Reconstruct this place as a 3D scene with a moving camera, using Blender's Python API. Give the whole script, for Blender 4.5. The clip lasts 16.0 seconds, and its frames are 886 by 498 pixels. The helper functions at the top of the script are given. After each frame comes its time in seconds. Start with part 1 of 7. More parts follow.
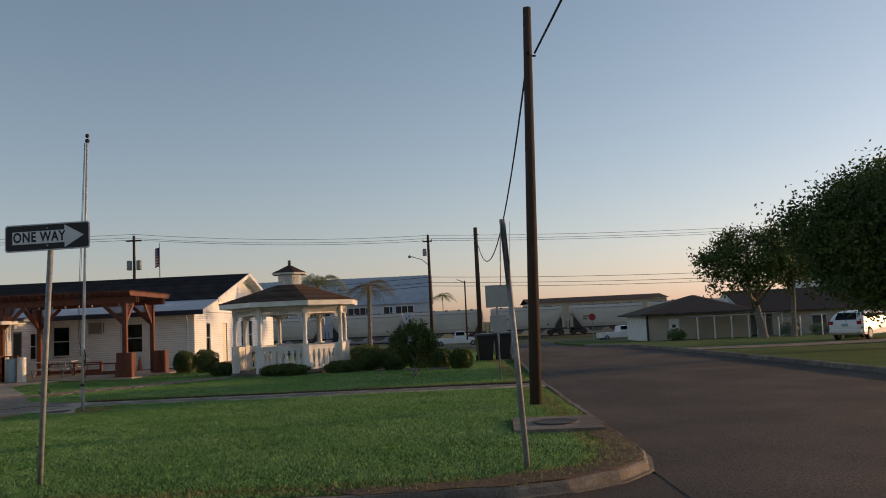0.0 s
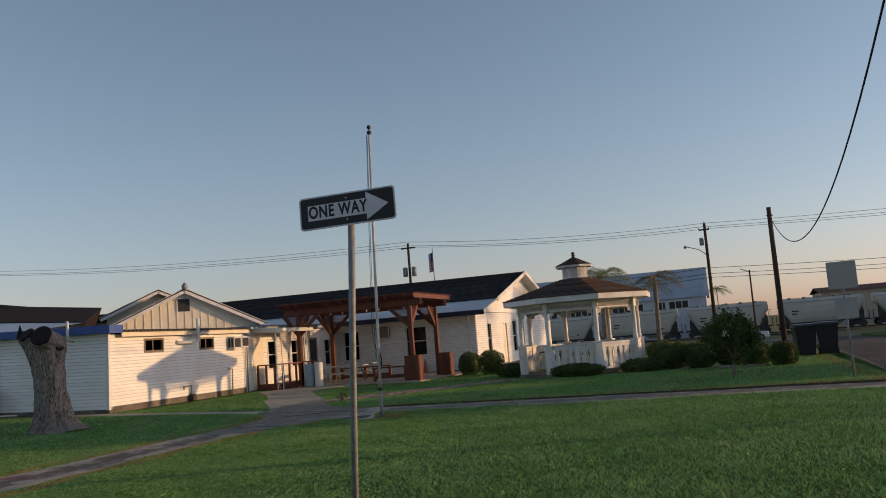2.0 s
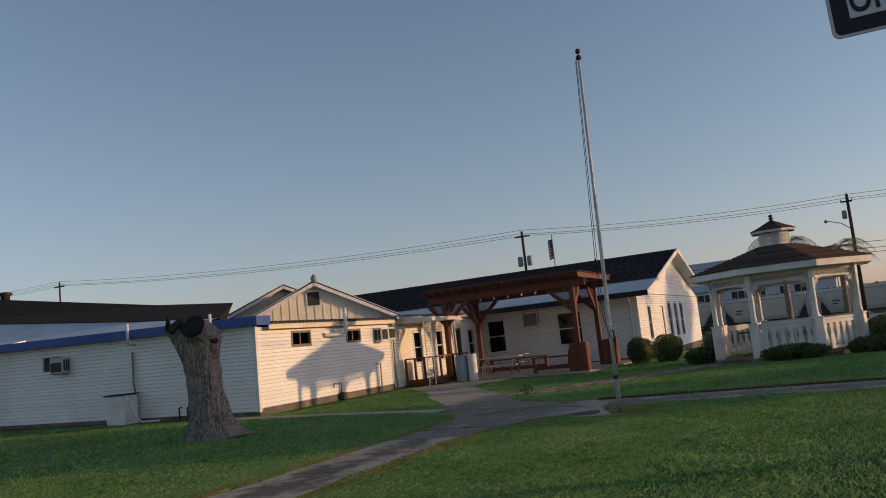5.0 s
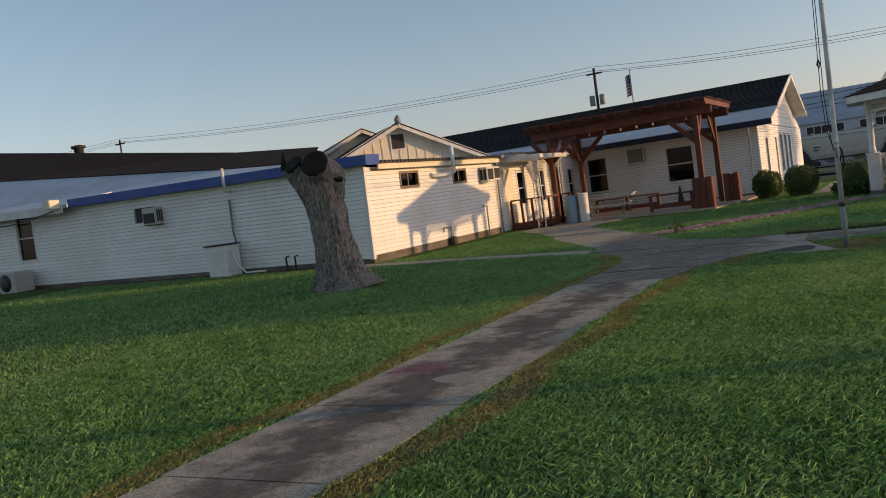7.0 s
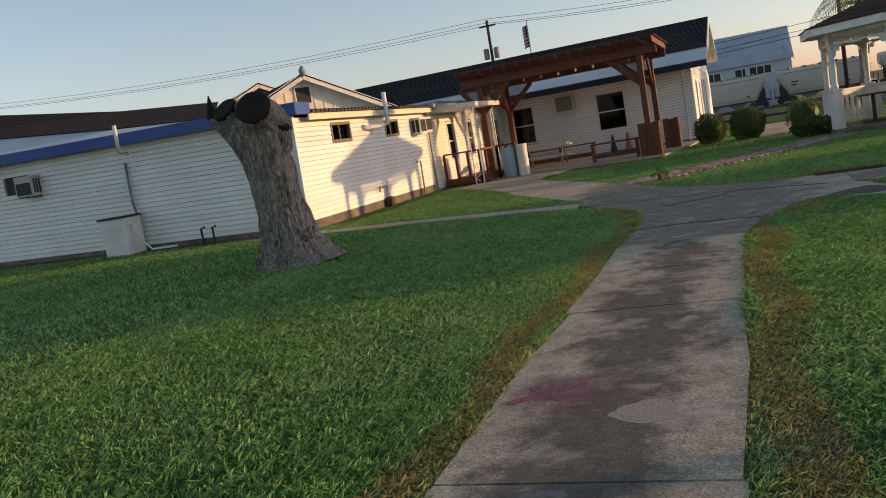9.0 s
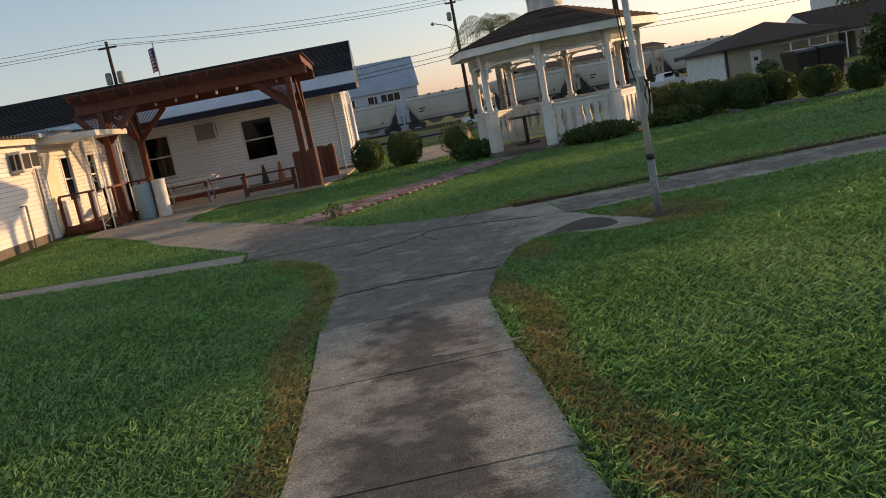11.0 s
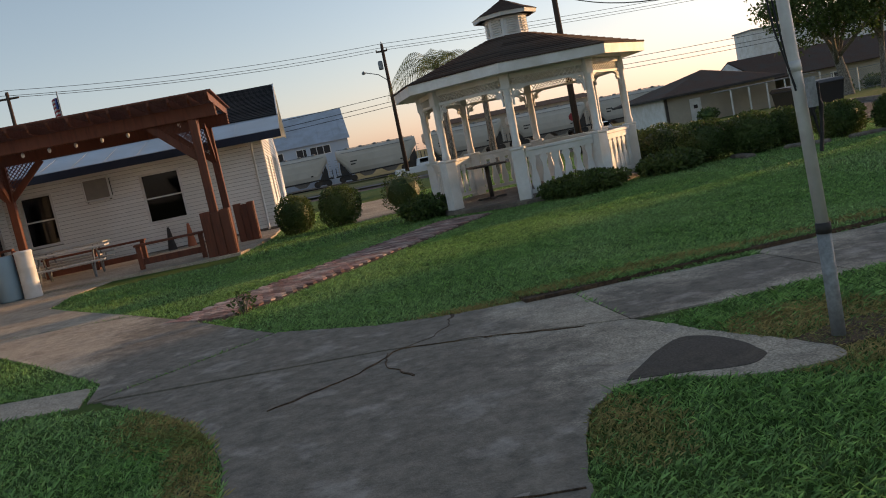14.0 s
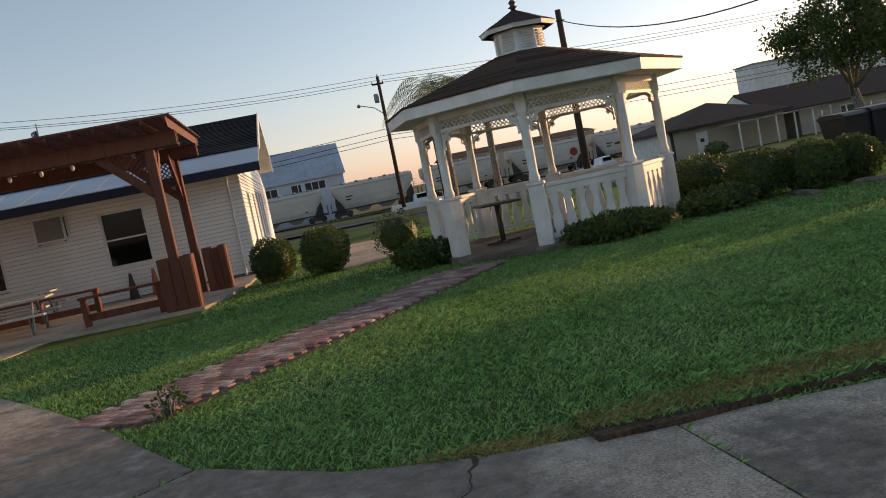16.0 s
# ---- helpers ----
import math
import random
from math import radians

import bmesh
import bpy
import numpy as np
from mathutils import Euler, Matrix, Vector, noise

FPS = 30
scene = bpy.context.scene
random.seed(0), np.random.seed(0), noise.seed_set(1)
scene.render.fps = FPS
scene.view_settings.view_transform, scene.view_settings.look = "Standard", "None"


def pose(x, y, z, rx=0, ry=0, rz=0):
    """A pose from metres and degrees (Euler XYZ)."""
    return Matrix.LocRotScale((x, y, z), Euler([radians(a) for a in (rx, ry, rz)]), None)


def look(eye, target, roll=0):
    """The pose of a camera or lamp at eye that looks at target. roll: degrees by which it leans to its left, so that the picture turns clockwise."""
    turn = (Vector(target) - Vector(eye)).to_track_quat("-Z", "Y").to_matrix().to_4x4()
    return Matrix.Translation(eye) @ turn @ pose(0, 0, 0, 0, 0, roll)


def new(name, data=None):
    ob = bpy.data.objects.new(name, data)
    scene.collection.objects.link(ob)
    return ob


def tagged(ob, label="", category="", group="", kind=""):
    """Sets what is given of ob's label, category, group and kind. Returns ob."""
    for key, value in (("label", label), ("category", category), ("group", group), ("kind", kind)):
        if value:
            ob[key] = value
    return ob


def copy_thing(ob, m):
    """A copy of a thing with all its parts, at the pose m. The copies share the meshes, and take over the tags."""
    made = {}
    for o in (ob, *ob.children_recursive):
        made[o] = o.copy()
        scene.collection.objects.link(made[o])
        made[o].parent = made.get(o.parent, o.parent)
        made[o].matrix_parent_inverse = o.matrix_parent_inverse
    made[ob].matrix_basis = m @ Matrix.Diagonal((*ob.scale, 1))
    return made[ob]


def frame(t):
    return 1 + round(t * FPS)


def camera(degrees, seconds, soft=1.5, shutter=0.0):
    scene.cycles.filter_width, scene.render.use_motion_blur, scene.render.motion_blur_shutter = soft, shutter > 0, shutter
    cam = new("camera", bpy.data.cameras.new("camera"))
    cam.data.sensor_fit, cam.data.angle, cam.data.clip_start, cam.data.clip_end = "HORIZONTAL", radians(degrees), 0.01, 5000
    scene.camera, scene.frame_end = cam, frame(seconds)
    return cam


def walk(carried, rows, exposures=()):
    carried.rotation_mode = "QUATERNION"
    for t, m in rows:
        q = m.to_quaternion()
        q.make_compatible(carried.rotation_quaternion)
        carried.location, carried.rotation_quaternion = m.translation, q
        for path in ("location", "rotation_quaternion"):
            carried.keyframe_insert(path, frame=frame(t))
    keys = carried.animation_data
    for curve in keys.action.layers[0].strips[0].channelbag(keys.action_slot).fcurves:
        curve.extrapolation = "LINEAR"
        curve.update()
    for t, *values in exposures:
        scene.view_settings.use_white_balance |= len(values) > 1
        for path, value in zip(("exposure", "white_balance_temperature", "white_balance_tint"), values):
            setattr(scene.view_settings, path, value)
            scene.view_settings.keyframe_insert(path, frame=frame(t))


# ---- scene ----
cam = camera(56.0, 16.0, soft=1.0)
METRES, EYE, TILT, LEAN, TURN = 24.3, 1.68, -2.65, 0.58, 0.0
ROWS = [
    (0.0, 0.0, 0.0, 0.0, 0.28, 7.74, 2.09),
    (0.5, -0.0105, 0.028, 0.0006, 3.43, 7.85, 2.8),
    (1.0, -0.0218, 0.0531, 0.0028, 7.81, 8.1, 3.16),
    (1.5, -0.0379, 0.076, 0.0007, 14.49, 8.38, 2.91),
    (2.0, -0.0554, 0.0999, 0.0006, 18.34, 8.59, 3.11),
    (2.5, -0.0774, 0.1218, -0.0001, 21.06, 8.68, 3.33),
    (3.0, -0.1001, 0.143, 0.0011, 23.38, 8.76, 3.67),
    (5.5, -0.241, 0.225, 0.0, 25.76, 8.86, 5.35),
    (6.0, -0.2698, 0.2385, 0.0006, 28.36, 9.08, 5.41),
    (6.5, -0.2983, 0.2517, -0.0001, 28.45, 7.0, 5.7),
    (7.0, -0.3283, 0.265, -0.0001, 28.27, -1.18, 6.14),
    (7.5, -0.3572, 0.2803, -0.0004, 27.8, -2.07, 6.48),
    (8.0, -0.3862, 0.298, -0.0011, 26.68, -2.43, 6.94),
    (8.5, -0.4119, 0.3193, -0.0002, 25.58, -2.8, 7.51),
    (9.0, -0.4374, 0.3429, 0.0034, 20.01, -4.81, 8.36),
    (9.5, -0.4554, 0.371, 0.0078, 13.61, -5.97, 9.35),
    (10.0, -0.4677, 0.4014, 0.009, 5.8, -7.17, 9.93),
    (12.5, -0.4694, 0.5548, 0.0148, -8.96, -4.95, 11.26),
    (13.0, -0.4688, 0.5846, 0.0156, -9.38, -4.68, 11.33),
    (13.5, -0.4679, 0.6138, 0.0166, -9.73, -4.62, 11.39),
    (14.0, -0.4671, 0.6416, 0.0176, -9.39, -4.4, 11.39),
    (14.5, -0.4653, 0.6712, 0.0191, -8.15, -4.0, 11.47),
    (15.0, -0.4622, 0.6999, 0.019, -8.38, -3.86, 11.4),
    (15.5, -0.4584, 0.7308, 0.0213, -8.77, -2.92, 11.45),
    (16.0, -0.4506, 0.7606, 0.0235, -9.62, -2.05, 11.42),
]
walk(cam, [(t, pose(0, 0, EYE, TILT, LEAN, TURN) @ pose(METRES * x, METRES * y, METRES * z, 90 + pitch, roll, yaw)) for t, x, y, z, yaw, pitch, roll in ROWS],
     [(0.0, 0.44, 7600, 22), (2.5, 0.36, 7150, 21), (6.2, 0.22, 7050, 22), (7.2, 0.62, 7400, 20), (9.0, 0.84, 7700, 20), (10.0, 0.9, 7700, 20), (12.5, 0.72, 7800, 22), (14.5, 0.84, 7800, 22), (16.0, 0.87, 7800, 23)])

# ---- light ----
SUN_AZ, SUN_EL = 68.8, 5.7
wd = bpy.data.worlds.new("sky")
scene.world = wd
wd.use_nodes = True
wn = wd.node_tree.nodes
sky = wn.new("ShaderNodeTexSky")
sky.sky_type, sky.sun_disc = "NISHITA", False
sky.sun_elevation, sky.sun_rotation = radians(SUN_EL + 4), radians(SUN_AZ)
sky.air_density, sky.dust_density, sky.ozone_density = 1.0, 0.7, 2.6
wn["Background"].inputs[1].default_value = 0.15
# dusty morning air: a colour mix that turns the yellow horizon rosy and keeps the blue above
haze = wn.new("ShaderNodeCombineColor")
for i, share_of in enumerate(((0.73, 0.10, 0.03), (0.0, 0.665, 0.16), (0.12, 0.02, 0.77))):
    dot = wn.new("ShaderNodeVectorMath")
    dot.operation = "DOT_PRODUCT"
    dot.inputs[1].default_value = share_of
    wd.node_tree.links.new(sky.outputs[0], dot.inputs[0])
    wd.node_tree.links.new(dot.outputs["Value"], haze.inputs[i])
wd.node_tree.links.new(haze.outputs[0], wn["Background"].inputs[0])
sun = new("sun", bpy.data.lights.new("sun", "SUN"))
sun.data.energy, sun.data.angle, sun.data.color = 2.4, radians(0.6), (1.0, 0.66, 0.33)
sun.matrix_world = look((60 * math.sin(radians(SUN_AZ)), 60 * math.cos(radians(SUN_AZ)), 60 * math.tan(radians(SUN_EL))), (0, 0, 0))

# ---- materials ----
MATS = {}


def mat(name, c1, c2=None, scale=8.0, rough=0.8, bump=0.2, metal=0.0, c3=None, big=0.6, fine=60.0, stretch=(1, 1, 1), rand=0.0, spec=0.4, trans=0.0, speck=0.0):
    """Two noises (grain and patches) between base colours, with a fine relief."""
    m = bpy.data.materials.new(name)
    m.use_nodes = True
    nt, N = m.node_tree, m.node_tree.nodes
    L = nt.links.new
    b = N["Principled BSDF"]
    c2 = c2 or tuple(v * 0.75 for v in c1)
    c3 = c3 or tuple(v * 0.85 for v in c1)
    geo = N.new("ShaderNodeNewGeometry")
    mp = N.new("ShaderNodeMapping")
    mp.inputs["Scale"].default_value = stretch
    L(geo.outputs["Position"], mp.inputs["Vector"])
    n1 = N.new("ShaderNodeTexNoise")
    n1.inputs["Scale"].default_value, n1.inputs["Detail"].default_value, n1.inputs["Roughness"].default_value = scale, 6, 0.65
    n2 = N.new("ShaderNodeTexNoise")
    n2.inputs["Scale"].default_value, n2.inputs["Detail"].default_value = big, 4
    n3 = N.new("ShaderNodeTexNoise")
    n3.inputs["Scale"].default_value, n3.inputs["Detail"].default_value = fine, 3
    for n in (n1, n2, n3):
        L(mp.outputs[0], n.inputs["Vector"])
    r1 = N.new("ShaderNodeMapRange")
    r1.inputs[1].default_value, r1.inputs[2].default_value = 0.35, 0.65
    L(n1.outputs[0], r1.inputs[0])
    r2 = N.new("ShaderNodeMapRange")
    r2.inputs[1].default_value, r2.inputs[2].default_value = 0.42, 0.66
    L(n2.outputs[0], r2.inputs[0])
    x1 = N.new("ShaderNodeMix")
    x1.data_type = "RGBA"
    x1.inputs[6].default_value, x1.inputs[7].default_value = (*c1, 1), (*c2, 1)
    L(r1.outputs[0], x1.inputs[0])
    x2 = N.new("ShaderNodeMix")
    x2.data_type = "RGBA"
    x2.inputs[7].default_value = (*c3, 1)
    L(r2.outputs[0], x2.inputs[0])
    L(x1.outputs[2], x2.inputs[6])
    out = x2.outputs[2]
    if rand:
        oi = N.new("ShaderNodeObjectInfo")
        g2 = N.new("ShaderNodeMath")
        g2.operation = "ADD"
        L(oi.outputs["Random"], g2.inputs[0])
        L(geo.outputs["Random Per Island"], g2.inputs[1])
        fr = N.new("ShaderNodeMath")
        fr.operation = "FRACT"
        L(g2.outputs[0], fr.inputs[0])
        mr = N.new("ShaderNodeMapRange")
        mr.inputs[3].default_value, mr.inputs[4].default_value = 1 - rand, 1 + rand
        L(fr.outputs[0], mr.inputs[0])
        hs = N.new("ShaderNodeHueSaturation")
        L(mr.outputs[0], hs.inputs["Value"])
        L(out, hs.inputs["Color"])
        out = hs.outputs[0]
    if speck:
        n4 = N.new("ShaderNodeTexNoise")
        n4.inputs["Scale"].default_value, n4.inputs["Detail"].default_value, n4.inputs["Roughness"].default_value = fine * 0.5, 4, 0.75
        L(mp.outputs[0], n4.inputs["Vector"])
        r4 = N.new("ShaderNodeMapRange")
        r4.inputs[1].default_value, r4.inputs[2].default_value, r4.inputs[3].default_value, r4.inputs[4].default_value = 0.38, 0.62, 1 - speck, 1 + speck
        L(n4.outputs[0], r4.inputs[0])
        h4 = N.new("ShaderNodeHueSaturation")
        L(r4.outputs[0], h4.inputs["Value"])
        L(out, h4.inputs["Color"])
        out = h4.outputs[0]
    L(out, b.inputs["Base Color"])
    b.inputs["Roughness"].default_value, b.inputs["Metallic"].default_value = rough, metal
    b.inputs["Specular IOR Level"].default_value = spec
    if bump:
        ad = N.new("ShaderNodeMath")
        ad.operation = "ADD"
        L(n1.outputs[0], ad.inputs[0])
        L(n3.outputs[0], ad.inputs[1])
        bp = N.new("ShaderNodeBump")
        bp.inputs["Strength"].default_value, bp.inputs["Distance"].default_value = bump, 0.02
        L(ad.outputs[0], bp.inputs["Height"])
        L(bp.outputs[0], b.inputs["Normal"])
    if trans:
        tb = N.new("ShaderNodeBsdfTranslucent")
        L(out, tb.inputs[0])
        ms = N.new("ShaderNodeMixShader")
        ms.inputs[0].default_value = trans
        L(b.outputs[0], ms.inputs[1])
        L(tb.outputs[0], ms.inputs[2])
        L(ms.outputs[0], N["Material Output"].inputs[0])
    MATS[name] = m
    return m


def glass_mat(name, tint, keep):
    m = bpy.data.materials.new(name)
    m.use_nodes = True
    N, L = m.node_tree.nodes, m.node_tree.links.new
    N.remove(N["Principled BSDF"])
    t, g, f, x = N.new("ShaderNodeBsdfTransparent"), N.new("ShaderNodeBsdfGlossy"), N.new("ShaderNodeFresnel"), N.new("ShaderNodeMixShader")
    t.inputs[0].default_value = (*[v * keep for v in tint], 1)
    g.inputs["Roughness"].default_value = 0.03
    g.inputs[0].default_value = (0.6, 0.64, 0.7, 1)
    f.inputs[0].default_value = 1.36
    L(f.outputs[0], x.inputs[0])
    L(t.outputs[0], x.inputs[1])
    L(g.outputs[0], x.inputs[2])
    L(x.outputs[0], N["Material Output"].inputs[0])
    return m


GRASS = mat("lawn_soil", (0.075, 0.14, 0.035), (0.04, 0.085, 0.02), 5, 0.95, 0.8, c3=(0.085, 0.13, 0.035), big=0.35, fine=90, spec=0.1)
BLADE = mat("grass_blade", (0.215, 0.42, 0.125), (0.11, 0.245, 0.06), 5, 0.5, 0, c3=(0.225, 0.39, 0.135), big=0.5, rand=0.6, spec=0.4, trans=0.35)
DRYBL = mat("dry_blade", (0.47, 0.37, 0.16), (0.31, 0.235, 0.095), 3, 0.85, 0, c3=(0.24, 0.25, 0.085), big=1.5, rand=0.4, spec=0.15, trans=0.25)
SOIL = mat("bare_soil", (0.105, 0.062, 0.038), (0.055, 0.034, 0.022), 9, 0.95, 1.0, c3=(0.14, 0.085, 0.045), big=2.5, fine=70, speck=0.5)
FARGR = mat("field_grass", (0.17, 0.16, 0.065), (0.11, 0.12, 0.04), 1.2, 0.95, 0.5, c3=(0.21, 0.17, 0.09), big=0.09, fine=14, spec=0.1)
ASPH = mat("asphalt", (0.058, 0.050, 0.048), (0.036, 0.032, 0.031), 22, 0.9, 0.9, c3=(0.080, 0.066, 0.058), big=0.35, fine=80, spec=0.3, speck=0.55)
CONC = mat("sidewalk_concrete", (0.48, 0.41, 0.325), (0.37, 0.312, 0.245), 7, 0.9, 0.3, c3=(0.32, 0.268, 0.21), big=1.3, fine=120, spec=0.25, speck=0.4)
DAMP = mat("damp_concrete", (0.092, 0.074, 0.056), (0.052, 0.042, 0.033), 9, 0.9, 0.3, c3=(0.075, 0.06, 0.048), big=3, fine=120, speck=0.3)
KERBM = mat("kerb_concrete", (0.24, 0.21, 0.175), (0.13, 0.11, 0.092), 5, 0.9, 0.6, c3=(0.11, 0.092, 0.076), big=1.1, fine=110, speck=0.35)
GRAVEL = mat("rail_ballast", (0.24, 0.21, 0.18), (0.13, 0.12, 0.11), 6, 0.95, 0.6, big=0.3)
BRICK = mat("paver_brick", (0.30, 0.165, 0.14), (0.21, 0.11, 0.095), 14, 0.9, 0.3, c3=(0.40, 0.31, 0.27), big=2.4, rand=0.45, speck=0.3)
# dark tone that paints the shadow lines between lapped boards
LAPSHADE = mat("lap_shadow_line", (0.30, 0.29, 0.275), (0.24, 0.235, 0.22), 6, 0.9, 0.1)
SIDING = mat("white_siding", (0.82, 0.815, 0.79), (0.77, 0.765, 0.74), 3, 0.5, 0.05, c3=(0.73, 0.72, 0.68), big=0.8, fine=30, rand=0.03)
CREAM = mat("cream_board", (0.78, 0.72, 0.58), (0.70, 0.64, 0.51), 4, 0.65, 0.1, c3=(0.66, 0.60, 0.48), big=0.8)
WHITE = mat("white_paint", (0.76, 0.76, 0.75), (0.66, 0.66, 0.65), 6, 0.55, 0.12, c3=(0.60, 0.59, 0.55), big=1.6)
BLUE = mat("blue_fascia", (0.018, 0.075, 0.34), (0.015, 0.06, 0.27), 5, 0.5, 0.08, c3=(0.03, 0.09, 0.29), big=1.2)
NAVY = mat("navy_fascia", (0.016, 0.026, 0.055), (0.012, 0.02, 0.04), 5, 0.55, 0.08)
SHING = mat("dark_shingle", (0.020, 0.020, 0.024), (0.014, 0.014, 0.017), 12, 0.95, 0.5, c3=(0.026, 0.026, 0.028), big=0.5, rand=0.3, spec=0.15)
SHDRK = mat("dark_brown_shingle", (0.048, 0.032, 0.026), (0.03, 0.021, 0.018), 10, 0.95, 0.5, c3=(0.04, 0.03, 0.026), big=0.8, rand=0.3, spec=0.15)
SHBRN = mat("brown_shingle", (0.10, 0.062, 0.048), (0.07, 0.043, 0.034), 10, 0.95, 0.5, c3=(0.075, 0.06, 0.052), big=0.8, rand=0.35, spec=0.15)
METROOF = mat("pale_metal_roof", (0.50, 0.54, 0.60), (0.44, 0.48, 0.54), 2, 0.38, 0.05, metal=0.35, c3=(0.40, 0.42, 0.45), big=0.7)
REDWOOD = mat("red_stained_wood", (0.165, 0.042, 0.02), (0.09, 0.026, 0.014), 5, 0.6, 0.25, c3=(0.15, 0.045, 0.024), big=1.1, stretch=(4, 4, 0.6), rand=0.15)
POLEW = mat("pole_timber", (0.075, 0.045, 0.032), (0.045, 0.028, 0.022), 6, 0.9, 0.5, stretch=(5, 5, 0.4))
SAWN = mat("old_sawn_wood", (0.014, 0.010, 0.009), (0.008, 0.006, 0.006), 16, 0.95, 0.6, c3=(0.026, 0.017, 0.013), big=5, speck=0.3)
BARK = mat("bark", (0.36, 0.315, 0.27), (0.03, 0.025, 0.021), 15, 0.95, 1.0, c3=(0.24, 0.212, 0.185), big=1.6, stretch=(2.6, 2.6, 0.5), fine=34, speck=0.6)
GALV = mat("galvanised_steel", (0.30, 0.32, 0.33), (0.22, 0.235, 0.24), 12, 0.62, 0.12, metal=0.25, c3=(0.18, 0.19, 0.195), big=3, speck=0.15)
SILVER = mat("worn_silver_paint", (0.62, 0.62, 0.60), (0.50, 0.50, 0.48), 7, 0.5, 0.12, metal=0.2, c3=(0.36, 0.35, 0.33), big=2.2)
SIGNBK = mat("sign_back_aluminium", (0.40, 0.40, 0.39), (0.33, 0.33, 0.33), 5, 0.5, 0.05, metal=0.5)
BLACK = mat("black_sheeting", (0.012, 0.012, 0.013), (0.009, 0.009, 0.01), 5, 0.5, 0.05)
THATCH = mat("dead_thatch", (0.14, 0.105, 0.05), (0.075, 0.058, 0.028), 14, 0.95, 1.0, c3=(0.09, 0.085, 0.032), big=2.2, fine=70, speck=0.5)
SIGNWH = mat("reflective_white", (0.62, 0.63, 0.64), (0.57, 0.58, 0.59), 9, 0.45, 0.03)
RED = mat("stop_red", (0.36, 0.03, 0.035), (0.30, 0.026, 0.03), 6, 0.45, 0.03)
DARKPL = mat("black_plastic", (0.018, 0.018, 0.02), (0.013, 0.013, 0.015), 6, 0.45, 0.1)
RUBBER = mat("rubber", (0.02, 0.02, 0.02), (0.014, 0.014, 0.014), 9, 0.85, 0.2)
WIRE = mat("cable", (0.02, 0.02, 0.022), (0.015, 0.015, 0.016), 6, 0.7, 0)
LEAF = mat("leaf", (0.075, 0.12, 0.035), (0.045, 0.080, 0.022), 1.4, 0.6, 0, c3=(0.085, 0.12, 0.03), big=0.5, rand=0.4, spec=0.3, trans=0.3)
PALML = mat("palm_frond", (0.15, 0.19, 0.065), (0.09, 0.125, 0.04), 3, 0.5, 0, c3=(0.24, 0.23, 0.10), big=1.0, rand=0.4, trans=0.3)
DRYFR = mat("dry_palm_frond", (0.24, 0.17, 0.09), (0.15, 0.12, 0.055), 3, 0.7, 0, c3=(0.12, 0.14, 0.05), big=0.8, rand=0.4, trans=0.25)
SHRUB = mat("shrub_leaf", (0.075, 0.13, 0.036), (0.04, 0.078, 0.021), 3, 0.55, 0, c3=(0.105, 0.14, 0.04), big=1.2, rand=0.45, spec=0.35, trans=0.25)
HOPPER = mat("hopper_grey", (0.56, 0.51, 0.45), (0.49, 0.45, 0.40), 0.8, 0.55, 0.05, c3=(0.44, 0.39, 0.33), big=0.15)
IRON = mat("dark_iron", (0.035, 0.033, 0.032), (0.024, 0.022, 0.022), 4, 0.7, 0.15, c3=(0.06, 0.045, 0.036), big=1)
BLUEMET = mat("pale_blue_metal", (0.42, 0.50, 0.60), (0.37, 0.45, 0.55), 0.6, 0.5, 0.03, c3=(0.36, 0.42, 0.50), big=0.1)
BEIGE = mat("beige_wall", (0.46, 0.40, 0.32), (0.41, 0.36, 0.29), 3, 0.8, 0.15, c3=(0.37, 0.33, 0.27), big=0.6)
CARWH = mat("white_car_paint", (0.72, 0.73, 0.74), (0.70, 0.71, 0.72), 3, 0.25, 0, spec=0.6)
TAIL = mat("tail_lamp_red", (0.35, 0.012, 0.012), None, 5, 0.25, 0)
ORANGE = mat("faded_cone_orange", (0.42, 0.13, 0.06), (0.33, 0.10, 0.05), 8, 0.7, 0.1)
BROWNFR = mat("brown_frame", (0.22, 0.17, 0.12), (0.17, 0.13, 0.09), 6, 0.6, 0.1)
TABLEM = mat("grey_table_top", (0.55, 0.53, 0.50), (0.45, 0.43, 0.41), 8, 0.6, 0.1)
BLUEP = mat("pale_blue_plastic", (0.30, 0.44, 0.52), (0.25, 0.38, 0.46), 5, 0.6, 0.1)
ACM = mat("air_conditioner_casing", (0.50, 0.49, 0.45), (0.42, 0.41, 0.38), 7, 0.6, 0.1)
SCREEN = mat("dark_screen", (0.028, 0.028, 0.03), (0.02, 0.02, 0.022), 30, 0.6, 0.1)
INSIDE = mat("room_plaster", (0.25, 0.23, 0.2), (0.2, 0.18, 0.16), 4, 0.9, 0.1)
PINKSPRAY = mat("magenta_spray_paint", (0.27, 0.07, 0.115), (0.19, 0.065, 0.09), 14, 0.9, 0.3, c3=(0.125, 0.095, 0.085), big=9, speck=0.4)
PATCH = mat("pale_concrete_patch", (0.36, 0.31, 0.26), (0.28, 0.235, 0.195), 9, 0.9, 0.25)
GLASS = glass_mat("window_glass", (0.75, 0.78, 0.8), 0.3)
CARGL = glass_mat("car_glass", (0.3, 0.33, 0.35), 0.4)


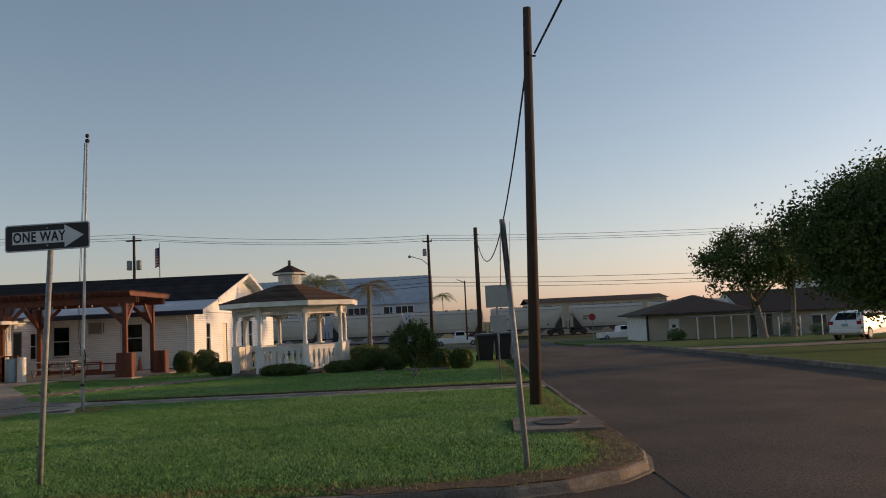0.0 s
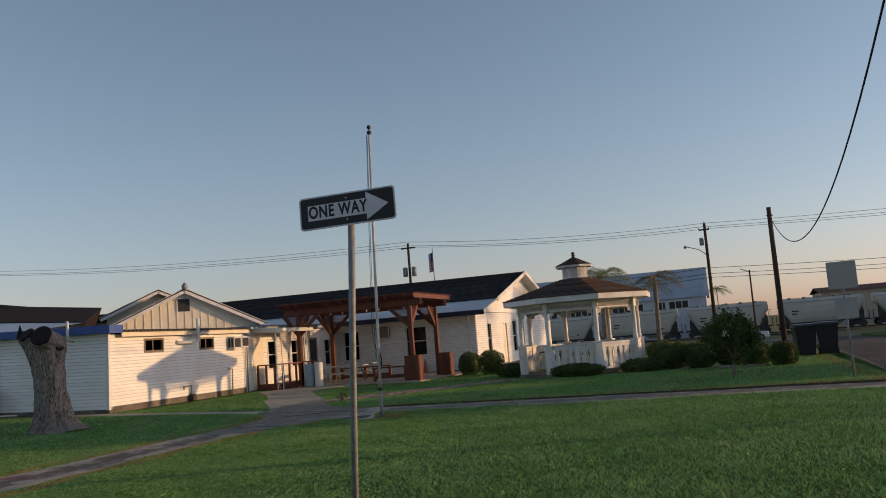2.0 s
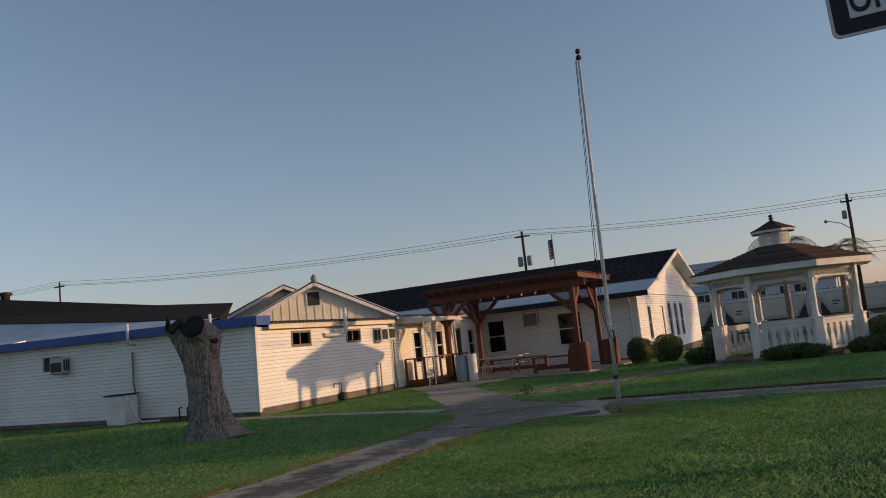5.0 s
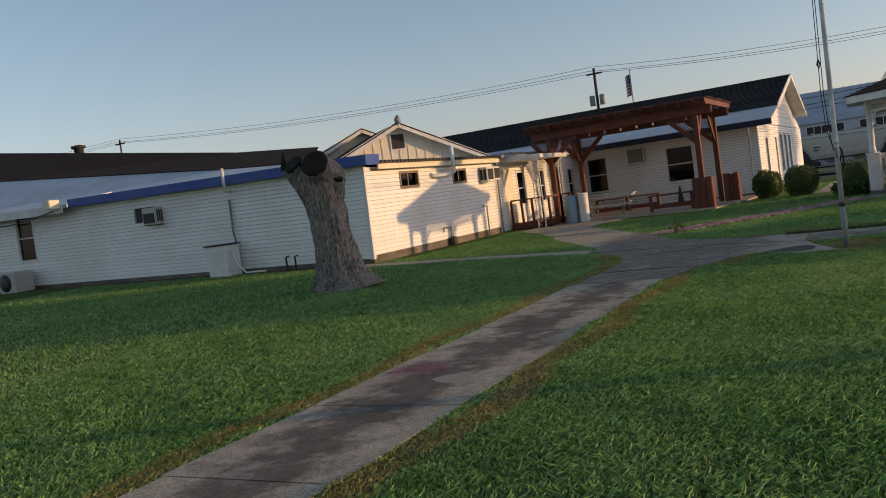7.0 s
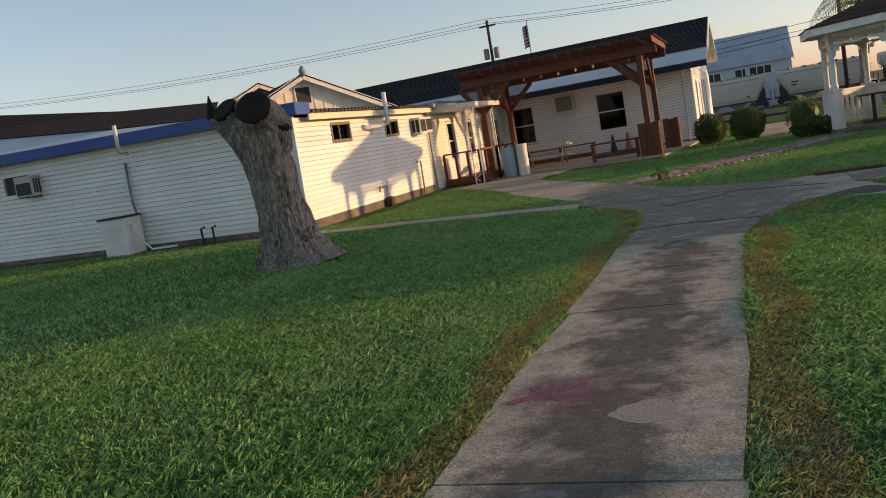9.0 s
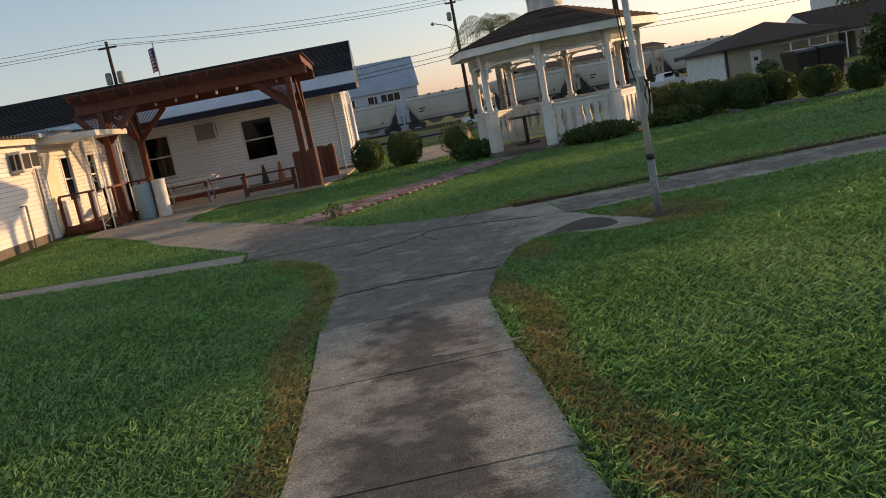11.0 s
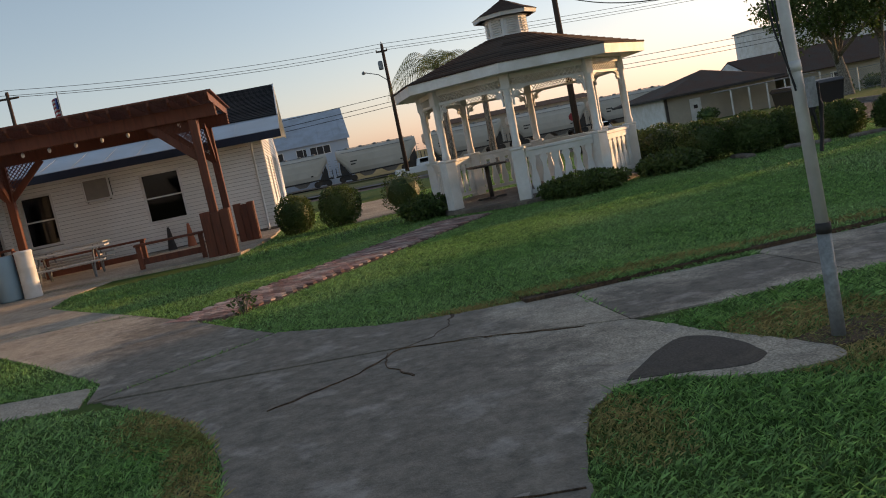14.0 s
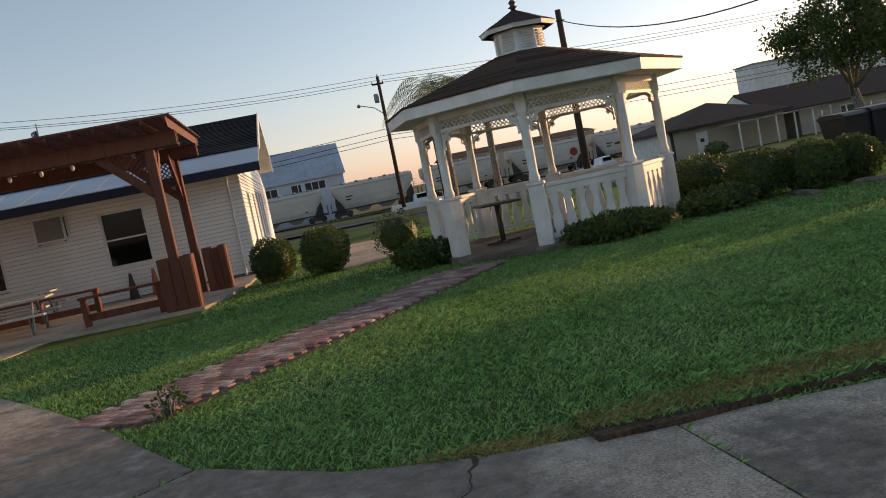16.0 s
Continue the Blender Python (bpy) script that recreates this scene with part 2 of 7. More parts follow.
def trodden(m, centre, half, axis=0, grime=(0.078, 0.066, 0.056)):
    """Dark traffic grime down the middle of a walk, ragged at its sides, over a concrete material."""
    w = m.copy()
    w.name = "trodden_concrete"
    N, L = w.node_tree.nodes, w.node_tree.links.new
    b = N["Principled BSDF"]
    was = b.inputs["Base Color"].links[0].from_socket
    geo, sep = N.new("ShaderNodeNewGeometry"), N.new("ShaderNodeSeparateXYZ")
    L(geo.outputs["Position"], sep.inputs[0])
    ma = N.new("ShaderNodeMath")
    ma.operation = "ADD"
    ma.inputs[1].default_value = -centre
    L(sep.outputs[axis], ma.inputs[0])
    ab = N.new("ShaderNodeMath")
    ab.operation = "ABSOLUTE"
    L(ma.outputs[0], ab.inputs[0])
    no = N.new("ShaderNodeTexNoise")
    no.inputs["Scale"].default_value, no.inputs["Detail"].default_value, no.inputs["Roughness"].default_value = 1.5, 9, 0.72
    L(geo.outputs["Position"], no.inputs["Vector"])
    sm = N.new("ShaderNodeMath")
    sm.operation = "MULTIPLY_ADD"
    sm.inputs[1].default_value = 2.6
    L(no.outputs[0], sm.inputs[0])
    L(ab.outputs[0], sm.inputs[2])
    mr = N.new("ShaderNodeMapRange")
    mr.inputs[1].default_value, mr.inputs[2].default_value = half + 1.12, half + 1.5
    mr.inputs[3].default_value, mr.inputs[4].default_value = 0.84, 0.0
    L(sm.outputs[0], mr.inputs[0])
    x = N.new("ShaderNodeMix")
    x.data_type = "RGBA"
    x.inputs[7].default_value = (*grime, 1)
    L(mr.outputs[0], x.inputs[0])
    L(was, x.inputs[6])
    # pale scuffs and mottling over the grime
    sc = N.new("ShaderNodeTexNoise")
    sc.inputs["Scale"].default_value, sc.inputs["Detail"].default_value, sc.inputs["Roughness"].default_value = 2.3, 7, 0.6
    L(geo.outputs["Position"], sc.inputs["Vector"])
    sr = N.new("ShaderNodeMapRange")
    sr.inputs[1].default_value, sr.inputs[2].default_value, sr.inputs[4].default_value = 0.55, 0.63, 0.6
    L(sc.outputs[0], sr.inputs[0])
    y = N.new("ShaderNodeMix")
    y.data_type = "RGBA"
    y.inputs[7].default_value = (0.35, 0.305, 0.262, 1)
    L(sr.outputs[0], y.inputs[0])
    L(x.outputs[2], y.inputs[6])
    mo = N.new("ShaderNodeTexNoise")
    mo.inputs["Scale"].default_value, mo.inputs["Detail"].default_value, mo.inputs["Roughness"].default_value = 7.0, 10, 0.75
    L(geo.outputs["Position"], mo.inputs["Vector"])
    mm = N.new("ShaderNodeMapRange")
    mm.inputs[1].default_value, mm.inputs[2].default_value, mm.inputs[3].default_value, mm.inputs[4].default_value = 0.35, 0.65, 0.62, 1.34
    L(mo.outputs[0], mm.inputs[0])
    hv = N.new("ShaderNodeHueSaturation")
    L(mm.outputs[0], hv.inputs["Value"])
    L(y.outputs[2], hv.inputs["Color"])
    L(hv.outputs[0], b.inputs["Base Color"])
    return w


WALKM = trodden(CONC, -11.4, 0.36)
JUNCM = trodden(CONC, -11.9, 1.9, 0, (0.175, 0.148, 0.120))
CROSSM = trodden(CONC, 21.65, 0.45, 1, (0.14, 0.119, 0.098))


# ---- building helpers ----
def part(name, bm, material, parent=None, label="", m=None):
    """Links a bmesh as one mesh object, under a thing or a part."""
    me = bpy.data.meshes.new(name)
    bmesh.ops.recalc_face_normals(bm, faces=bm.faces)
    bm.to_mesh(me)
    bm.free()
    me.materials.append(material)
    ob = new(name, me)
    if parent is not None:
        ob.parent = parent
    if m is not None:
        ob.matrix_basis = m
    if label:
        ob["label"] = label
    return ob


def share(name, src, parent, m):
    ob = new(name, src.data)
    ob.parent, ob.matrix_basis = parent, m
    return ob


def thing(name, label, category, m=None, group="", kind=""):
    ob = new(name)
    ob.empty_display_size = 0.2
    if m is not None:
        ob.matrix_basis = m
    return tagged(ob, label, category, group, kind)


def setting(name, bm, material, label="", category=""):
    return tagged(part(name, bm, material), label, category, kind="structure")


def box(bm, x0, x1, y0, y1, z0, z1, bevel=0.0, m=None):
    vs = [bm.verts.new((x, y, z)) for z in (z0, z1) for x, y in ((x0, y0), (x1, y0), (x1, y1), (x0, y1))]
    fs = [bm.faces.new([vs[i] for i in q]) for q in ((3, 2, 1, 0), (4, 5, 6, 7), (0, 1, 5, 4), (1, 2, 6, 5), (2, 3, 7, 6), (3, 0, 4, 7))]
    if bevel:
        es = list({e for f in fs for e in f.edges})
        r = bmesh.ops.bevel(bm, geom=es, offset=bevel, segments=1, affect="EDGES")
        vs = list({v for f in r["faces"] for v in f.verts} | {v for v in vs if v.is_valid})
    if m is not None:
        bmesh.ops.transform(bm, matrix=m, verts=[v for v in vs if v.is_valid])
    return bm


def B(*a, **k):
    return box(bmesh.new(), *a, **k)


def beam(bm, p, q, w, h=None, up=(0, 0, 1)):
    """A squared bar from p to q, w wide and h high."""
    h = h or w
    p, q = Vector(p), Vector(q)
    d = (q - p).normalized()
    s = d.cross(Vector(up))
    s = s.normalized() if s.length > 1e-4 else Vector((1, 0, 0))
    u = s.cross(d)
    vs = [bm.verts.new(c + s * a * w / 2 + u * b * h / 2) for c in (p, q) for a, b in ((-1, -1), (1, -1), (1, 1), (-1, 1))]
    for f in ((3, 2, 1, 0), (4, 5, 6, 7), (0, 1, 5, 4), (1, 2, 6, 5), (2, 3, 7, 6), (3, 0, 4, 7)):
        bm.faces.new([vs[i] for i in f])
    return bm


def tube(bm, pts, radii, n=10, caps=True):
    """A tapering round bar along points."""
    pts = [Vector(p) for p in pts]
    if not hasattr(radii, "__len__"):
        radii = [radii] * len(pts)
    rings = []
    for i, p in enumerate(pts):
        d = (pts[min(i + 1, len(pts) - 1)] - pts[max(i - 1, 0)]).normalized()
        a = d.cross(Vector((0.31, 0.95, 0.05)))
        a = a.normalized() if a.length > 0.05 else Vector((1, 0, 0))
        b = d.cross(a)
        rings.append([bm.verts.new(p + (a * math.cos(k * math.tau / n) + b * math.sin(k * math.tau / n)) * radii[i]) for k in range(n)])
    for r, s in zip(rings, rings[1:]):
        for k in range(n):
            f = bm.faces.new((r[k], r[(k + 1) % n], s[(k + 1) % n], s[k]))
            f.smooth = n > 6
    if caps:
        bm.faces.new(rings[0][::-1])
        bm.faces.new(rings[-1])
    return bm


def lathe(bm, prof, n=12, centre=(0, 0, 0), turn=0.0, smooth=True):
    """A turned shape from (radius, height) pairs."""
    c = Vector(centre)
    rings = [[bm.verts.new(c + Vector((r * math.cos(turn + k * math.tau / n), r * math.sin(turn + k * math.tau / n), z))) for k in range(n)] for r, z in prof]
    for r, s in zip(rings, rings[1:]):
        for k in range(n):
            bm.faces.new((r[k], r[(k + 1) % n], s[(k + 1) % n], s[k])).smooth = smooth
    bm.faces.new(rings[0][::-1])
    bm.faces.new(rings[-1])
    return bm


def slab(bm, pts, z0, z1):
    """A flat slab over a plan polygon; z may be a function of x, y."""
    f0 = z0 if callable(z0) else (lambda x, y: z0)
    f1 = z1 if callable(z1) else (lambda x, y: z1)
    a = [bm.verts.new((x, y, f0(x, y))) for x, y in pts]
    b = [bm.verts.new((x, y, f1(x, y))) for x, y in pts]
    bm.faces.new(a[::-1])
    bm.faces.new(b)
    for i in range(len(pts)):
        j = (i + 1) % len(pts)
        bm.faces.new((a[i], a[j], b[j], b[i]))
    return bm


def prism(bm, section, axis, a0, a1):
    """A section (pairs) drawn out along x or y from a0 to a1."""
    def at(p, a):
        return (a, p[0], p[1]) if axis == "x" else (p[0], a, p[1])
    r = [bm.verts.new(at(p, a0)) for p in section]
    s = [bm.verts.new(at(p, a1)) for p in section]
    bm.faces.new(r[::-1])
    bm.faces.new(s)
    for i in range(len(section)):
        j = (i + 1) % len(section)
        bm.faces.new((r[i], r[j], s[j], s[i]))
    return bm


def rise(x, y=0.0):
    """The lawn climbs gently towards the west wing."""
    return 0.022 * max(0.0, -x - 13.5)


def dip(x, y):
    """The land falls away slowly to the north and east."""
    d = -0.024 * min(max(0.0, y - 46), 38) - 0.0085 * min(max(0.0, y - 84), 56)
    return d - 0.02 * min(max(0.0, x - 11), 10) * min(max((y - 15) / 20, 0.0), 1.0)


def ribbon(name, rows, off, material, label, category, skirt=0.3):
    """A strip of ground through rows (x0, x1, y), laid on the land at a height off."""
    bm = bmesh.new()
    n = 8
    prev = None
    for x0, x1, y in rows:
        vs = []
        for k in range(n + 1):
            x = x0 + (x1 - x0) * k / n
            z = dip(x, y) + rise(x) + off
            vs.append(bm.verts.new((x, y, z)))
        vs = [bm.verts.new((x0, y, vs[0].co.z - skirt))] + vs + [bm.verts.new((x1, y, vs[-1].co.z - skirt))]
        if prev:
            for k in range(len(vs) - 1):
                bm.faces.new((prev[k], prev[k + 1], vs[k + 1], vs[k]))
        prev = vs
    return tagged(part(name, bm, material), label, category, kind="structure")


def inter(pts, y):
    for (x0, y0), (x1, y1) in zip(pts, pts[1:]):
        if y0 <= y <= y1:
            return x0 + (x1 - x0) * (y - y0) / (y1 - y0)
    return pts[-1][0]


# ---- ground, roads, lawns ----
def sheet(x0, x1, y0, y1, z):
    bm = bmesh.new()
    bm.faces.new([bm.verts.new((x, y, z)) for x, y in ((x0, y0), (x1, y0), (x1, y1), (x0, y1))])
    return bm


bm = bmesh.new()
gy = [-3000, -200, 0, 14, 35, 46, 60, 84, 110, 140, 200, 3000]
gx = [-3000, -200, -14, 0, 11, 21, 60, 200, 3000]
gv = [[bm.verts.new((x, y, dip(x, y) - 0.17)) for x in gx] for y in gy]
for r0, r1 in zip(gv, gv[1:]):
    for i in range(len(gx) - 1):
        bm.faces.new((r0[i], r0[i + 1], r1[i + 1], r1[i]))
setting("ground", bm, FARGR, "dry open field grass reaching to the horizon", "ground")
KERB = [(-70, 8.2), (-20, 8.3), (-0.9, 8.45), (0.56, 8.58), (1.2, 8.82), (1.8, 9.2), (2.25, 9.8), (2.42, 10.6), (2.46, 14), (2.6, 25), (3.0, 34), (3.3, 46), (3.4, 53), (3.5, 60), (3.05, 83)]
WESTK, EASTK = [(2.3, -80), (2.3, 14), (2.8, 34), (3.2, 60), (2.6, 95)], [(11.4, -80), (11.4, 9), (11.1, 32), (10.5, 46), (10.2, 62), (12, 95)]
YS = [-80, -40, -4, 9, 14, 20, 27, 34, 40, 46, 53, 60, 66, 72, 80, 86, 95]
ribbon("road_east", [(inter(WESTK, y), inter(EASTK, y), y) for y in YS], -0.12, ASPH, "worn dark asphalt street with patches", "road")
setting("road_south", slab(bmesh.new(), [(-90, -4), (2.6, -4), (2.6, 9.8), (1.0, 8.9), (-0.9, 8.6), (-90, 8.4)], -0.3, -0.124), ASPH, "worn dark asphalt street along the lawn", "road")
ribbon("road_north", [(-160, 2.6, y) for y in (84, 88, 92)], -0.116, ASPH, "grey asphalt cross street before the railway", "road")
ribbon("shoulder_1", [(-160, 160, y) for y in (95.2, 98, 101)], -0.1, GRAVEL, "pale gravel shoulder beside the cross street", "gravel")
ribbon("lawn_3", [(-200, 200, y) for y in (101.2, 110, 120, 133)], -0.08, FARGR, "dry grass strip before the railway", "grass")
ribbon("railway_bed", [(-300, 300, y) for y in (135, 138, 142, 147)], 0.1, GRAVEL, "grey stone ballast of the railway", "railway bed", 0.6)

# the corner lawn: a grid that follows the kerb
LX = [-70, -55, -45, -38, -32, -27, -23, -20, -18, -16, -14.5, -13.5, -12, -10, -8, -6, -4, -2, 0]
bm = bmesh.new()
rows = []
for y in (8.6, 12, 16, 20, 25, 30, 35, 42, 46, 50, 55, 60, 70, 83):
    row = []
    for x in LX:
        yy = y if y > 9 else 8.35 + 0.25 * (x + 70) / 70
        row.append(bm.verts.new((x, yy, rise(x) + dip(x, yy))))
    rows.append(row)
for a, b in zip(rows, rows[1:]):
    for i in range(len(LX) - 1):
        bm.faces.new((a[i], a[i + 1], b[i + 1], b[i]))
east = [(0.56, 8.72), (1.2, 8.95), (1.75, 9.3), (2.12, 9.85), (2.28, 10.6), (2.32, 14), (2.46, 25), (2.86, 34), (3.16, 46), (3.26, 53), (3.36, 60), (2.9, 83)]
edge0 = [r[-1] for r in rows]
ev = [bm.verts.new((x, y, dip(x, y))) for x, y in east]
bm.faces.new(edge0 + ev[::-1])
setting("lawn_1", bm, GRASS, "green mown lawn with patchy soil", "lawn")
ribbon("lawn_2", [(inter(EASTK, y) + 0.15, 80, y) for y in (9, 15, 20, 27, 35, 46, 53, 60, 66, 72, 80, 95)], 0.0, GRASS, "green verge lawn across the street", "lawn")


def kerb_run(name, pts, w, h, label):
    """A kerb swept along a plan line, its inner side to the left of the way."""
    bm = bmesh.new()
    rings = []
    for i, p in enumerate(pts):
        a, b = Vector(pts[max(i - 1, 0)]), Vector(pts[min(i + 1, len(pts) - 1)])
        d = (b - a).normalized()
        n = Vector((d.y, -d.x))
        p = Vector(p)
        dz = 0.02 * noise.noise(Vector((p.x, p.y, 3))) + 0.014 * noise.noise(Vector((p.x * 4, p.y * 4, 7)))
        p += n * (0.022 * noise.noise(Vector((p.x * 2.3, p.y * 2.3, 1))) + 0.014 * noise.noise(Vector((p.x * 7, p.y * 7, 2))))
        g0 = dip(p.x, p.y)
        rings.append([bm.verts.new((*(p - n * w), g0 - 0.3)), bm.verts.new((*(p - n * w), g0 + h + dz)), bm.verts.new((*(p - n * 0.03), g0 + h + dz)), bm.verts.new((*p, g0 + h - 0.03 + dz)), bm.verts.new((*(p + n * 0.02), g0 - 0.105)), bm.verts.new((*(p + n * 0.08), g0 - 0.108)), bm.verts.new((*(p + n * 0.09), g0 - 0.3))])
    for r, s in zip(rings, rings[1:]):
        for k in range(6):
            bm.faces.new((r[k], r[k + 1], s[k + 1], s[k]))
    return setting(name, bm, KERBM, label, "kerb")


def fine_line(pts, step=0.6):
    out = []
    for a, b in zip(pts, pts[1:]):
        n = max(1, int((Vector(b) - Vector(a)).length / step)) if a[0] > -14 else 1
        out += [tuple(Vector(a).lerp(Vector(b), k / n)) for k in range(n)]
    return out + [pts[-1]]


kerb_run("kerb_1", fine_line(KERB, 0.22), 0.11, 0.0, "weathered concrete kerb and gutter round the corner lawn")
kerb_run("kerb_2", [(10.2, 62), (10.2, 60), (10.3, 53), (10.5, 46), (10.8, 39), (11.1, 32), (11.25, 20), (11.4, 9), (12.2, 8.3), (14, 8.1), (60, 8)], 0.15, 0.02, "pale concrete kerb across the street")

# ---- sidewalks ----
UP = 0.014


def pave(name, pts, label, top=UP, material=None):
    return setting(name, slab(bmesh.new(), pts, lambda x, y: rise(x) - 0.12, lambda x, y: rise(x) + top), material or CONC, label, "sidewalk")


def curve(pts):
    """A rounded, slightly ragged edge through plan points."""
    for _ in range(3):
        out = [pts[0]]
        for a, b in zip(pts, pts[1:]):
            out += [(a[0] * 0.75 + b[0] * 0.25, a[1] * 0.75 + b[1] * 0.25), (a[0] * 0.25 + b[0] * 0.75, a[1] * 0.25 + b[1] * 0.75)]
        pts = out + [pts[-1]]
    return [pts[0]] + [(x + 0.025 * noise.noise(Vector((x * 6, y * 6, 1))), y + 0.025 * noise.noise(Vector((x * 6, y * 6, 4)))) for x, y in pts[1:-1]] + [pts[-1]]


# main walk in cast slabs with joints
ys = [8.45, 10.0, 11.55, 13.1, 14.65, 16.2, 17.7]
for i, (a, b) in enumerate(zip(ys, ys[1:])):
    w = 0.02 * ((i * 7) % 3 - 1)
    pave("sidewalk", [(-12.12 + w, a + 0.006), (-10.78 - w, a + 0.006), (-10.78 + w, b - 0.006), (-12.1 - w, b - 0.006)], "stained grey concrete sidewalk slab", UP + 0.003 * (i % 3), WALKM)
pave("sidewalk", [(-12.1, 17.712)] + curve([(-10.76, 17.712), (-10.63, 18.3), (-10.47, 18.8), (-10.28, 19.4), (-10.08, 19.74), (-9.86, 19.88), (-9.58, 19.78), (-9.4, 19.58), (-9.2, 19.48), (-9.0, 19.45), (-8.84, 19.4), (-8.74, 19.55), (-8.8, 19.85), (-8.95, 20.2), (-9.08, 20.55), (-9.12, 20.8), (-9.29, 21.2)]) + [(-11.0, 22.02)] + curve([(-13.3, 22.6), (-12.9, 22.0), (-12.45, 21.4), (-12.12, 20.4), (-12.05, 19.4), (-12.1, 17.8)]), "stained grey concrete junction slab", UP, JUNCM)
setting("damp_patch", slab(bmesh.new(), curve([(-9.84, 19.92), (-9.58, 20.22), (-9.29, 20.48), (-9.13, 20.38), (-9.05, 20.2), (-9.02, 19.85), (-9.16, 19.66), (-9.37, 19.72), (-9.58, 19.82), (-9.84, 19.92)])[:-1], 0.0, UP + 0.004), DAMP, "dark damp patch on the concrete beside the flagpole", "stain")
xs = [-9.28, -7.6, -5.9, -4.2, -2.5, -0.8, 0.9, 2.42]
for i, (a, b) in enumerate(zip(xs, xs[1:])):
    pave("sidewalk", [(a + 0.006, 21.0 - 0.02 * i + (0.2 if i == 0 else 0)), (b - 0.006, 20.98 - 0.02 * i), (b - 0.006, 22.3 - 0.03 * i), (a + 0.006, 22.55 - 0.05 * i)], "grey concrete sidewalk slab between lawns", UP + 0.003 * (i % 2), CROSSM)
pave("sidewalk", [(-9.29, 21.21), (-9.29, 22.56), (-10.3, 22.78), (-11.0, 23.1), (-11.9, 23.9), (-13.4, 22.68), (-10.98, 22.04)], "cracked grey concrete junction slab", UP + 0.004, JUNCM)
pave("sidewalk", [(-13.45, 22.70), (-11.94, 23.92), (-12.4, 24.8), (-12.85, 25.7), (-13.25, 26.45), (-14.0, 27.7), (-16.2, 28.0), (-15.8, 27.0), (-14.6, 25.2), (-13.5, 23.4)], "brown stained concrete walk to the porch", UP, JUNCM)
pave("sidewalk", [(-14.02, 27.72), (-14.76, 28.84), (-15.5, 30.0), (-16.1, 31.0), (-16.15, 32.5), (-15.75, 34.35), (-18.6, 34.3), (-18.6, 31.4), (-17.6, 30.2), (-16.22, 28.02)], "brown stained concrete walk to the porch", UP + 0.004, JUNCM)
pave("sidewalk", [(-13.5, 22.62), (-13.55, 23.3), (-16.5, 23.75), (-20.6, 24.05), (-20.6, 23.5), (-16.5, 23.1)], "narrow grey concrete path along the wing")
pave("patio", [(-18.95, 34.42), (-15.7, 34.40), (-13.0, 34.55), (-12.75, 35.6), (-12.35, 38.0), (-12.2, 40.68), (-19.55, 40.68), (-19.55, 35)], "pale concrete patio slab under the pergola", 0.06)
pave("garden_walk", [(-10.3, 36.6), (-8.9, 37.0), (-8.2, 41), (-8.0, 45.9), (-10.05, 45.9), (-10.2, 40.5)], "pale worn concrete garden walk", 0.01)


def crack(pts, width, seed):
    """A jagged crack along plan points, wider in places."""
    line = []
    for p, q in zip(pts, pts[1:]):
        p, q = Vector(p), Vector(q)
        n = max(2, int((q - p).length / 0.06))
        line += [p.lerp(q, k / n) for k in range(n)]
    line.append(Vector(pts[-1]))
    up_, dn_ = [], []
    for i, p in enumerate(line):
        d = (line[min(i + 1, len(line) - 1)] - line[max(i - 1, 0)]).normalized()
        n = Vector((-d.y, d.x))
        j = noise.noise(Vector((p.x * 7, p.y * 7, seed))) * 0.035 + noise.noise(Vector((p.x * 23, p.y * 23, seed))) * 0.015
        w = width * max(0.25, 0.6 + 1.3 * noise.noise(Vector((p.x * 3.1, p.y * 3.1, seed + 5))))
        up_.append(tuple(p + n * (j + w))), dn_.append(tuple(p + n * (j - w)))
    return setting("crack", slab(bmesh.new(), up_ + dn_[::-1], 0.0, UP + 0.0075), SOIL, "dark crack in the concrete filled with soil", "crack")


crack([(-10.3, 22.8), (-10.42, 22.4), (-10.6, 22.1), (-10.95, 21.9), (-11.25, 21.5), (-11.9, 21.1)], 0.014, 1)
crack([(-10.85, 21.95), (-10.3, 21.72), (-9.6, 21.3)], 0.007, 2)
crack([(-11.0, 21.9), (-11.05, 21.5), (-10.9, 21.1)], 0.008, 3)
crack([(-12.08, 18.9), (-11.4, 19.0), (-10.5, 18.75)], 0.006, 4)

# ---- walls with lapped boards ----
def spans(lo, hi, cuts):
    out, a = [], lo
    for c0, c1 in sorted(cuts):
        if c0 > a:
            out.append((a, min(c0, hi)))
        a = max(a, c1)
    if a < hi:
        out.append((a, hi))
    return [s for s in out if s[1] - s[0] > 0.01]


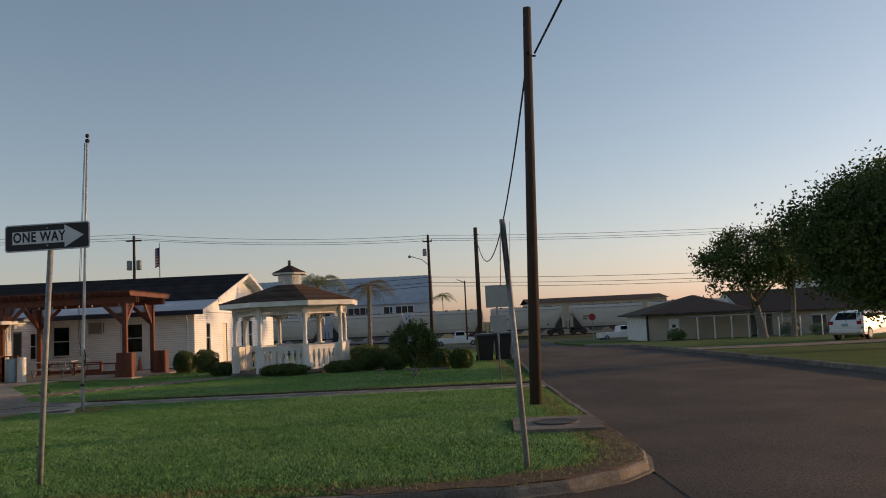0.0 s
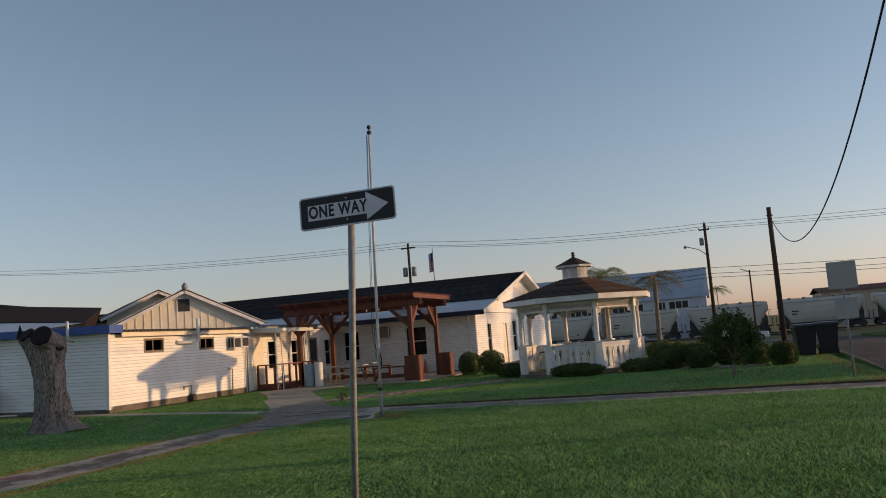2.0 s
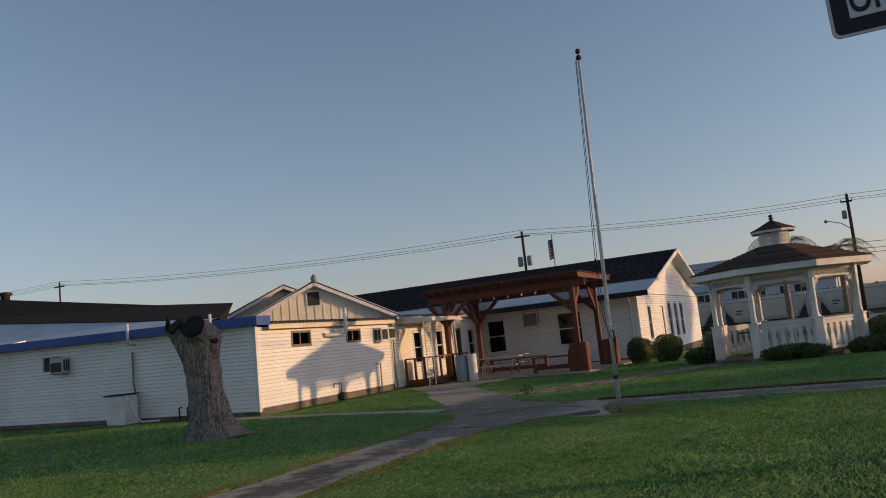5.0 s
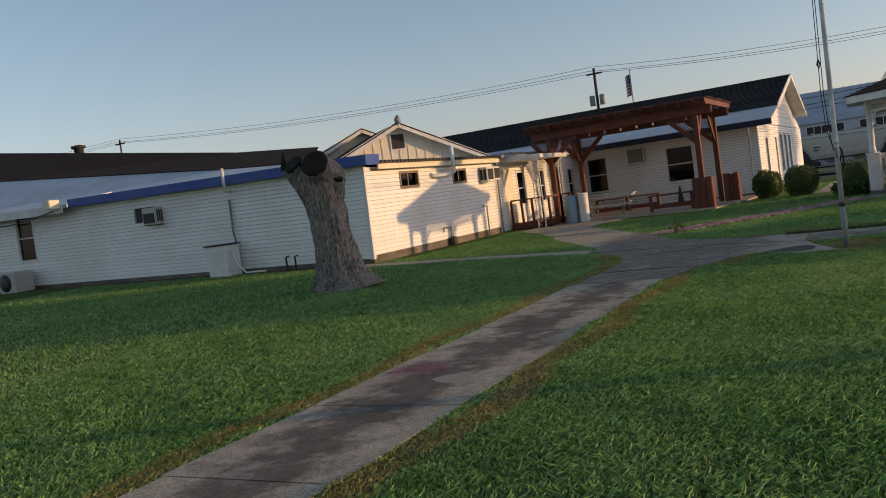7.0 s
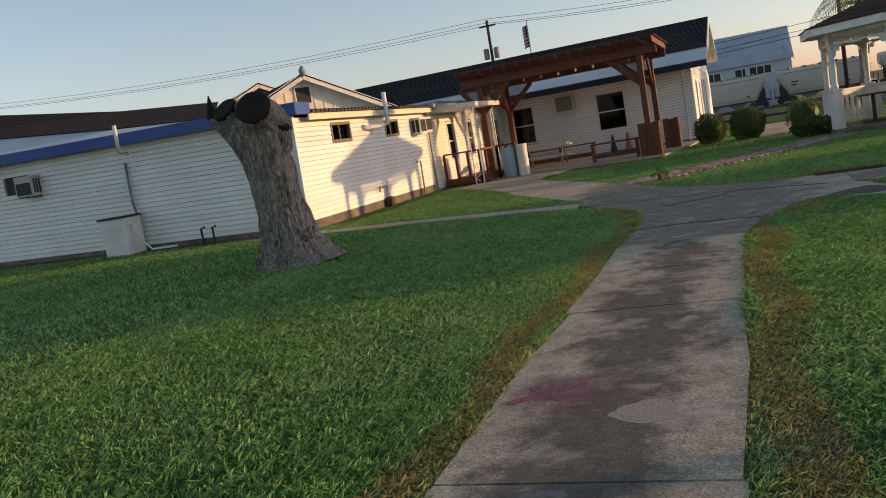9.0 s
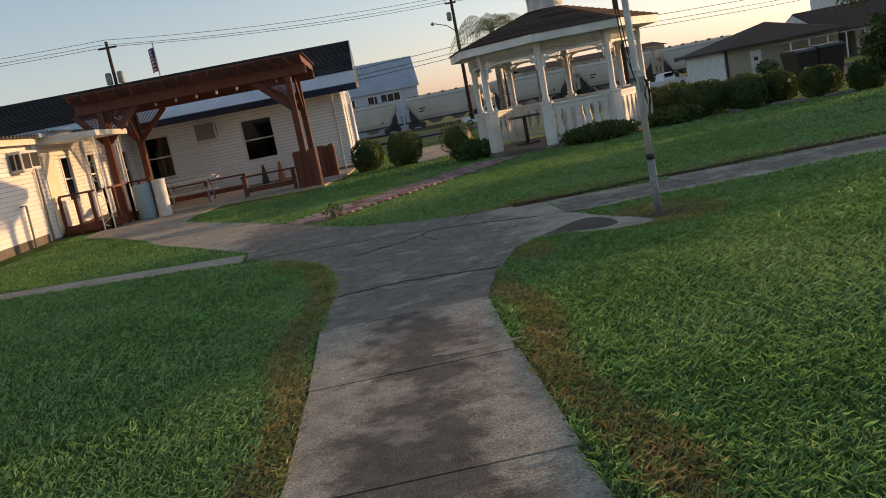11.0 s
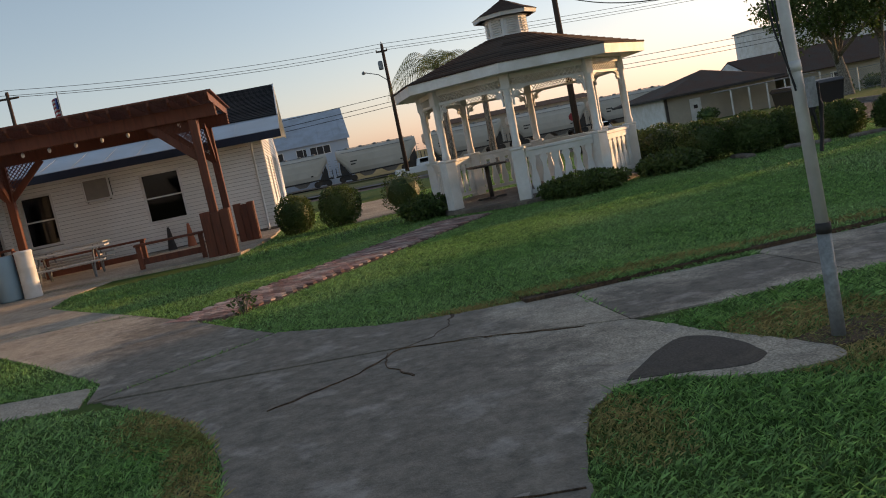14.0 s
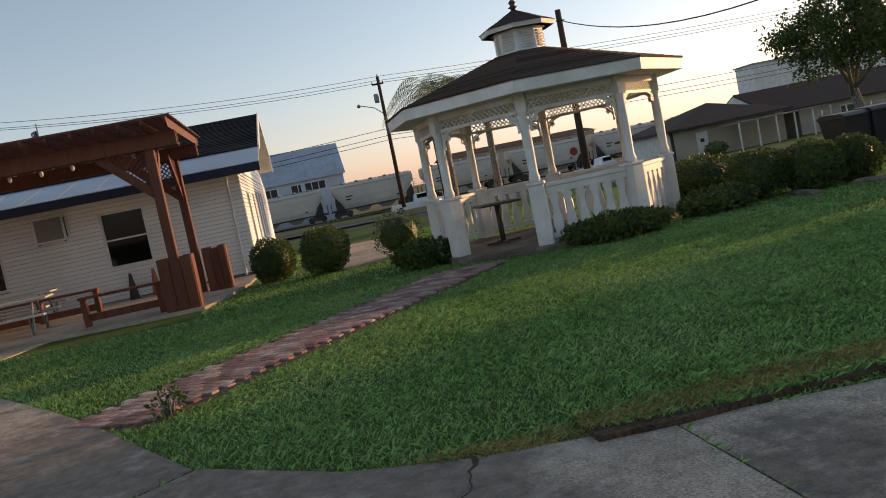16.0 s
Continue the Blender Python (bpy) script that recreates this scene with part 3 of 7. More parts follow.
def lap_wall(parent, m, length, height, holes=(), material=None, board=0.108, base=0.0, thick=0.15, name="wall"):
    """A wall along local x, facing local -y, with holes (u0, u1, z0, z1) and one part for each board."""
    material = material or SIDING
    cuts = sorted({0.0, length, *[h[0] for h in holes], *[h[1] for h in holes]})
    bm = bmesh.new()
    for a, b in zip(cuts, cuts[1:]):
        for z0, z1 in spans(0, height, [(h[2], h[3]) for h in holes if h[0] < b - 1e-6 and h[1] > a + 1e-6]):
            box(bm, a, b, 0, thick, z0, z1)
    # the core is coloured dark so each board gap reads as shaded
    w = part(name, bm, LAPSHADE, parent, m=m)
    n = max(1, round((height - base) / board))
    for i in range(n):
        z0, z1 = base + i * (height - base) / n, base + (i + 1) * (height - base) / n
        for a, b in spans(0, length, [(h[0] - 0.05, h[1] + 0.05) for h in holes if h[2] < z1 - 0.02 and h[3] > z0 + 0.02]):
            part("siding_board", prism(bmesh.new(), [(-0.002, z0 + 0.003), (-0.034, z0 + 0.003), (-0.032, z0 + 0.010), (-0.012, z1 - 0.006), (-0.002, z1 - 0.006)], "x", a, b), material, w)
    return w


def sash_window(parent, m, u0, u1, z0, z1, rail=0.5, frame_m=None, slider=False):
    """A sash window set in a hole: frame, rails and two panes."""
    frame_m = frame_m or WHITE
    bm = bmesh.new()
    f = 0.06
    for a in ((u0 - 0.05, u0 + 0.015, z0 - 0.05, z1 + 0.05), (u1 - 0.015, u1 + 0.05, z0 - 0.05, z1 + 0.05), (u0 + 0.015, u1 - 0.015, z1 - 0.015, z1 + 0.05), (u0 + 0.015, u1 - 0.015, z0 - 0.05, z0 + 0.015)):
        box(bm, a[0], a[1], -0.04, 0.1, a[2], a[3])
    w = part("window", bm, frame_m, parent, m=m)
    if slider:
        um = (u0 + u1) / 2
        part("rail", B(um - 0.02, um + 0.02, 0.015, 0.06, z0 + 0.015, z1 - 0.015), frame_m, w)
        part("pane", B(u0 + 0.016, um - 0.02, 0.03, 0.036, z0 + 0.015, z1 - 0.015), GLASS, w)
        part("pane", B(um + 0.02, u1 - 0.016, 0.045, 0.051, z0 + 0.015, z1 - 0.015), GLASS, w)
        part("blind", B(um, u1 + 0.02, 0.1, 0.11, z0 - 0.03, z1 + 0.03), ACM, w, "pale drawn blind")
        # added dark sheet: the dimness of the room behind this pane, as colour
        part("blind", B(u0 - 0.02, um, 0.2, 0.21, z0 - 0.03, z1 + 0.03), SCREEN, w, "dark half sheet standing in for the unlit room")
        return w
    zm = z0 + (z1 - z0) * rail
    part("rail", B(u0 + 0.015, u1 - 0.015, 0.015, 0.06, zm - 0.02, zm + 0.02), frame_m, w)
    for a, b, d in ((z0 + 0.015, zm - 0.02, 0.03), (zm + 0.02, z1 - 0.015, 0.045)):
        part("pane", B(u0 + 0.016, u1 - 0.016, d, d + 0.006, a, b), GLASS, w)
    # added near-black sheet that stands in for the shade of the room
    part("blind", B(u0 - 0.02, u1 + 0.02, 0.2, 0.21, z0 - 0.03, z1 + 0.03), SCREEN, w, "dark sheet standing in for the unlit room")
    return w


def wall_ac(parent, m, u, z, w=0.62, h=0.5, d=0.32, casing=None):
    """A window air conditioner that sticks out of a wall."""
    a = part("air_conditioner", B(u, u + w, -d, 0.1, z, z + h, 0.015), casing or ACM, parent, "grey beige window air conditioner", m=m)
    part("grille", B(u + 0.05, u + w - 0.05, -d - 0.012, -d + 0.01, z + 0.05, z + h - (0.16 if casing is None else 0.05)), INSIDE if casing else SCREEN, a, "louvred grille")
    for k in range(3):
        part("side_vent", B(u + w - 0.005, u + w + 0.008, -d + 0.05 + k * 0.08, -d + 0.1 + k * 0.08, z + 0.08, z + h - 0.08), SCREEN, a)
    for s in (0.06, w - 0.06):
        part("bracket", beam(bmesh.new(), (u + s, -d + 0.03, z - 0.01), (u + s, 0.0, z - 0.01), 0.03), IRON, a)
    return a


def roof_rows(parent, m, width, run, pitch, n, material, name="shingle_course", thick=0.03):
    """Courses of a roof: local x along the eave, local y up the slope."""
    for i in range(n):
        a, b = i * run / n, (i + 1) * run / n + 0.05
        bm = bmesh.new()
        prism(bm, [(a, -0.01), (a, thick), (b, 0.006), (b, -0.01)], "x", 0, width)
        part(name, bm, material, parent, m=m @ pose(0, 0, 0, pitch, 0, 0))


# ---- main house ----
house = thing("house", "long white sided house with a dark shingle gable roof", "house", pose(-12.25, 40.7, 0))
XW = 24.0
front_m, gable_m = pose(-XW, 0, 0), pose(0, 0, 0, 0, 0, 90)
fw = [(XW - 3.53, XW - 2.5, 0.98, 2.33), (XW - 6.85, XW - 6.05, 0.96, 2.34)]
lap_wall(house, front_m, XW, 2.8, fw, base=0.14)
part("foundation", box(B(-XW, 0.03, -0.03, 0.3, -0.1, 0.15), -0.3, 0.03, 0.31, 18.6, -0.6, 0.15), KERBM, house)
for h in fw:
    sash_window(house, front_m, *h)
wall_ac(house, front_m, XW - 5.12, 1.9, 0.74, 0.65, 0.16, WHITE)
gw = [(2.0, 2.7, 0.8, 2.25), (7.4, 8.3, 0.7, 2.4), (9.3, 10.2, 0.7, 2.4), (11.2, 12.1, 0.7, 2.4), (5.2, 6.05, 0.15, 2.25)]
lap_wall(house, gable_m, 18.6, 2.8, gw, base=0.14, material=SIDING)
for h in gw[:4]:
    sash_window(house, gable_m, *h)
gd = part("door", B(5.22, 6.03, 0.03, 0.07, 0.16, 2.24), CREAM, house, "cream painted door", m=gable_m)
part("door_handle", lathe(bmesh.new(), [(0.02, 0), (0.03, 0.03), (0.0, 0.05)], 8), GALV, gd, m=pose(5.3, 0.03, 1.05, 90, 0, 0))
part("side_walls", box(B(-XW, 0, 18.45, 18.6, 0, 2.8), -XW, -XW + 0.15, 0.16, 18.44, 0, 2.8), SIDING, house)
part("floor", B(-XW + 0.16, -0.16, 0.16, 18.4, 0.0, 0.1), INSIDE, house)
# gable top wall with boards
SECT = [(0.0, 2.82), (2.3, 3.38), (9.3, 5.06), (16.3, 3.38), (18.6, 2.82)]
part("gable_wall", prism(bmesh.new(), SECT, "x", -0.14, 0.0), SIDING, house)
for i in range(11):
    z0 = 2.83 + i * 0.2
    z1 = min(z0 + 0.2, 5.0)
    lo = 0.2 + (z1 - 2.82) / 0.2414 if z1 < 3.4 else 2.3 + (z1 - 3.38) / 0.24
    if 18.6 - 2 * lo > 0.2:
        part("siding_board", prism(bmesh.new(), [(0.002, z0), (0.026, z0), (0.022, z0 + 0.012), (0.006, z1), (0.002, z1)], "y", lo, 18.6 - lo), SIDING, house)
# roof slabs: a pale metal skirt, then dark shingles up to the ridge
EAVE_E = 0.62
for side in (0, 1):
    mm = pose(0, 0, 0) if side == 0 else pose(-XW, 18.6, 0, 0, 0, 180)
    a0, a1 = (-XW - 0.3, EAVE_E) if side == 0 else (-EAVE_E, XW + 0.3)
    part("metal_roof", prism(bmesh.new(), [(-0.55, 2.86), (-0.55, 2.90), (2.35, 3.50), (2.35, 3.44)], "x", a0, a1), METROOF, house, "pale ribbed metal roof skirt", m=mm)
    part("fascia", B(a0, a1, -0.58, -0.55, 2.66, 2.88), NAVY, house, "dark navy fascia board", m=mm)
    part("soffit", B(a0, a1, -0.55, 0.0, 2.70, 2.72), WHITE, house, m=mm)
    rib = None
    for k in range(int((a1 - a0) / 0.9)):
        x = a0 + 0.2 + k * 0.9
        if rib is None:
            rib = part("roof_rib", beam(bmesh.new(), (0, -0.55, 2.915), (0, 2.35, 3.515), 0.025, 0.008), METROOF, house, m=mm @ pose(x, 0, 0))
        else:
            share("roof_rib", rib, house, mm @ pose(x, 0, 0))
    roof_rows(house, mm @ pose(a0, 2.2, 3.49), a1 - a0, 7.3, math.degrees(math.atan(0.24)), 24, SHING)
for s in (0, 1):
    ya, yb = (2.2, 9.3) if s == 0 else (16.4, 9.3)
    part("rake_board", beam(bmesh.new(), (EAVE_E, ya, 3.42), (EAVE_E, yb, 5.13), 0.04, 0.2), WHITE, house, "cream rake board of the gable")
    part("rake_soffit", beam(bmesh.new(), (EAVE_E / 2, ya, 3.40), (EAVE_E / 2, yb, 5.10), EAVE_E - 0.05, 0.02), WHITE, house)
part("gutter_pipe", tube(bmesh.new(), [(-0.25, -0.45, 2.68), (-0.3, -0.2, 2.5), (-0.3, -0.07, 2.4), (-0.3, -0.07, 0.3), (-0.3, -0.25, 0.12)], 0.035, 8), WHITE, house, "white rain downpipe")

# ---- connecting wing with the porch ----
wing = thing("porch_wing", "cream lit connecting wing with tall windows", "house", pose(-19.6, 32.4, 0.13))
cm = pose(0, 0, 0, 0, 0, 90)
ch = [(1.6, 2.3, 0.85, 2.0), (3.65, 4.25, 0.85, 2.0), (5.5, 6.2, 0.1, 2.0), (7.0, 7.6, 0.75, 1.95)]
lap_wall(wing, cm, 8.3, 2.5, ch, material=SIDING, base=0.05)
for h in (ch[0], ch[1], ch[3]):
    sash_window(wing, cm, *h)
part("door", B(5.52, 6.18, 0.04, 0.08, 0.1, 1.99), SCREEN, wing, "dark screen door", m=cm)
part("panel_door", B(0.35, 1.15, -0.05, -0.028, 0.1, 2.1, 0.008), CREAM, wing, "cream panel door in sunlight", m=cm)
part("back_wall", box(B(-8, -7.85, 0, 8.2, 0, 2.5), -7.84, -0.16, 0, 0.15, 0, 2.5), SIDING, wing)
part("roof", B(-8, 0.35, -0.2, 8.2, 2.52, 2.62), METROOF, wing, "pale flat metal roof")
part("deck", B(0.03, 1.25, 0.6, 4.2, -0.2, 0.2), REDWOOD, wing, "red stained deck")
part("porch_roof", prism(bmesh.new(), [(0.0, 2.36), (1.5, 2.34), (1.5, 2.48), (0.0, 2.56)], "y", 0.3, 3.0), WHITE, wing, "white porch roof with a lit fascia")
wave = None
for k in range(40):
    m_ = pose(0, k * 0.2, 0)
    if wave is None:
        wave = part("roof_corrugation", prism(bmesh.new(), [(0, 2.63), (0.05, 2.68), (0.12, 2.68), (0.17, 2.63)], "x", -1.5, 0.42), GALV, wing, "rusty corrugated roof edge", m=m_)
    else:
        share("roof_corrugation", wave, wing, m_)

# ---- white wing ----
LIFT = pose(-19.7, 24.3, 0.14, 0, 1.26, 0)
west = thing("west_wing", "low white sided wing with a blue fascia", "house", LIFT)
fm = pose(-26, 0, 0)
fh = [(26 - 13.95, 26 - 13.1, 0.98, 2.45), (26 - 8.3, 26 - 7.55, 1.75, 2.2)]
lap_wall(west, fm, 26, 2.52, fh, base=0.12)
sash_window(west, fm, *fh[0])
wall_ac(west, fm, 26 - 7.7, 1.66, 0.55, 0.5)
part("louvre", B(26 - 8.3, 26 - 7.56, 0.02, 0.06, 1.75, 2.2), SCREEN, west, "dark louvred opening", m=fm)
em = pose(0, 0, 0, 0, 0, 90)
eh = [(1.75, 2.7, 1.88, 2.25), (4.9, 5.75, 1.86, 2.22)]
lap_wall(west, em, 8.0, 2.46, eh, base=0.2)
for h in eh:
    sash_window(west, em, *h, frame_m=BROWNFR, slider=True)
part("foundation", box(B(-26, 0.02, -0.012, 0.2, -0.3, 0.13), -0.2, 0.025, 0.21, 8.0, -0.3, 0.19), KERBM, west, "raw concrete foundation strip")
part("corner_trim", B(-0.06, 0.035, -0.035, 0.06, 0.1, 2.5), WHITE, west)
part("back_wall", box(B(-26, 0, 8.0, 8.15, 0, 2.5), -26, -25.85, 0.16, 8.0, 0, 2.5), SIDING, west)
part("roof", B(-25.9, 0.1, -0.05, 8.2, 2.53, 2.6), METROOF, west, "low flat roof")
part("fascia", B(-10.9, 0.3, -0.3, -0.26, 2.5, 2.76, 0.008), BLUE, west, "bright blue fascia board")
part("fascia_return", B(0.26, 0.30, -0.26, 0.35, 2.5, 2.76), BLUE, west, "blue fascia end")
part("soffit", B(-10.9, 0.26, -0.26, 0.0, 2.52, 2.526), WHITE, west)
part("eave", prism(bmesh.new(), [(-0.45, 2.5), (-0.45, 2.6), (1.5, 2.92), (1.5, 2.8)], "x", -26, -10.95), METROOF, west, "pale metal eave of the older part")
part("eave_board", B(-26, -10.95, -0.5, -0.455, 2.36, 2.62), WHITE, west, "white eave board")
part("service_wire", tube(bmesh.new(), [(-11.2, -0.6, 2.45), (-12.2, -0.55, 2.3), (-13.6, -0.5, 2.18), (-14.6, -0.5, 2.2)], 0.018, 6), WIRE, west, "slack dark service wire")
part("meter_box", B(-11.3, -10.95, -0.9, -0.52, 2.5, 2.78, 0.02), CREAM, west, "sunlit cream box on the eave")
wave = None
for k in range(39):
    m_ = pose(0, 0.36 + k * 0.2, 0)
    if wave is None:
        wave = part("roof_corrugation", prism(bmesh.new(), [(0, 2.53), (0.05, 2.60), (0.13, 2.60), (0.18, 2.53)], "x", -1.6, 0.34), IRON, west, "weathered corrugated roof edge", m=m_)
    else:
        share("roof_corrugation", wave, west, m_)
part("eave_trim", B(0.2, 0.24, 0.36, 8.1, 2.38, 2.53), CREAM, west, "cream eave trim")
for x, y, z in ((-4.3, -0.32, 2.45), (-1.2, -0.32, 2.45)):
    part("vent_pipe", tube(bmesh.new(), [(x, -0.15, 2.3), (x, y - 0.1, 2.32), (x, y - 0.1, 2.95)], 0.045, 8), WHITE, west, "white plastic vent pipe")
part("vent_pipe", tube(bmesh.new(), [(0.02, 3.45, 2.15), (0.1, 3.5, 2.1), (0.3, 4.1, 2.1), (0.4, 4.25, 2.15), (0.4, 4.25, 2.95)], 0.06, 8), WHITE, west, "white plastic vent pipe")
part("gas_pipe", tube(bmesh.new(), [(0.1, 4.2, -0.1), (0.1, 4.2, 0.55), (0.1, 3.75, 0.55), (0.1, 3.75, 0.42)], 0.025, 6), GALV, west)
part("gas_pipe", tube(bmesh.new(), [(0.1, 6.9, -0.1), (0.1, 6.9, 1.0), (0.1, 6.6, 1.0)], 0.025, 6), GALV, west)
part("gas_meter", B(0.05, 0.25, 4.1, 4.3, 0.0, 0.25, 0.03), IRON, west)
ac1 = part("air_conditioner", B(0.02, 0.32, 6.75, 7.25, 1.75, 2.25, 0.02), WHITE, west, "white window air conditioner with dark vents")
for k in (0, 1):
    part("side_vent", B(0.06 + k * 0.13, 0.15 + k * 0.13, 6.735, 6.752, 1.83, 2.18), SCREEN, ac1)
part("grille", B(0.315, 0.33, 6.8, 7.2, 1.83, 2.18), SCREEN, ac1)
ac2 = part("air_conditioner", B(0.02, 0.25, 7.4, 7.95, 1.8, 2.25, 0.02), WHITE, west, "white window air conditioner with dark vents")
part("grille", B(0.245, 0.26, 7.46, 7.9, 1.86, 2.19), SCREEN, ac2)
part("batten_wall", B(-0.1, 0.03, 8.02, 8.25, 0.0, 2.45), CREAM, west)

# gabled roofs behind the wing
def attic(m, half, zpeak, zlow, depth, vent, label):
    a = thing("gable_roof_house", label, "house", m)
    sl = (zpeak - zlow) / half
    part("wall", prism(bmesh.new(), [(-half, 0), (half, 0), (half, zlow - 0.1), (0, zpeak - 0.1), (-half, zlow - 0.1)], "y", 0, 0.15), CREAM, a, "cream board and batten gable")
    for k in range(int(half * 2 / 0.4)):
        x = -half + 0.2 + k * 0.4
        part("batten", B(x - 0.02, x + 0.02, -0.025, -0.001, 2.4, zpeak - 0.16 - abs(x) * sl), CREAM, a)
    for s in (-1, 1):
        part("rake_board", beam(bmesh.new(), (s * (half + 0.4), -0.42, zlow - 0.1 - 0.4 * sl), (0, -0.42, zpeak - 0.1), 0.05, 0.24), WHITE, a, "pale pink rake board")
        part("rake_soffit", beam(bmesh.new(), (s * (half + 0.4), -0.2, zlow - 0.1 - 0.4 * sl), (0, -0.2, zpeak - 0.1), 0.38, 0.03), WHITE, a)
        part("roof_plane", prism(bmesh.new(), [(0, zpeak), (s * (half + 0.45), zlow - 0.45 * sl), (s * (half + 0.45), zlow - 0.06 - 0.45 * sl), (0, zpeak - 0.06)], "y", -0.45, depth), SHING, a)
    if vent:
        v = part("louvre_vent", B(-0.3, 0.3, -0.03, 0.03, zpeak - 1.15, zpeak - 0.5), IRON, a, "brown louvred attic vent")
        part("louvre_frame", box(box(box(B(-0.35, 0.35, -0.05, 0, zpeak - 0.5, zpeak - 0.44), -0.35, 0.35, -0.05, 0, zpeak - 1.2, zpeak - 1.15), -0.35, -0.3, -0.05, 0, zpeak - 1.15, zpeak - 0.5), 0.3, 0.35, -0.05, 0, zpeak - 1.15, zpeak - 0.5), WHITE, v)
        part("floodlight", lathe(bmesh.new(), [(0.05, 0), (0.13, 0.08), (0.16, 0.25), (0.08, 0.36), (0.04, 0.42)], 8, (0, -0.5, zpeak - 0.12)), GALV, a)
    part("eave_wall", B(-half, half, depth - 0.15, depth, 0, zlow - 0.1), CREAM, a)
    return a


attic(pose(-27.2, 39.0, 0, 0, 0, 46), 3.75, 5.24, 3.46, 9.0, True, "cream gable with a louvred vent behind the low wing")
attic(pose(-31.4, 42.5, 0, 0, 0, 46), 2.7, 5.7, 4.45, 7.0, False, "further cream gable behind the first")
# long dark roof over the older part
old = thing("rear_house", "long dark brown shingle roof behind the white wing", "house", pose(0, 0, 0))
part("wall", B(-62, -28.5, 33.5, 33.7, 0, 3.6), SIDING, old)
bm = bmesh.new()
ra = [(-62, 8.2), (-46.4, 6.85), (-31.3, 4.62), (-27.2, 4.22)]
top = [bm.verts.new((x, 33 + 0.0, z)) for x, z in ra]
low = [bm.verts.new((x * 0.9 - 0.6, 29.5, z)) for (x, _), z in zip(ra, (6.2, 5.04, 3.7, 3.42))]
bk = [bm.verts.new((x, 40, 3.0)) for x in (-62, -46.4, -38.5, -34.0)]
for i in range(3):
    bm.faces.new((low[i], low[i + 1], top[i + 1], top[i]))
    bm.faces.new((top[i], top[i + 1], bk[i + 1], bk[i]))
bm.faces.new((low[3], bk[3], top[3]))
bm.faces.new((low[0], top[0], bk[0]))
part("roof", bm, SHDRK, old, "dark brown shingle roof")
bm = bmesh.new()
hi_ = [(-56.4, 6.2), (-42.4, 5.04), (-28.8, 3.7), (-25.08, 3.42)]
ta = [bm.verts.new((x, 29.52, z - 0.02)) for x, z in hi_]
tb = [bm.verts.new((x, 25.7, 2.85 + rise(x) - 0.12)) for x, z in hi_]
for i in range(3):
    bm.faces.new((tb[i], tb[i + 1], ta[i + 1], ta[i]))
part("lower_roof", bm, METROOF, old, "pale metal lower roof")
part("chimney_cap", lathe(bmesh.new(), [(0.22, 0), (0.22, 0.35), (0.34, 0.4), (0.34, 0.5), (0.1, 0.55)], 10, (-41.2, 33.4, 5.9)), IRON, old, "round metal roof vent")


# ---- gazebo ----
GZ = (-6.25, 33.85)
gaz = thing("gazebo", "white octagonal garden gazebo with a brown shingle roof", "gazebo", pose(*GZ, 0))
A0 = -66.5
def oct_at(k, r):
    a = radians(A0 + 45 * k)
    return Vector((r * math.cos(a), r * math.sin(a)))
part("floor", lathe(bmesh.new(), [(2.45, -0.1), (2.45, 0.08), (2.42, 0.1)], 8, turn=radians(A0), smooth=False), KERBM, gaz, "pale concrete floor")
RP = 2.24
post_mesh = None
for k in range(8):
    p = oct_at(k, RP)
    m = pose(p.x, p.y, 0.1, 0, 0, A0 + 45 * k)
    if post_mesh is None:
        bm = bmesh.new()
        box(bm, -0.13, 0.13, -0.13, 0.13, 0, 1.0, 0.012)
        box(bm, -0.15, 0.15, -0.15, 0.15, 1.0, 1.05, 0.01)
        lathe(bm, [(0.085, 1.05), (0.095, 1.12), (0.075, 1.2), (0.085, 1.7), (0.075, 2.15), (0.095, 2.2), (0.09, 2.24)], 10)
        box(bm, -0.09, 0.09, -0.09, 0.09, 2.2, 2.72, 0.008)
        post_mesh = part("post", bm, WHITE, gaz, m=m)
    else:
        share("post", post_mesh, gaz, m)
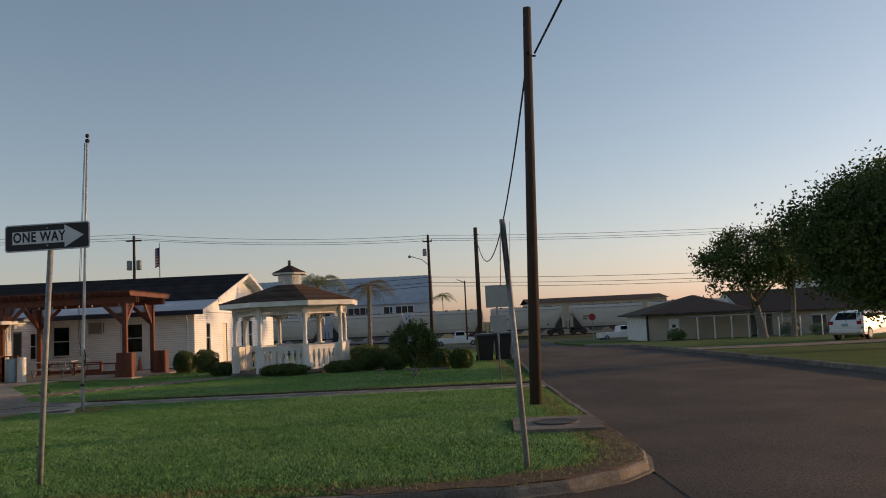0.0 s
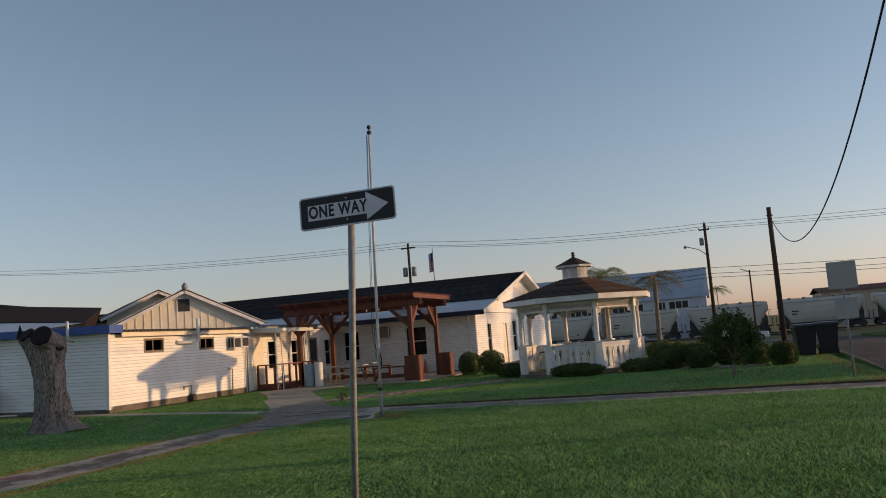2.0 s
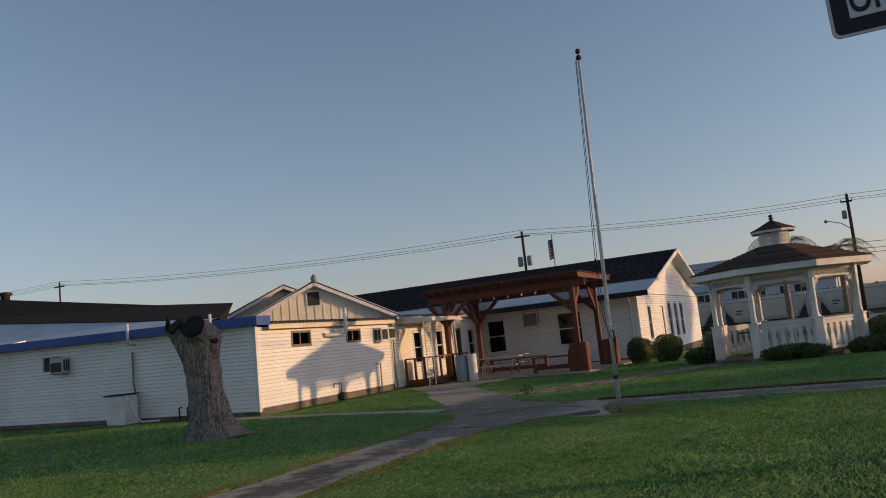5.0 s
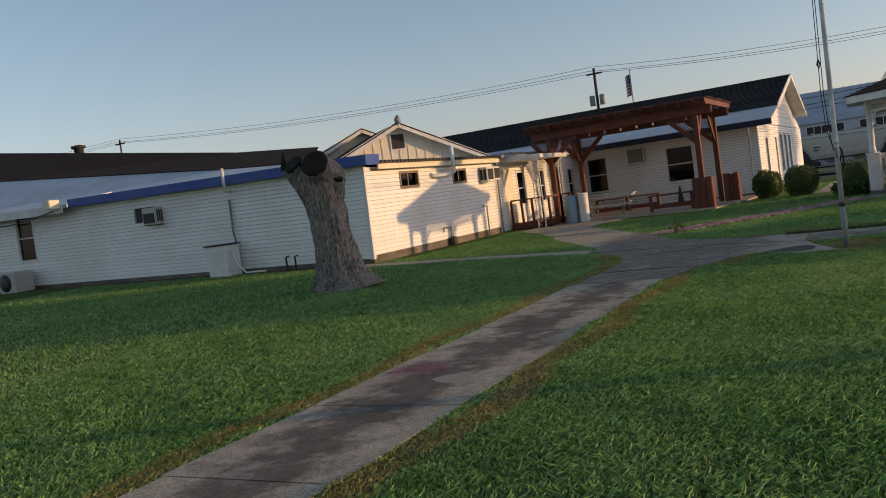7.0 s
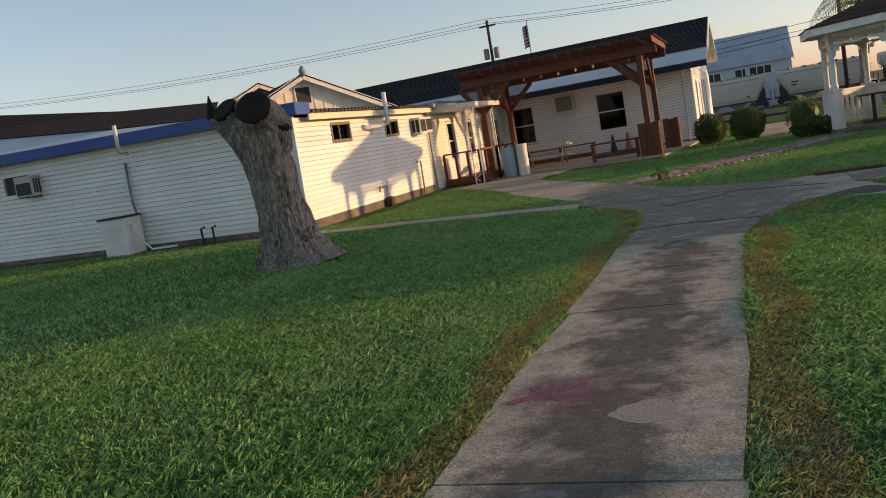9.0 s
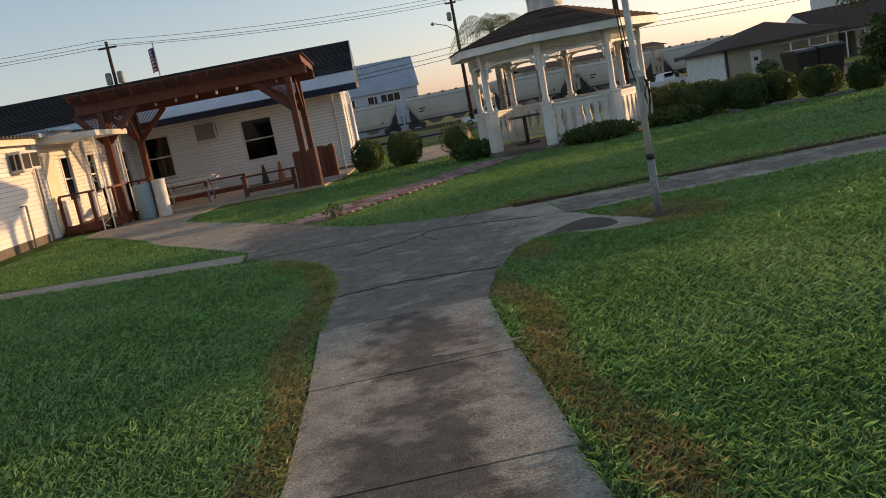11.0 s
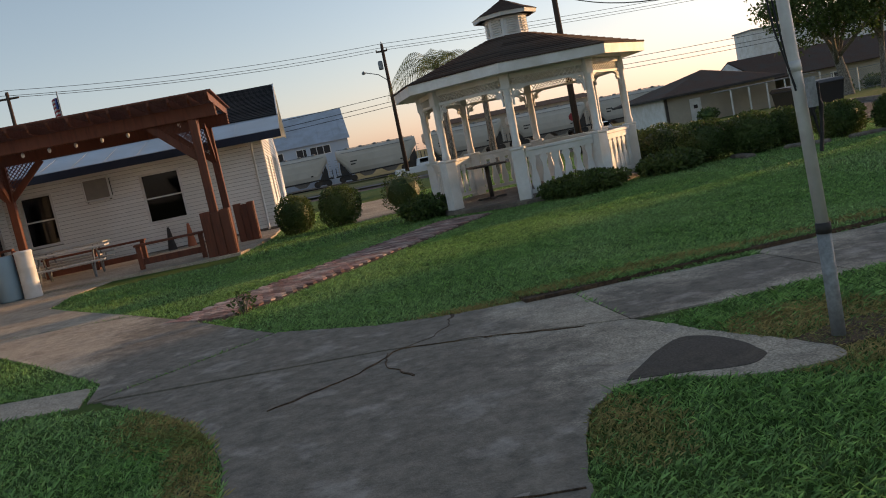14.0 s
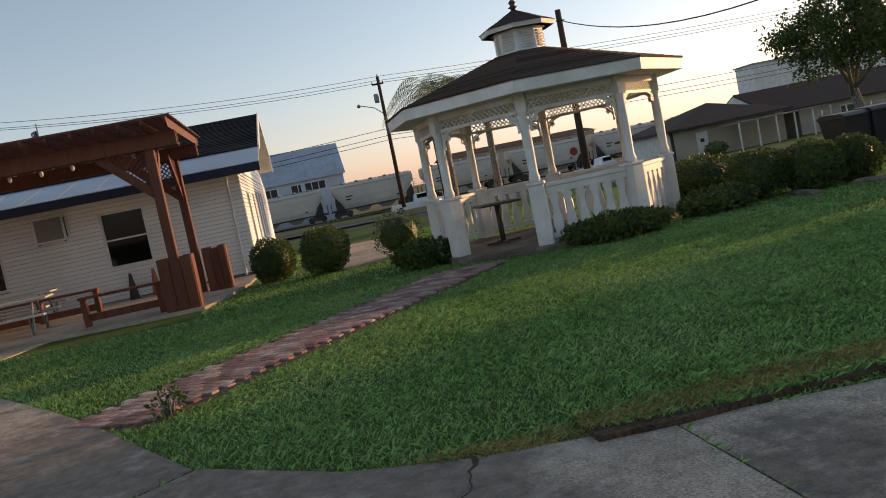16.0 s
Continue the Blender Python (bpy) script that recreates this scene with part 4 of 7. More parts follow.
# rails, balusters, lattice friezes and brackets
side = 2 * RP * math.sin(radians(22.5))
baluster = None
brk = None
for k in range(8):
    p, q = oct_at(k, RP), oct_at(k + 1, RP)
    c = (p + q) / 2
    ang = math.degrees(math.atan2(q.y - p.y, q.x - p.x))
    m = pose(c.x, c.y, 0.1, 0, 0, ang)
    h = side / 2 - 0.14
    if k != 6:
        r = part("railing", box(B(-h, h, -0.05, 0.05, 0.93, 1.0, 0.01), -h, h, -0.03, 0.03, 0.82, 0.935), WHITE, gaz, m=m)
        part("bottom_rail", B(-h, h, -0.035, 0.035, 0.08, 0.16), WHITE, r)
        for j in range(6):
            mm = pose(-h + (j + 0.5) * 2 * h / 6, 0, 0.16)
            if baluster is None:
                bm = bmesh.new()
                prof = [(0.05, 0), (0.085, 0.1), (0.08, 0.2), (0.045, 0.4), (0.05, 0.5), (0.085, 0.6), (0.06, 0.66)]
                prism(bm, [(w, z) for w, z in prof] + [(-w, z) for w, z in prof[::-1]], "y", -0.018, 0.018)
                baluster = part("baluster", bm, WHITE, r, m=mm)
            else:
                share("baluster", baluster, r, mm)
    m = pose(c.x, c.y, -0.12, 0, 0, ang)
    bm = bmesh.new()
    hh = side / 2 - 0.1
    box(bm, -hh, hh, -0.03, 0.03, 2.42, 2.47)
    box(bm, -hh, hh, -0.05, 0.05, 2.62, 2.75)
    for j in range(int(2 * hh / 0.09)):
        x = -hh + j * 0.09
        for s in (1, -1):
            x0, x1 = (x, x + 0.15) if s > 0 else (x + 0.15, x)
            if max(x0, x1) < hh:
                beam(bm, (x0, 0.008 * s, 2.47), (x1, 0.008 * s, 2.62), 0.014, 0.024, (0, 1, 0))
    fz = part("frieze", bm, WHITE, gaz, "white lattice frieze", m=m)
    for s in (-1, 1):
        mm = pose(s * hh, 0, 2.42, 0, 0, 0 if s < 0 else 180)
        if brk is None:
            bm = bmesh.new()
            for rr in (0.3, 0.2):
                pts = [(rr - rr * math.cos(a), 0, -rr + rr * math.sin(a)) for a in [i * math.pi / 12 for i in range(7)]]
                for a, b in zip(pts, pts[1:]):
                    beam(bm, a, b, 0.025, 0.04, (0, 1, 0))
            for i in range(4):
                a = i * math.tau / 8
                beam(bm, (0.11 - 0.06 * math.cos(a), 0, -0.11 - 0.06 * math.sin(a)), (0.11 + 0.06 * math.cos(a), 0, -0.11 + 0.06 * math.sin(a)), 0.02, 0.03, (0, 1, 0))
            box(bm, 0, 0.03, -0.015, 0.015, -0.32, 0)
            brk = part("bracket", bm, WHITE, fz, "scrolled white corner bracket", m=mm)
        else:
            share("bracket", brk, fz, mm)
# roof: eight facets of shingle courses
ER, ZE, ZT, TR = 2.8, 2.76, 3.48, 0.48
part("eave_ring", lathe(bmesh.new(), [(ER - 0.04, ZE - 0.16), (ER + 0.02, ZE - 0.16), (ER + 0.03, ZE + 0.03), (ER - 0.04, ZE + 0.03)], 8, turn=radians(A0), smooth=False), WHITE, gaz, "white eave fascia")
part("ceiling", lathe(bmesh.new(), [(ER - 0.05, ZE - 0.12), (ER - 0.05, ZE - 0.08), (0.6, ZT - 0.15), (0.55, ZT - 0.2), (2.2, ZE + 0.08)], 8, turn=radians(A0), smooth=False), WHITE, gaz)
for k in range(8):
    rf = None
    n = 15
    for i in range(n):
        f0, f1 = i / n, (i + 1.25) / n
        r0, r1 = ER + 0.05 + (TR - ER - 0.05) * f0, ER + 0.05 + (TR - ER - 0.05) * min(f1, 1)
        z0, z1 = ZE + 0.03 + (ZT - ZE) * f0, ZE + 0.03 + (ZT - ZE) * min(f1, 1)
        bm = bmesh.new()
        a, b, c, d = oct_at(k, r0), oct_at(k + 1, r0), oct_at(k + 1, r1), oct_at(k, r1)
        lo = [bm.verts.new((v.x, v.y, z)) for v, z in ((a, z0), (b, z0), (c, z1), (d, z1))]
        hi = [bm.verts.new((v.x, v.y, z)) for v, z in ((a, z0 + 0.035), (b, z0 + 0.035), (c, z1 + 0.008), (d, z1 + 0.008))]
        bm.faces.new(lo[::-1]), bm.faces.new(hi)
        for j in range(4):
            bm.faces.new((lo[j], lo[(j + 1) % 4], hi[(j + 1) % 4], hi[j]))
        part("shingle_course", bm, SHBRN, gaz)
cup = part("cupola", lathe(bmesh.new(), [(0.50, ZT - 0.12), (0.50, ZT + 0.04), (0.46, ZT + 0.05), (0.46, ZT + 0.42), (0.52, ZT + 0.43), (0.52, ZT + 0.47)], 8, turn=radians(A0), smooth=False), WHITE, gaz, "white louvred cupola")
for k in range(8):
    a = radians(A0 + 45 * k + 22.5)
    for i in range(6):
        part("louvre", B(-0.11, 0.11, -0.015, 0.02, 0, 0.028), WHITE, cup, m=pose(0.44 * math.cos(a), 0.44 * math.sin(a), ZT + 0.09 + i * 0.052, 0, 0, A0 + 45 * k + 22.5 + 90) @ pose(0, 0, 0, 25, 0, 0))
part("cupola_eave", lathe(bmesh.new(), [(0.70, ZT + 0.44), (0.72, ZT + 0.52), (0.66, ZT + 0.53), (0.66, ZT + 0.44)], 8, turn=radians(A0), smooth=False), WHITE, gaz)
part("cupola_roof", lathe(bmesh.new(), [(0.74, ZT + 0.52), (0.62, ZT + 0.58), (0.45, ZT + 0.65), (0.25, ZT + 0.75), (0.06, ZT + 0.84)], 8, turn=radians(A0), smooth=False), SHBRN, gaz, "brown shingle cupola roof")
part("finial", lathe(bmesh.new(), [(0.05, ZT + 0.80), (0.05, ZT + 0.88), (0.09, ZT + 0.90), (0.04, ZT + 0.94), (0.075, ZT + 0.99), (0.03, ZT + 1.04)], 10), IRON, gaz, "dark turned finial")
tbl = thing("pedestal_table", "dark square pedestal table inside the gazebo", "table", pose(-7.35, 33.6, 0.12))
part("top", B(-0.38, 0.38, -0.38, 0.38, 0.72, 0.76, 0.008), IRON, tbl)
part("pedestal", tube(bmesh.new(), [(0, 0, 0.03), (0, 0, 0.72)], 0.05, 10), IRON, tbl)
part("foot", box(B(-0.32, 0.32, -0.04, 0.04, 0, 0.04), -0.04, 0.04, -0.32, 0.32, 0.001, 0.041), IRON, tbl)

# ---- pergola ----
perg = thing("pergola", "red stained timber pergola with lattice braces", "pergola", pose(0, 0, 0))
PX, PY = (-18.55, -13.4), (34.95, 38.2)
for x in PX:
    for y in PY:
        part("post", B(x - 0.09, x + 0.09, y - 0.09, y + 0.09, 0.05, 3.3, 0.012), REDWOOD, perg)
for y in PY:
    for d in (-0.11, 0.11):
        part("beam", B(PX[0] - 0.6, PX[1] + 0.55, y + d - 0.022, y + d + 0.022, 3.14, 3.42, 0.008), REDWOOD, perg)
n = 16
raft = None
for i in range(n):
    x = PX[0] - 0.5 + i * (PX[1] - PX[0] + 1.0) / (n - 1)
    if raft is None:
        raft = part("rafter", prism(bmesh.new(), [(PY[0] - 0.85, 3.52), (PY[0] - 0.75, 3.42), (PY[1] + 0.75, 3.42), (PY[1] + 0.85, 3.52), (PY[1] + 0.85, 3.6), (PY[0] - 0.85, 3.6)], "x", -0.022, 0.022), REDWOOD, perg, m=pose(x, 0, 0))
    else:
        share("rafter", raft, perg, pose(x, 0, 0))
lathm = None
for j in range(24):
    y = PY[0] - 0.8 + j * (PY[1] - PY[0] + 1.6) / 23
    if lathm is None:
        lathm = part("slat", B(PX[0] - 0.6, PX[1] + 0.6, -0.045, 0.045, 3.602, 3.64), REDWOOD, perg, m=pose(0, y, 0))
    else:
        share("slat", lathm, perg, pose(0, y, 0))
def lattice_brace(p, dx, dy):
    """A knee brace with a lattice triangle behind it, from a post towards (dx, dy)."""
    d = Vector((dx, dy, 0))
    s = Vector((dy, -dx, 0)) * 0.012
    P = Vector(p)
    b = part("brace", beam(bmesh.new(), P + Vector((0, 0, 2.25)), P + d * 0.95 + Vector((0, 0, 3.15)), 0.06, 0.16), REDWOOD, perg)
    bm = bmesh.new()
    for i in range(-9, 10):
        for sg in (1, -1):
            # bars in the triangle under the beam
            pts = []
            for t in np.linspace(0, 1, 40):
                u = i * 0.105 + t * 0.95
                z = 3.14 - t * 0.95 if sg < 0 else 2.19 + t * 0.95
                if 0.04 < u < 0.93 and z < 3.14 and z > 2.25 + u * 0.95:
                    pts.append((u, z))
            if len(pts) > 2:
                (u0, z0), (u1, z1) = pts[0], pts[-1]
                beam(bm, P + d * u0 + s * sg + Vector((0, 0, z0)), P + d * u1 + s * sg + Vector((0, 0, z1)), 0.024, 0.012, (d.y, -d.x, 0))
    if len(bm.verts):
        part("lattice", bm, REDWOOD, b, "diagonal lattice panel")
for x in PX:
    for y in PY:
        sx, sy = (1 if x == PX[0] else -1), (1 if y == PY[0] else -1)
        lattice_brace((x, y, 0), sx, 0)
        if sx > 0:
            lattice_brace((x, y, 0), -0.75, 0)
        lattice_brace((x, y, 0), 0, sy)
for i in range(9):
    x = PX[0] + 0.35 + i * 0.56
    part("light_bulb", lathe(bmesh.new(), [(0.015, 0.06), (0.04, 0.03), (0.03, -0.03), (0.005, -0.05)], 8, (x, PY[0] + 0.16, 3.08)), SIGNWH, perg, "small white bulb on a string")

# benches, tables and planters under the pergola
def planter(x, y, w, d, h):
    pl = thing("planter_box", "red stained timber screen box round a pergola post", "planter", pose(x, y, 0.06))
    for i in range(3):
        ww = w / 3
        part("board", B(-w / 2 + i * ww + 0.004, -w / 2 + (i + 1) * ww - 0.004, -d / 2, -d / 2 + 0.03, 0, h - 0.04 * (i % 2), 0.006), REDWOOD, pl)
        part("board", B(-w / 2 + i * ww + 0.004, -w / 2 + (i + 1) * ww - 0.004, d / 2 - 0.03, d / 2, 0, h - 0.04 * (i % 2), 0.006), REDWOOD, pl)
    for s in (-1, 1):
        part("side_board", B(s * w / 2 - 0.015, s * w / 2 + 0.015, -d / 2 + 0.03, d / 2 - 0.03, 0, h, 0.005), REDWOOD, pl)
    return pl
planter(-13.38, 34.95, 0.62, 0.5, 1.02)
planter(-12.95, 38.0, 0.5, 0.5, 1.0)

def rail_bench(x0, x1, y, h=0.62):
    b = thing("bench_rail", "red stained timber bench rail on the patio", "bench", pose(0, 0, 0.06), "patio bench rails")
    part("seat", B(x0, x1, y - 0.12, y + 0.12, h - 0.05, h, 0.008), REDWOOD, b)
    part("skirt", B(x0 + 0.05, x1 - 0.05, y - 0.03, y + 0.03, 0.14, 0.28, 0.006), REDWOOD, b)
    k = max(2, round((x1 - x0) / 1.2) + 1)
    for i in range(k):
        x = x0 + 0.08 + i * (x1 - x0 - 0.16) / (k - 1)
        part("leg", B(x - 0.05, x + 0.05, y - 0.08, y + 0.08, 0, h - 0.05), REDWOOD, b)
rail_bench(-15.3, -13.75, 35.15)
rail_bench(-18.1, -15.55, 37.9)

def picnic_table(x, y, rz):
    t = thing("picnic_table", "pale topped picnic table with tubular steel legs", "table", pose(x, y, 0.06, 0, 0, rz), "patio picnic tables")
    part("tabletop", B(-0.9, 0.9, -0.36, 0.36, 0.72, 0.76, 0.01), TABLEM, t)
    for s in (-1, 1):
        part("bench", B(-0.9, 0.9, s * 0.68 - 0.13, s * 0.68 + 0.13, 0.42, 0.46, 0.008), TABLEM, t)
        part("leg", tube(bmesh.new(), [(s * 0.6, -0.75, 0.42), (s * 0.6, -0.6, 0.03), (s * 0.6, -0.2, 0.72)], 0.022, 6), GALV, t)
        part("leg", tube(bmesh.new(), [(s * 0.6, 0.75, 0.42), (s * 0.6, 0.6, 0.03), (s * 0.6, 0.2, 0.72)], 0.022, 6), GALV, t)
picnic_table(-17.0, 36.2, 4)
picnic_table(-17.6, 38.9, -3)

def cone(x, y, old_c):
    c = thing("traffic_cone", "faded orange traffic cone by the wall" if not old_c else "dull grimy traffic cone by the wall", "traffic cone", pose(x, y, 0.06), "traffic cones")
    part("cone", lathe(bmesh.new(), [(0.15, 0.03), (0.13, 0.06), (0.035, 0.7), (0.02, 0.71)], 14), ORANGE if not old_c else IRON, c)
    part("base", B(-0.19, 0.19, -0.19, 0.19, 0, 0.035, 0.01), RUBBER, c)
cone(-15.3, 40.2, True)
cone(-14.75, 40.25, False)
brl = thing("barrel", "pale blue and white upright barrel by the porch rail", "barrel", pose(-17.25, 34.0, rise(-17.2) + UP))
part("drum", lathe(bmesh.new(), [(0.17, 0), (0.18, 0.03), (0.175, 0.3), (0.182, 0.32), (0.175, 0.34), (0.175, 0.62), (0.182, 0.64), (0.175, 0.66), (0.175, 0.95), (0.19, 0.97), (0.165, 1.0)], 18), WHITE, brl)
bl = thing("recycling_drum", "pale blue plastic drum behind the porch rail", "barrel", pose(-17.7, 34.05, rise(-17.7) + UP))
part("drum", lathe(bmesh.new(), [(0.22, 0), (0.24, 0.05), (0.23, 0.9), (0.2, 0.95)], 16), BLUEP, bl)

# porch railing and iron post
rl = thing("porch_railing", "red stained timber porch railing", "railing", pose(0, 0, 0.13))
for a, b in (((-18.3, 32.9), (-18.1, 34.2)), ((-18.1, 34.2), (-17.45, 34.1)), ((-19.45, 32.9), (-18.3, 32.9))):
    A, Bq = Vector((*a, 0)), Vector((*b, 0))
    part("rail", beam(bmesh.new(), A + Vector((0, 0, 1.02)), Bq + Vector((0, 0, 1.02)), 0.09, 0.05), REDWOOD, rl)
    part("lower_rail", beam(bmesh.new(), A + Vector((0, 0, 0.15)), Bq + Vector((0, 0, 0.15)), 0.05, 0.2), REDWOOD, rl)
    k = max(2, int((Bq - A).length / 0.35))
    for i in range(k + 1):
        p = A.lerp(Bq, i / k)
        part("baluster", B(p.x - 0.035, p.x + 0.035, p.y - 0.035, p.y + 0.035, 0.0, 1.0), REDWOOD, rl)
ip = thing("iron_porch_post", "white ornamental iron porch post", "post", pose(-18.35, 32.75, 0.12))
for s in (-0.13, 0.13):
    part("upright", tube(bmesh.new(), [(s, 0, 0), (s, 0, 2.4)], 0.02, 6), WHITE, ip)
for i in range(6):
    z = 0.25 + i * 0.38
    pts = [(0.11 * math.sin(a), 0, z + 0.16 * a / math.pi) for a in np.linspace(-math.pi, math.pi, 9)]
    part("scroll", tube(bmesh.new(), pts, 0.01, 5), WHITE, ip)
ip2 = copy_thing(ip, pose(-18.35, 35.1, 0.12, 0, 0, 90))

# ---- yard utilities along the white wing ----
ub = thing("utility_box", "white steel utility cabinet against the white wing", "utility box", pose(-24.35, 23.9, rise(-24.35)))
part("cabinet", B(-0.35, 0.35, -0.3, 0.28, -0.02, 0.86, 0.02), WHITE, ub)
part("lid", B(-0.39, 0.39, -0.34, 0.3, 0.86, 0.9, 0.01), DARKPL, ub, "black rim lid")
part("conduit", tube(bmesh.new(), [(0.3, 0.25, 0.85), (0.2, 0.3, 1.2), (0.2, 0.33, 2.1)], 0.03, 8), GALV, ub, "grey conduit up the wall")
part("hose", tube(bmesh.new(), [(0.38, -0.1, 0.7), (0.6, -0.15, 0.3), (0.9, -0.2, 0.05), (1.5, -0.1, 0.04)], 0.025, 8), WHITE, ub)
cu = thing("condenser_unit", "square grey outdoor condenser unit by the wall", "air conditioner", pose(-33.2, 23.7, rise(-33.2)))
part("casing", B(-0.42, 0.42, -0.35, 0.35, 0, 0.68, 0.03), ACM, cu)
part("fan_grille", lathe(bmesh.new(), [(0.28, 0), (0.28, 0.02), (0.05, 0.03)], 20), SCREEN, cu, "round dark fan grille", m=pose(-0.05, -0.35, 0.34, 90, 0, 0))
for x in (-21.9, -22.2):
    sp = thing("stub_pipe", "short dark pipe standing by the wall", "pipe", pose(x, 23.9, rise(x)), "stub pipes")
    part("pipe", tube(bmesh.new(), [(0, 0, -0.05), (0, 0, 0.38), (0.1, 0, 0.4)], 0.025, 6), IRON, sp)

# ---- stump ----
stp = thing("tree_stump", "tall topped tree trunk with sawn limb stubs", "tree stump", pose(-17.35, 19.45, rise(-17.2)))
def bark_limb(bm, pts, radii, n=26, seed=0):
    """A trunk with flutes and knobs."""
    rings = []
    pts = [Vector(p) for p in pts]
    fine, rad = [], []
    for i in range(len(pts) - 1):
        for k in range(9):
            f = k / 9
            fine.append(pts[i].lerp(pts[i + 1], f))
            rad.append(radii[i] + (radii[i + 1] - radii[i]) * f)
    fine.append(pts[-1]), rad.append(radii[-1])
    for i, p in enumerate(fine):
        d = (fine[min(i + 1, len(fine) - 1)] - fine[max(i - 1, 0)]).normalized()
        a = d.cross(Vector((0, 1, 0.1))).normalized()
        b = d.cross(a)
        ring = []
        for k in range(n):
            t = k * math.tau / n
            v = a * math.cos(t) + b * math.sin(t)
            bulge = 1 + 0.10 * noise.noise(v * 2.2 + Vector((seed, 0, p.z * 0.7))) + 0.05 * noise.noise(v * 7 + Vector((seed, 5, p.z * 1.6))) + 0.20 * (abs(noise.noise(v * 13 + Vector((seed, 5, p.z * 2.2)))) - 0.2)
            ring.append(bm.verts.new(p + v * rad[i] * bulge))
        rings.append(ring)
    for r, s in zip(rings, rings[1:]):
        for k in range(n):
            bm.faces.new((r[k], r[(k + 1) % n], s[(k + 1) % n], s[k])).smooth = True
    bm.faces.new(rings[-1])
    bm.faces.new(rings[0][::-1])
    return bm
part("trunk", bark_limb(bmesh.new(), [(0.1, 0, -0.1), (0.07, 0, 0.06), (0.03, 0, 0.32), (0.0, 0, 0.6), (-0.04, 0, 1.1), (-0.10, 0, 1.65), (-0.15, 0, 2.1), (-0.17, 0, 2.3)], [0.76, 0.60, 0.45, 0.385, 0.345, 0.365, 0.45, 0.40], 96), BARK, stp, "rough grey furrowed bark")


def sawn_stub(p, q, r0, r1, seed):
    """A short limb cut off square, its face black with age."""
    p, q = Vector(p), Vector(q)
    part("limb_stub", bark_limb(bmesh.new(), [p, p.lerp(q, 0.6), q], [r0, (r0 + r1) / 2, r1], 40, seed), BARK, stp)
    turn = (q - p).to_track_quat("Z", "Y").to_matrix().to_4x4()
    part("cut_face", lathe(bmesh.new(), [(r1 * 1.0, -0.03), (r1 * 1.03, 0.03), (r1 * 0.9, 0.05), (r1 * 0.65, 0.038), (r1 * 0.04, 0.034)], 22), SAWN, stp, "blackened hollow sawn face", m=Matrix.Translation(q) @ turn)


sawn_stub((-0.36, 0.12, 2.05), (-0.47, -0.28, 2.46), 0.28, 0.20, 3)
sawn_stub((-0.04, 0.15, 2.1), (0.08, -0.38, 2.40), 0.34, 0.26, 6)
sawn_stub((-0.5, 0.0, 2.05), (-0.74, -0.16, 2.44), 0.2, 0.13, 9)
part("bark_splinter", lathe(bmesh.new(), [(0.09, 0), (0.06, 0.14), (0.008, 0.34)], 7, (-0.80, -0.16, 2.40)), SAWN, stp, "dark pointed splinter")
sawn_stub((0.15, 0.05, 1.8), (0.30, -0.02, 2.06), 0.18, 0.09, 12)
# loose plates of bark round the foot
pr = random.Random(4)
plate_mesh = None
for k in range(90):
    a, z = pr.uniform(-math.pi * 0.95, 0.1), pr.uniform(0.02, 0.62) ** 1.3
    rr = (0.62 - 0.5 * z if z < 0.32 else 0.46 - (z - 0.32) * 0.25) * 0.985
    mp_ = pose(0.05 + rr * math.cos(a), rr * math.sin(a), z, pr.uniform(-14, 14), pr.uniform(-12, 12), math.degrees(a) + 90)
    if plate_mesh is None:
        plate_mesh = part("bark_plate", B(-0.035, 0.035, -0.02, 0.02, -0.05, 0.05, 0.014), BARK, stp, m=mp_)
    else:
        share("bark_plate", plate_mesh, stp, mp_)

# ---- flagpole ----
fp = thing("flagpole", "worn white painted flagpole on a grey steel sleeve", "flagpole", pose(-8.61, 19.79, 0))
part("sleeve", tube(bmesh.new(), [(0, 0, -0.1), (0, 0.004, 0.62)], 0.040, 12), GALV, fp, "grey steel base sleeve")
part("pole", tube(bmesh.new(), [(0, 0, 0.6), (0.005, 0.06, 1.6), (0.01, 0.2, 4.0), (0.015, 0.36, 6.6)], [0.036, 0.035, 0.031, 0.024], 12), SILVER, fp)
part("band", tube(bmesh.new(), [(0, 0, 0.60), (0, 0, 0.66)], 0.043, 12), IRON, fp)
part("collar", tube(bmesh.new(), [(0.005, 0.056, 1.5), (0.005, 0.06, 1.56)], 0.039, 12), SILVER, fp)
part("truck", lathe(bmesh.new(), [(0.03, 0), (0.055, 0.03), (0.055, 0.07), (0.03, 0.1)], 10, (0.015, 0.36, 6.5)), IRON, fp)
part("finial_ball", lathe(bmesh.new(), [(0.01, 0.0), (0.045, 0.03), (0.05, 0.06), (0.035, 0.1), (0.01, 0.11)], 12, (0.015, 0.36, 6.62)), IRON, fp, "round finial ball")
part("halyard", tube(bmesh.new(), [(-0.03, 0.34, 6.5), (-0.07, 0.16, 3.6), (-0.085, 0.08, 2.2), (-0.05, 0.03, 1.55), (-0.03, 0.02, 1.4)], 0.006, 5), WIRE, fp, "thin dark rope")
part("halyard", tube(bmesh.new(), [(-0.045, 0.34, 6.5), (-0.10, 0.16, 3.6), (-0.12, 0.08, 2.3), (-0.10, 0.03, 1.75), (-0.03, 0.02, 1.42)], 0.006, 5), WIRE, fp, "thin dark rope")
part("snap_hook", tube(bmesh.new(), [(-0.11, 0.1, 2.75), (-0.13, 0.1, 2.68), (-0.11, 0.1, 2.62), (-0.09, 0.1, 2.68), (-0.11, 0.1, 2.75)], 0.011, 5), IRON, fp)
